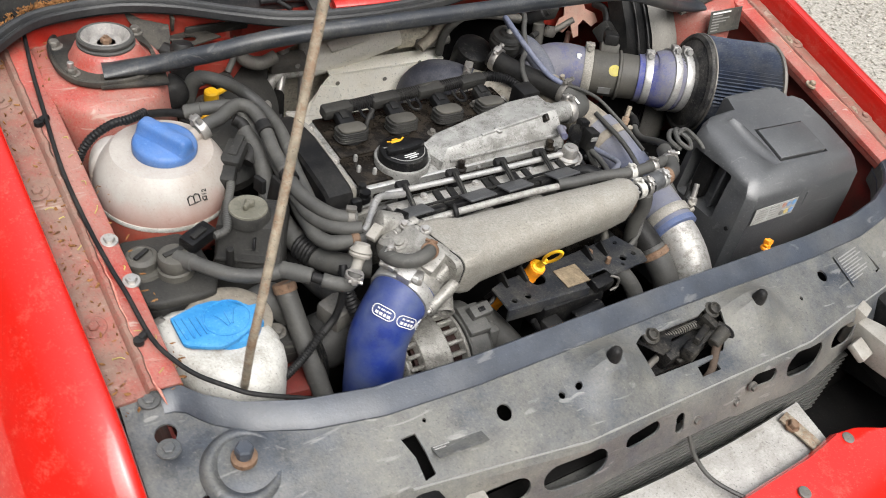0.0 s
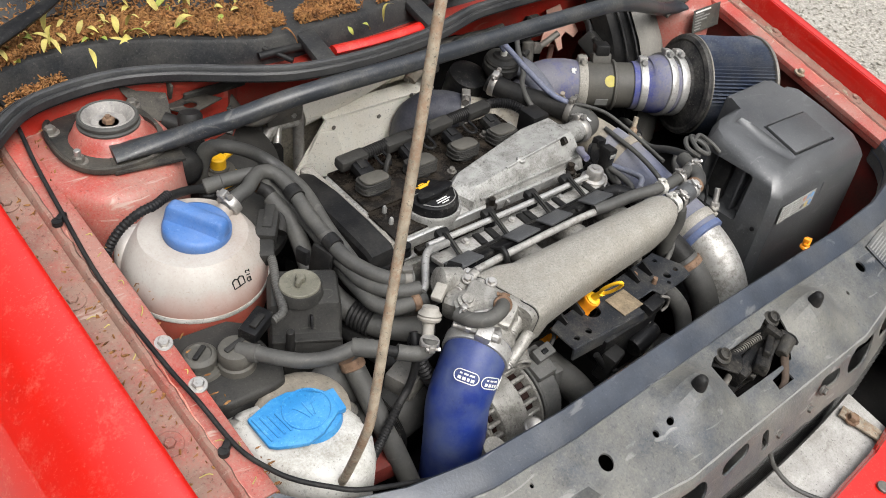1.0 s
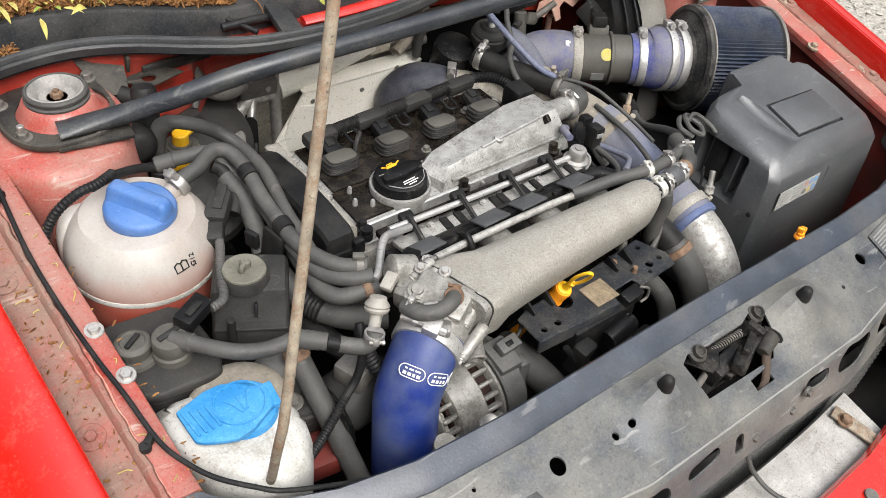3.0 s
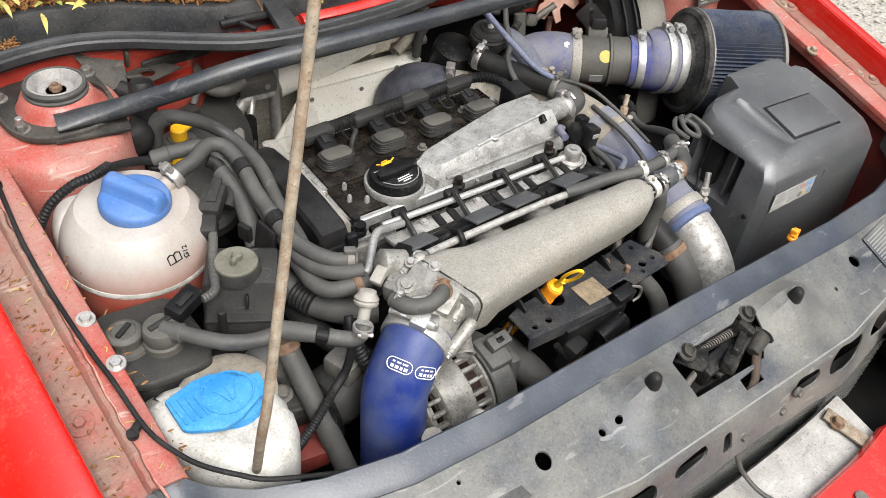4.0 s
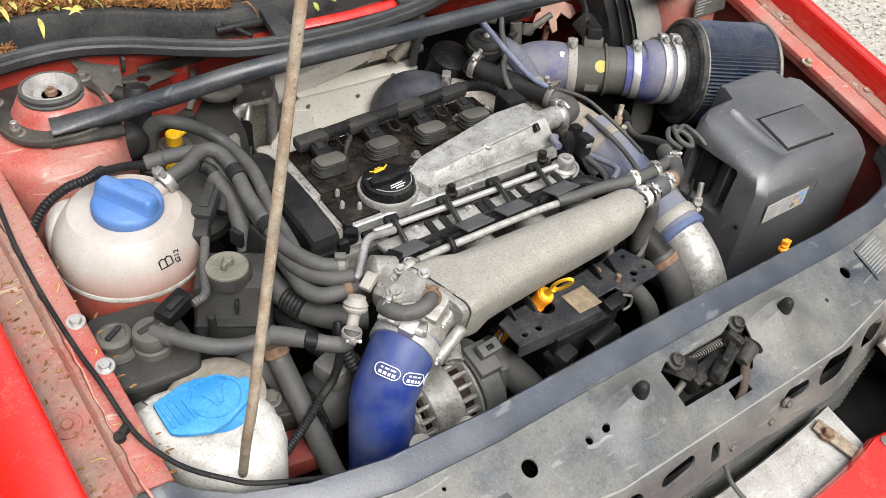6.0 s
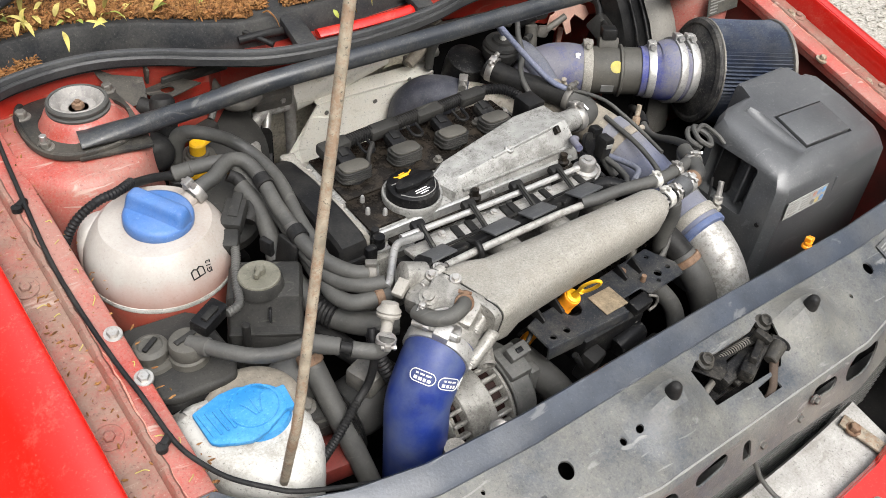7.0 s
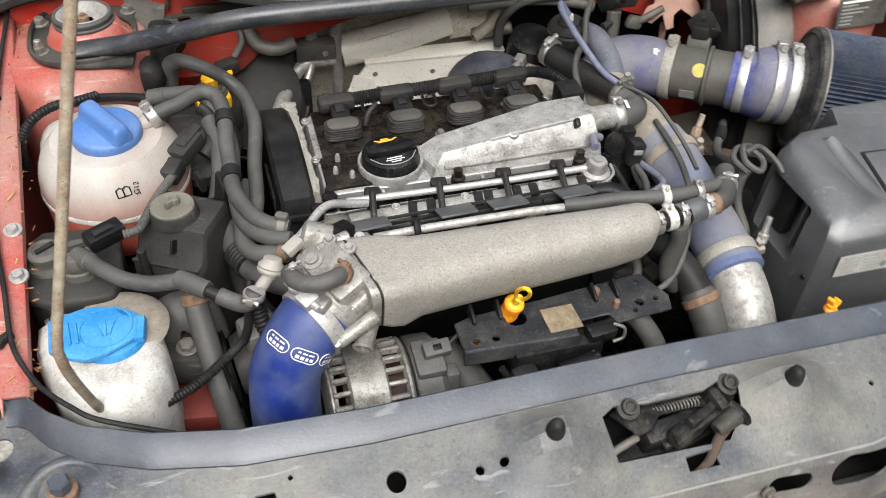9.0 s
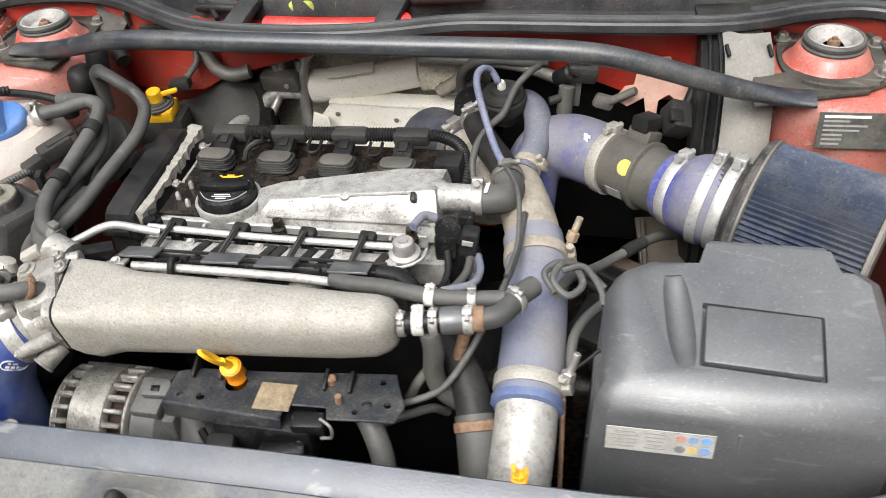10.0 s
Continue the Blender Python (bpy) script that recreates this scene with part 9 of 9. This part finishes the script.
    part("hose_to_wall", tube([(-0.345, 0.076, 0.815), (-0.335, 0.072, 0.795), (-0.32, 0.066, 0.775), (-0.295, 0.064, 0.768), (-0.27, 0.07, 0.772)], 0.011, 14), STEEL_DULL, ac)
    for x in (-0.236, -0.204):
        part("bolt_head", rod((x, 0.108, 0.75), (x, 0.11, 0.772), 0.0075), STEEL, ac)
    # turbo inlet side
    tu = thing("turbo_outlet_hose", (0.05, 0.0, 0.65), "dark rubber turbo hose with a gold clamp", "turbo hose")
    part("dark_elbow", tube([(-0.005, 0.055, 0.63), (0.002, 0.050, 0.672), (0.022, 0.035, 0.696), (0.050, 0.008, 0.704), (0.072, -0.012, 0.704)], [0.034, 0.038, 0.040, 0.037, 0.034], 28), surface("dark_blue_rubber", (0.035, 0.038, 0.055), 0.5, 0, 0.2, 40, (0.15, 0.145, 0.14), 0.35, 20), tu, "dark blue-black elbow")
    clamp(tu, (0.066, -0.005, 0.704), (0.75, -0.65, 0), 0.0355, 0.014, STEEL, (0, -0.2, 1), "gold-tinted bolt clamp", 0.0015, 1.3)
    part("gold_pipe", tube([(0.070, -0.010, 0.704), (0.092, -0.034, 0.704), (0.112, -0.062, 0.702), (0.125, -0.095, 0.694), (0.13, -0.13, 0.68)], [0.0325, 0.032, 0.031, 0.030, 0.030], 26), surface("speckled_cast_pipe", (0.46, 0.42, 0.35), 0.5, 0.5, 0.15, 60, (0.10, 0.075, 0.05), 0.25, 85, 0.08, 0.3, 400), tu, "speckled cast pipe")
    bh = thing("breather_hose", (0.14, -0.12, 0.72), "black crankcase breather hose with steel clamps", "hose")
    part("hose_from_cover", tube([(0.118, -0.212, 0.765), (0.142, -0.210, 0.765), (0.158, -0.203, 0.764), (0.164, -0.186, 0.763), (0.158, -0.165, 0.764)], 0.0185, 22), RUBBER, bh, "bent rubber hose")
    clamp(bh, (0.128, -0.2115, 0.765), (1, 0.05, 0), 0.019, 0.013, STEEL, (0, 0.4, 1), size=0.9)
    part("hose_back", tube([(0.160, -0.170, 0.764), (0.148, -0.135, 0.764), (0.125, -0.095, 0.764), (0.105, -0.055, 0.766), (0.094, -0.028, 0.772)], 0.0185, 22), BLACK, bh, "black ribbed breather hose")
    clamp(bh, (0.098, -0.038, 0.770), (-0.4, 0.85, 0.1), 0.0192, 0.011, STEEL, (-0.4, 0, 1), size=0.9)
    clamp(bh, (0.158, -0.163, 0.764), (-0.3, 0.9, 0), 0.0192, 0.010, STEEL_DULL, (0, 0, 1), size=0.9)
    part("print_bars", box((0.140, -0.213, 0.7845), (0.004, 0.016, 0.0008), (8, 0, -5), 0), WHITE, bh)
    part("vertical_hose", tube([(0.150, 0.030, 0.755), (0.163, 0.012, 0.770), (0.178, -0.015, 0.772), (0.184, -0.045, 0.764), (0.183, -0.075, 0.752), (0.176, -0.100, 0.745), (0.172, -0.118, 0.742)], [0.017, 0.0175, 0.0185, 0.0185, 0.0185, 0.0175, 0.017], 22), surface("slate_blue_hose", (0.045, 0.052, 0.085), 0.55, 0, 0.2, 40, (0.20, 0.20, 0.205), 0.5, 18), bh, "slate blue diverter hose")
    clamp(bh, (0.176, -0.104, 0.744), (-0.2, -0.9, -0.25), 0.0185, 0.012, DIRTPIPE, (1, 0, 0.4), "muddy clamp", size=0.9)
    dv = thing("diverter_valve", (0.13, -0.01, 0.76), "round black diverter valve with a hose nipple", "valve")
    part("valve_body", lathe([(-0.030, 0.020), (-0.016, 0.026), (-0.010, 0.030), (-0.004, 0.0315), (0.006, 0.0315), (0.009, 0.029), (0.012, 0.0295), (0.016, 0.027), (0.018, 0.018), (0.022, 0.016), (0.023, 0.0005)], (0.134, -0.012, 0.785), (-0.05, -0.12, 1), 36), GREYBOX, dv)
    part("nipple", lathe([(0, 0.006), (0.008, 0.006), (0.012, 0.0045), (0.012, 0.0005)], (0.132, -0.016, 0.806), (-0.05, -0.12, 1), 14), BOTTLE, dv)
    part("lower_can", lathe([(-0.05, 0.034), (-0.01, 0.036), (0.004, 0.034), (0.008, 0.024), (0.008, 0.0005)], (0.092, 0.022, 0.758), (0, -0.3, 1), 32), BLACK_CLEAN, dv, "black canister beside the valve")
    vl = thing("vacuum_lines", (0.15, -0.15, 0.75), "thin blue and black vacuum lines over the turbo side", "vacuum line")
    part("blue_line", tube([(0.128, -0.020, 0.818), (0.118, -0.016, 0.833), (0.108, -0.030, 0.842), (0.105, -0.055, 0.838), (0.118, -0.090, 0.815), (0.138, -0.130, 0.788), (0.154, -0.160, 0.780)], 0.0048, 12), surface("faded_blue_line", (0.08, 0.095, 0.15), 0.55, 0, 0.15, 40, (0.25, 0.25, 0.30), 0.4, 30), vl, "faded blue line")
    part("black_line", tube([(0.154, -0.160, 0.780), (0.166, -0.185, 0.785), (0.178, -0.22, 0.786), (0.184, -0.26, 0.778), (0.186, -0.30, 0.770), (0.180, -0.345, 0.766)], 0.0030, 10), RUBBER, vl)
    part("grey_line", tube([(0.178, 0.02, 0.822), (0.168, -0.005, 0.826), (0.152, -0.03, 0.815), (0.140, -0.06, 0.795), (0.125, -0.075, 0.785), (0.112, -0.10, 0.775), (0.108, -0.13, 0.762), (0.112, -0.15, 0.745)], 0.0048, 10), RUBBER, vl, "grey-black line")
    part("loop_line", tube([(0.06, 0.085, 0.72), (0.058, 0.075, 0.765), (0.075, 0.06, 0.80), (0.11, 0.055, 0.812), (0.15, 0.055, 0.81), (0.19, 0.05, 0.815)], 0.0075, 12), RUBBER, vl)
    part("wavy_line", tube([(0.02, 0.09, 0.735), (0.05, 0.095, 0.755), (0.06, 0.09, 0.78), (0.07, 0.08, 0.80), (0.05, 0.075, 0.815)], 0.010, 12), DIRTPIPE, vl)
    part("rear_pipe", tube([(0.0, 0.07, 0.80), (0.08, 0.065, 0.805), (0.15, 0.06, 0.80), (0.20, 0.045, 0.792)], 0.009, 12), STEEL_DULL, vl, "dull pipe along the firewall")
    # sensor cluster and brackets on the firewall
    cl = thing("solenoid_cluster", (0.22, 0.03, 0.78), "cluster of dusty solenoid valves and plugs on the firewall", "solenoid")
    part("valve_a", lathe([(0, 0.012), (0.030, 0.012), (0.033, 0.009), (0.040, 0.009)], (0.205, 0.028, 0.80), (0.5, -0.4, 0.5), 18), BLACK, cl)
    part("valve_b", lathe([(0, 0.014), (0.026, 0.014), (0.030, 0.010)], (0.225, 0.030, 0.805), (0.3, -0.2, 0.8), 18), BLACK_CLEAN, cl)
    part("plug", box((0.237, 0.020, 0.817), (0.040, 0.026, 0.026), (10, 8, 10), 0.004), GREYBOX, cl)
    part("plug_top", box((0.233, 0.018, 0.834), (0.030, 0.016, 0.014), (10, 8, 10), 0.003), GREYBOX, cl)
    part("plug_bracket", box((0.228, 0.022, 0.785), (0.016, 0.006, 0.045), (0, 4, 0), 0.001), STEEL_DULL, cl)
    part("nipple", rod((0.212, 0.002, 0.785), (0.195, -0.005, 0.783), 0.006), GREYBOX, cl)
    part("post", rod((0.215, 0.0, 0.76), (0.218, 0.01, 0.80), 0.011), MAFBODY, cl)
    part("eye_bracket", box((0.268, 0.030, 0.765), (0.030, 0.014, 0.022), (0, 20, 10), 0.006), STEEL_DULL, cl)
    part("link_arm", rod((0.275, 0.03, 0.765), (0.31, 0.02, 0.79), 0.006), STEEL_DULL, cl)
    pk = thing("firewall_bracket_plate", (0.335, 0.05, 0.74), "dusty pink primer bracket plate with holes", "bracket")
    bm = slab([(-0.055, -0.018), (-0.040, 0.0), (-0.028, 0.002), (-0.020, 0.038), (0.020, 0.040), (0.028, 0.008), (0.052, -0.004), (0.058, -0.020), (0.040, -0.028), (0.020, -0.012), (0.006, -0.020), (0.004, -0.040), (-0.010, -0.042), (-0.014, -0.016), (-0.036, -0.028)], 0, 0.003, pose(0.335, 0.048, 0.782, 62, 0, 4), 0.0006, 1)
    part("plate", bm, PINKISH, pk)
    part("tail", rod((0.335, 0.05, 0.745), (0.34, 0.055, 0.70), 0.0055), PINKISH, pk)
    sn = thing("plastic_sensor_plug", (0.37, -0.03, 0.75), "dusty grey plastic plug above the intake", "connector")
    part("plug_body", box((0.366, -0.020, 0.772), (0.034, 0.042, 0.034), (30, 20, 20), 0.005), GREYBOX, sn)
    part("plug_rib", box((0.362, -0.034, 0.785), (0.020, 0.020, 0.010), (30, 20, 20), 0.003), BLACK, sn)
    part("lead", tube([(0.375, -0.005, 0.78), (0.385, 0.02, 0.80), (0.38, 0.05, 0.80)], 0.007, 12), RUBBER_DARK, sn)
    # tall curved black duct beside the tower
    du = thing("fresh_air_duct", (0.42, 0.03, 0.60), "tall curved dusty black plastic duct beside the tower", "duct")
    stations = [(-0.008, 0.60, -0.150), (-0.008, 0.70, -0.142), (-0.008, 0.76, -0.124), (-0.006, 0.80, -0.100), (-0.004, 0.84, -0.066), (-0.006, 0.868, -0.032), (-0.010, 0.884, 0.002)]
    bm, rings = bmesh.new(), []
    for dx, z, y in stations:
        rings.append([bm.verts.new((0.418 + dx + a, y + b, z)) for a, b in ((0.0, 0.012), (0.010, 0.002), (0.022, -0.003), (0.040, -0.002), (0.056, 0.004), (0.058, 0.008), (0.040, 0.003), (0.022, 0.002), (0.012, 0.007), (0.004, 0.016))])
    join(bm, rings)
    part("duct_face", bm, DUCTFACE, du, "dust-grey curved outer face", 50)
    bm, rings = bmesh.new(), []
    for dx, z, y in stations:
        rings.append([bm.verts.new((0.418 + dx + a, y + b, z - 0.004)) for a, b in ((0.006, 0.016), (-0.006, 0.034), (-0.026, 0.055), (-0.030, 0.100), (0.040, 0.100), (0.052, 0.010), (0.030, 0.006))])
    join(bm, rings)
    part("duct_shell", bm, BLACK, du, angle=40)
    for off in (0.0, -0.012):
        part("duct_rib", tube([(0.414 + dx + off, y + 0.020 - 1.3 * off, z) for dx, z, y in stations], 0.003, 8), BLACK_CLEAN, du)
    for x, y, z in ((0.414, -0.026, 0.876), (0.464, -0.024, 0.876)):
        part("duct_slot", box((x, y, z), (0.004, 0.016, 0.006), (35, 0, 20), 0.001), INK, du)
    # data plate on the tower
    m = pose(0.557, -0.1235, 0.829, 78, 0, 2)
    pl = thing("data_plate", (0.557, -0.118, 0.79), "black data plate with pale print on the tower", "data plate")
    part("plate", box((0, 0, 0), (0.088, 0.044, 0.0012), bevel=0.0004, seg=1, m=m), PLATE, pl)
    for r in range(7):
        w = (0.050, 0.028, 0.048, 0.040, 0.022, 0.022, 0.020)[r]
        part("print_line", box((0, 0, 0), (w, 0.0022 if r else 0.003, 0.0004), bevel=0, m=m @ pose(-0.038 + w / 2, 0.017 - 0.0055 * r, 0.0008)), GREYPRINT if r else WHITE, pl)
    # small wiring near the regulator
    wr = thing("sensor_wiring", (0.1, -0.27, 0.74), "bundle of black sensor plugs and wires at the head's end", "wiring")
    part("lifting_eye", lathe([(-0.003, 0.008), (-0.003, 0.0165), (0.003, 0.0165), (0.003, 0.008)], (0.102, -0.268, 0.762), (0.3, -0.8, 0.4), 24), BLACK_CLEAN, wr, "black eyelet")
    part("eyelet_stem", box((0.098, -0.272, 0.738), (0.026, 0.012, 0.034), (0, 0, 10), 0.004), BLACK_CLEAN, wr)
    part("plug_a", box((0.128, -0.275, 0.752), (0.020, 0.022, 0.034), (0, 8, 0), 0.003), BLACK, wr)
    part("plug_b", box((0.122, -0.258, 0.768), (0.018, 0.016, 0.022), (0, 8, 0), 0.003), BLACK_CLEAN, wr)
    part("wire_a", tube([(0.130, -0.285, 0.735), (0.128, -0.315, 0.735), (0.115, -0.345, 0.738), (0.085, -0.36, 0.742)], 0.0048, 10), RUBBER, wr)
    part("wire_b", tube([(0.138, -0.280, 0.735), (0.145, -0.310, 0.738), (0.140, -0.340, 0.745), (0.11, -0.36, 0.75)], 0.0045, 10), surface("blue_grey_wire", (0.09, 0.10, 0.14), 0.6, 0, 0.2, 40, (0.2, 0.2, 0.2), 0.4, 30), wr)
    part("wire_c", tube([(0.085, -0.256, 0.768), (0.072, -0.262, 0.775), (0.064, -0.285, 0.776)], 0.0055, 10), SILICONE_DUSTY, wr, "short blue vacuum stub")
    part("wire_d", tube([(0.10, -0.275, 0.735), (0.105, -0.30, 0.725), (0.10, -0.33, 0.725), (0.08, -0.345, 0.74)], 0.0042, 10), RUBBER_DARK, wr)
    part("lever", box((0.112, -0.262, 0.700), (0.05, 0.02, 0.06), (0, 0, 0), 0.005), BLACK_CLEAN, wr)
    part("low_loop", tube([(0.045, -0.432, 0.600), (0.061, -0.425, 0.604), (0.077, -0.418, 0.606), (0.098, -0.404, 0.602), (0.112, -0.39, 0.58)], 0.0055, 12), RUBBER, wr, "grey loop low behind the bracket")
    part("low_plug", box((0.140, -0.365, 0.606), (0.034, 0.024, 0.022), (20, 10, 35), 0.004), GREYBOX, wr)
    part("plug_window", box((0.1275, -0.2875, 0.7585), (0.013, 0.002, 0.007), (0, 8, 0), 0.0006), GREYPRINT, wr)
    part("plug_boot", tube([(0.130, -0.280, 0.735), (0.133, -0.292, 0.722), (0.137, -0.306, 0.712)], [0.0075, 0.007, 0.006], 12), RUBBER, wr)
    part("tan_pipe", tube([(0.098, -0.352, 0.660), (0.097, -0.390, 0.660), (0.088, -0.408, 0.655), (0.075, -0.415, 0.63)], 0.0060, 12), MAFBODY, wr, "dusty thin pipe")
    # gearbox and lumps low on that side, near-black for the shade there
    gb = thing("gearbox", (0.22, -0.2, 0.3), "grimy gearbox, near-black for the shade under the intake pipework", "gearbox")
    part("casing", box((0.24, -0.20, 0.44), (0.26, 0.22, 0.22), bevel=0.04, seg=3), GREASE_AND_SHADE, gb)
    part("bell", lathe([(0, 0.12), (0.05, 0.13), (0.10, 0.10)], (0.10, -0.2, 0.45), (1, 0, 0), 28), GAP_SHADE, gb)
    part("shift_rod", rod((0.20, -0.14, 0.62), (0.34, -0.22, 0.60), 0.008), BLACK, gb)
    part("bracket_arm", box((0.31, -0.20, 0.63), (0.10, 0.012, 0.016), (0, 4, -28), 0.002), BLACK, gb)
    part("cover_plate", box((0.30, -0.27, 0.62), (0.10, 0.08, 0.02), (0, 6, -20), 0.006), BLACK, gb)
    tr = thing("battery_tray", (0.42, -0.22, 0.55), "dusty dark battery tray and bracket below the filter", "battery tray")
    part("tray_plate", box((0.42, -0.225, 0.595), (0.30, 0.19, 0.014), (0, 3, 0), 0.005), GAP_SHADE, tr)
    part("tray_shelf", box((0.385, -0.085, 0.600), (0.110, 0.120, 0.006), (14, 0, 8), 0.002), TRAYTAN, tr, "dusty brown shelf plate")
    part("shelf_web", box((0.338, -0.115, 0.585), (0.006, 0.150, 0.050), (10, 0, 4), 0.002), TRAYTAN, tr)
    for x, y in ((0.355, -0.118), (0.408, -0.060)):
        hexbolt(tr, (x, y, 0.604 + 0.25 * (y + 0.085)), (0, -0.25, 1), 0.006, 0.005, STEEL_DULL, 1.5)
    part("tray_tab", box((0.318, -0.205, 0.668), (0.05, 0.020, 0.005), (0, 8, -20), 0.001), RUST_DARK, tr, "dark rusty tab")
    # added sheet that hides the red wing and stands for shade
    part("bay_filler", box((0.535, -0.24, 0.62), (0.010, 0.30, 0.30), (0, 0, 0), 0.003), GAP_SHADE, tr, "added near-black sheet for the shade beside the tray")
    ck = thing("orange_cable_clip", (0.222, -0.583, 0.745), "orange plastic clip on the crossmember's edge", "clip")
    bm = lathe([(0, 0.010), (0.004, 0.0095), (0.006, 0.007), (0.012, 0.007)], (0.222, -0.5845, 0.742), (0, 0, 1), 14)
    box((0.217, -0.584, 0.760), (0.006, 0.012, 0.014), (0, -14, 20), 0.002, bm=bm)
    box((0.229, -0.583, 0.757), (0.005, 0.012, 0.010), (0, 18, 20), 0.002, bm=bm)
    box((0.222, -0.584, 0.753), (0.018, 0.009, 0.005), (0, 0, 20), 0.0015, bm=bm)
    bmesh.ops.transform(bm, matrix=Matrix.Translation((0.222, -0.584, 0.744)) @ Matrix.Scale(0.75, 4) @ Matrix.Translation((-0.222, 0.584, -0.744)), verts=bm.verts[:])
    part("clip", bm, ORANGE, ck)


build_back()
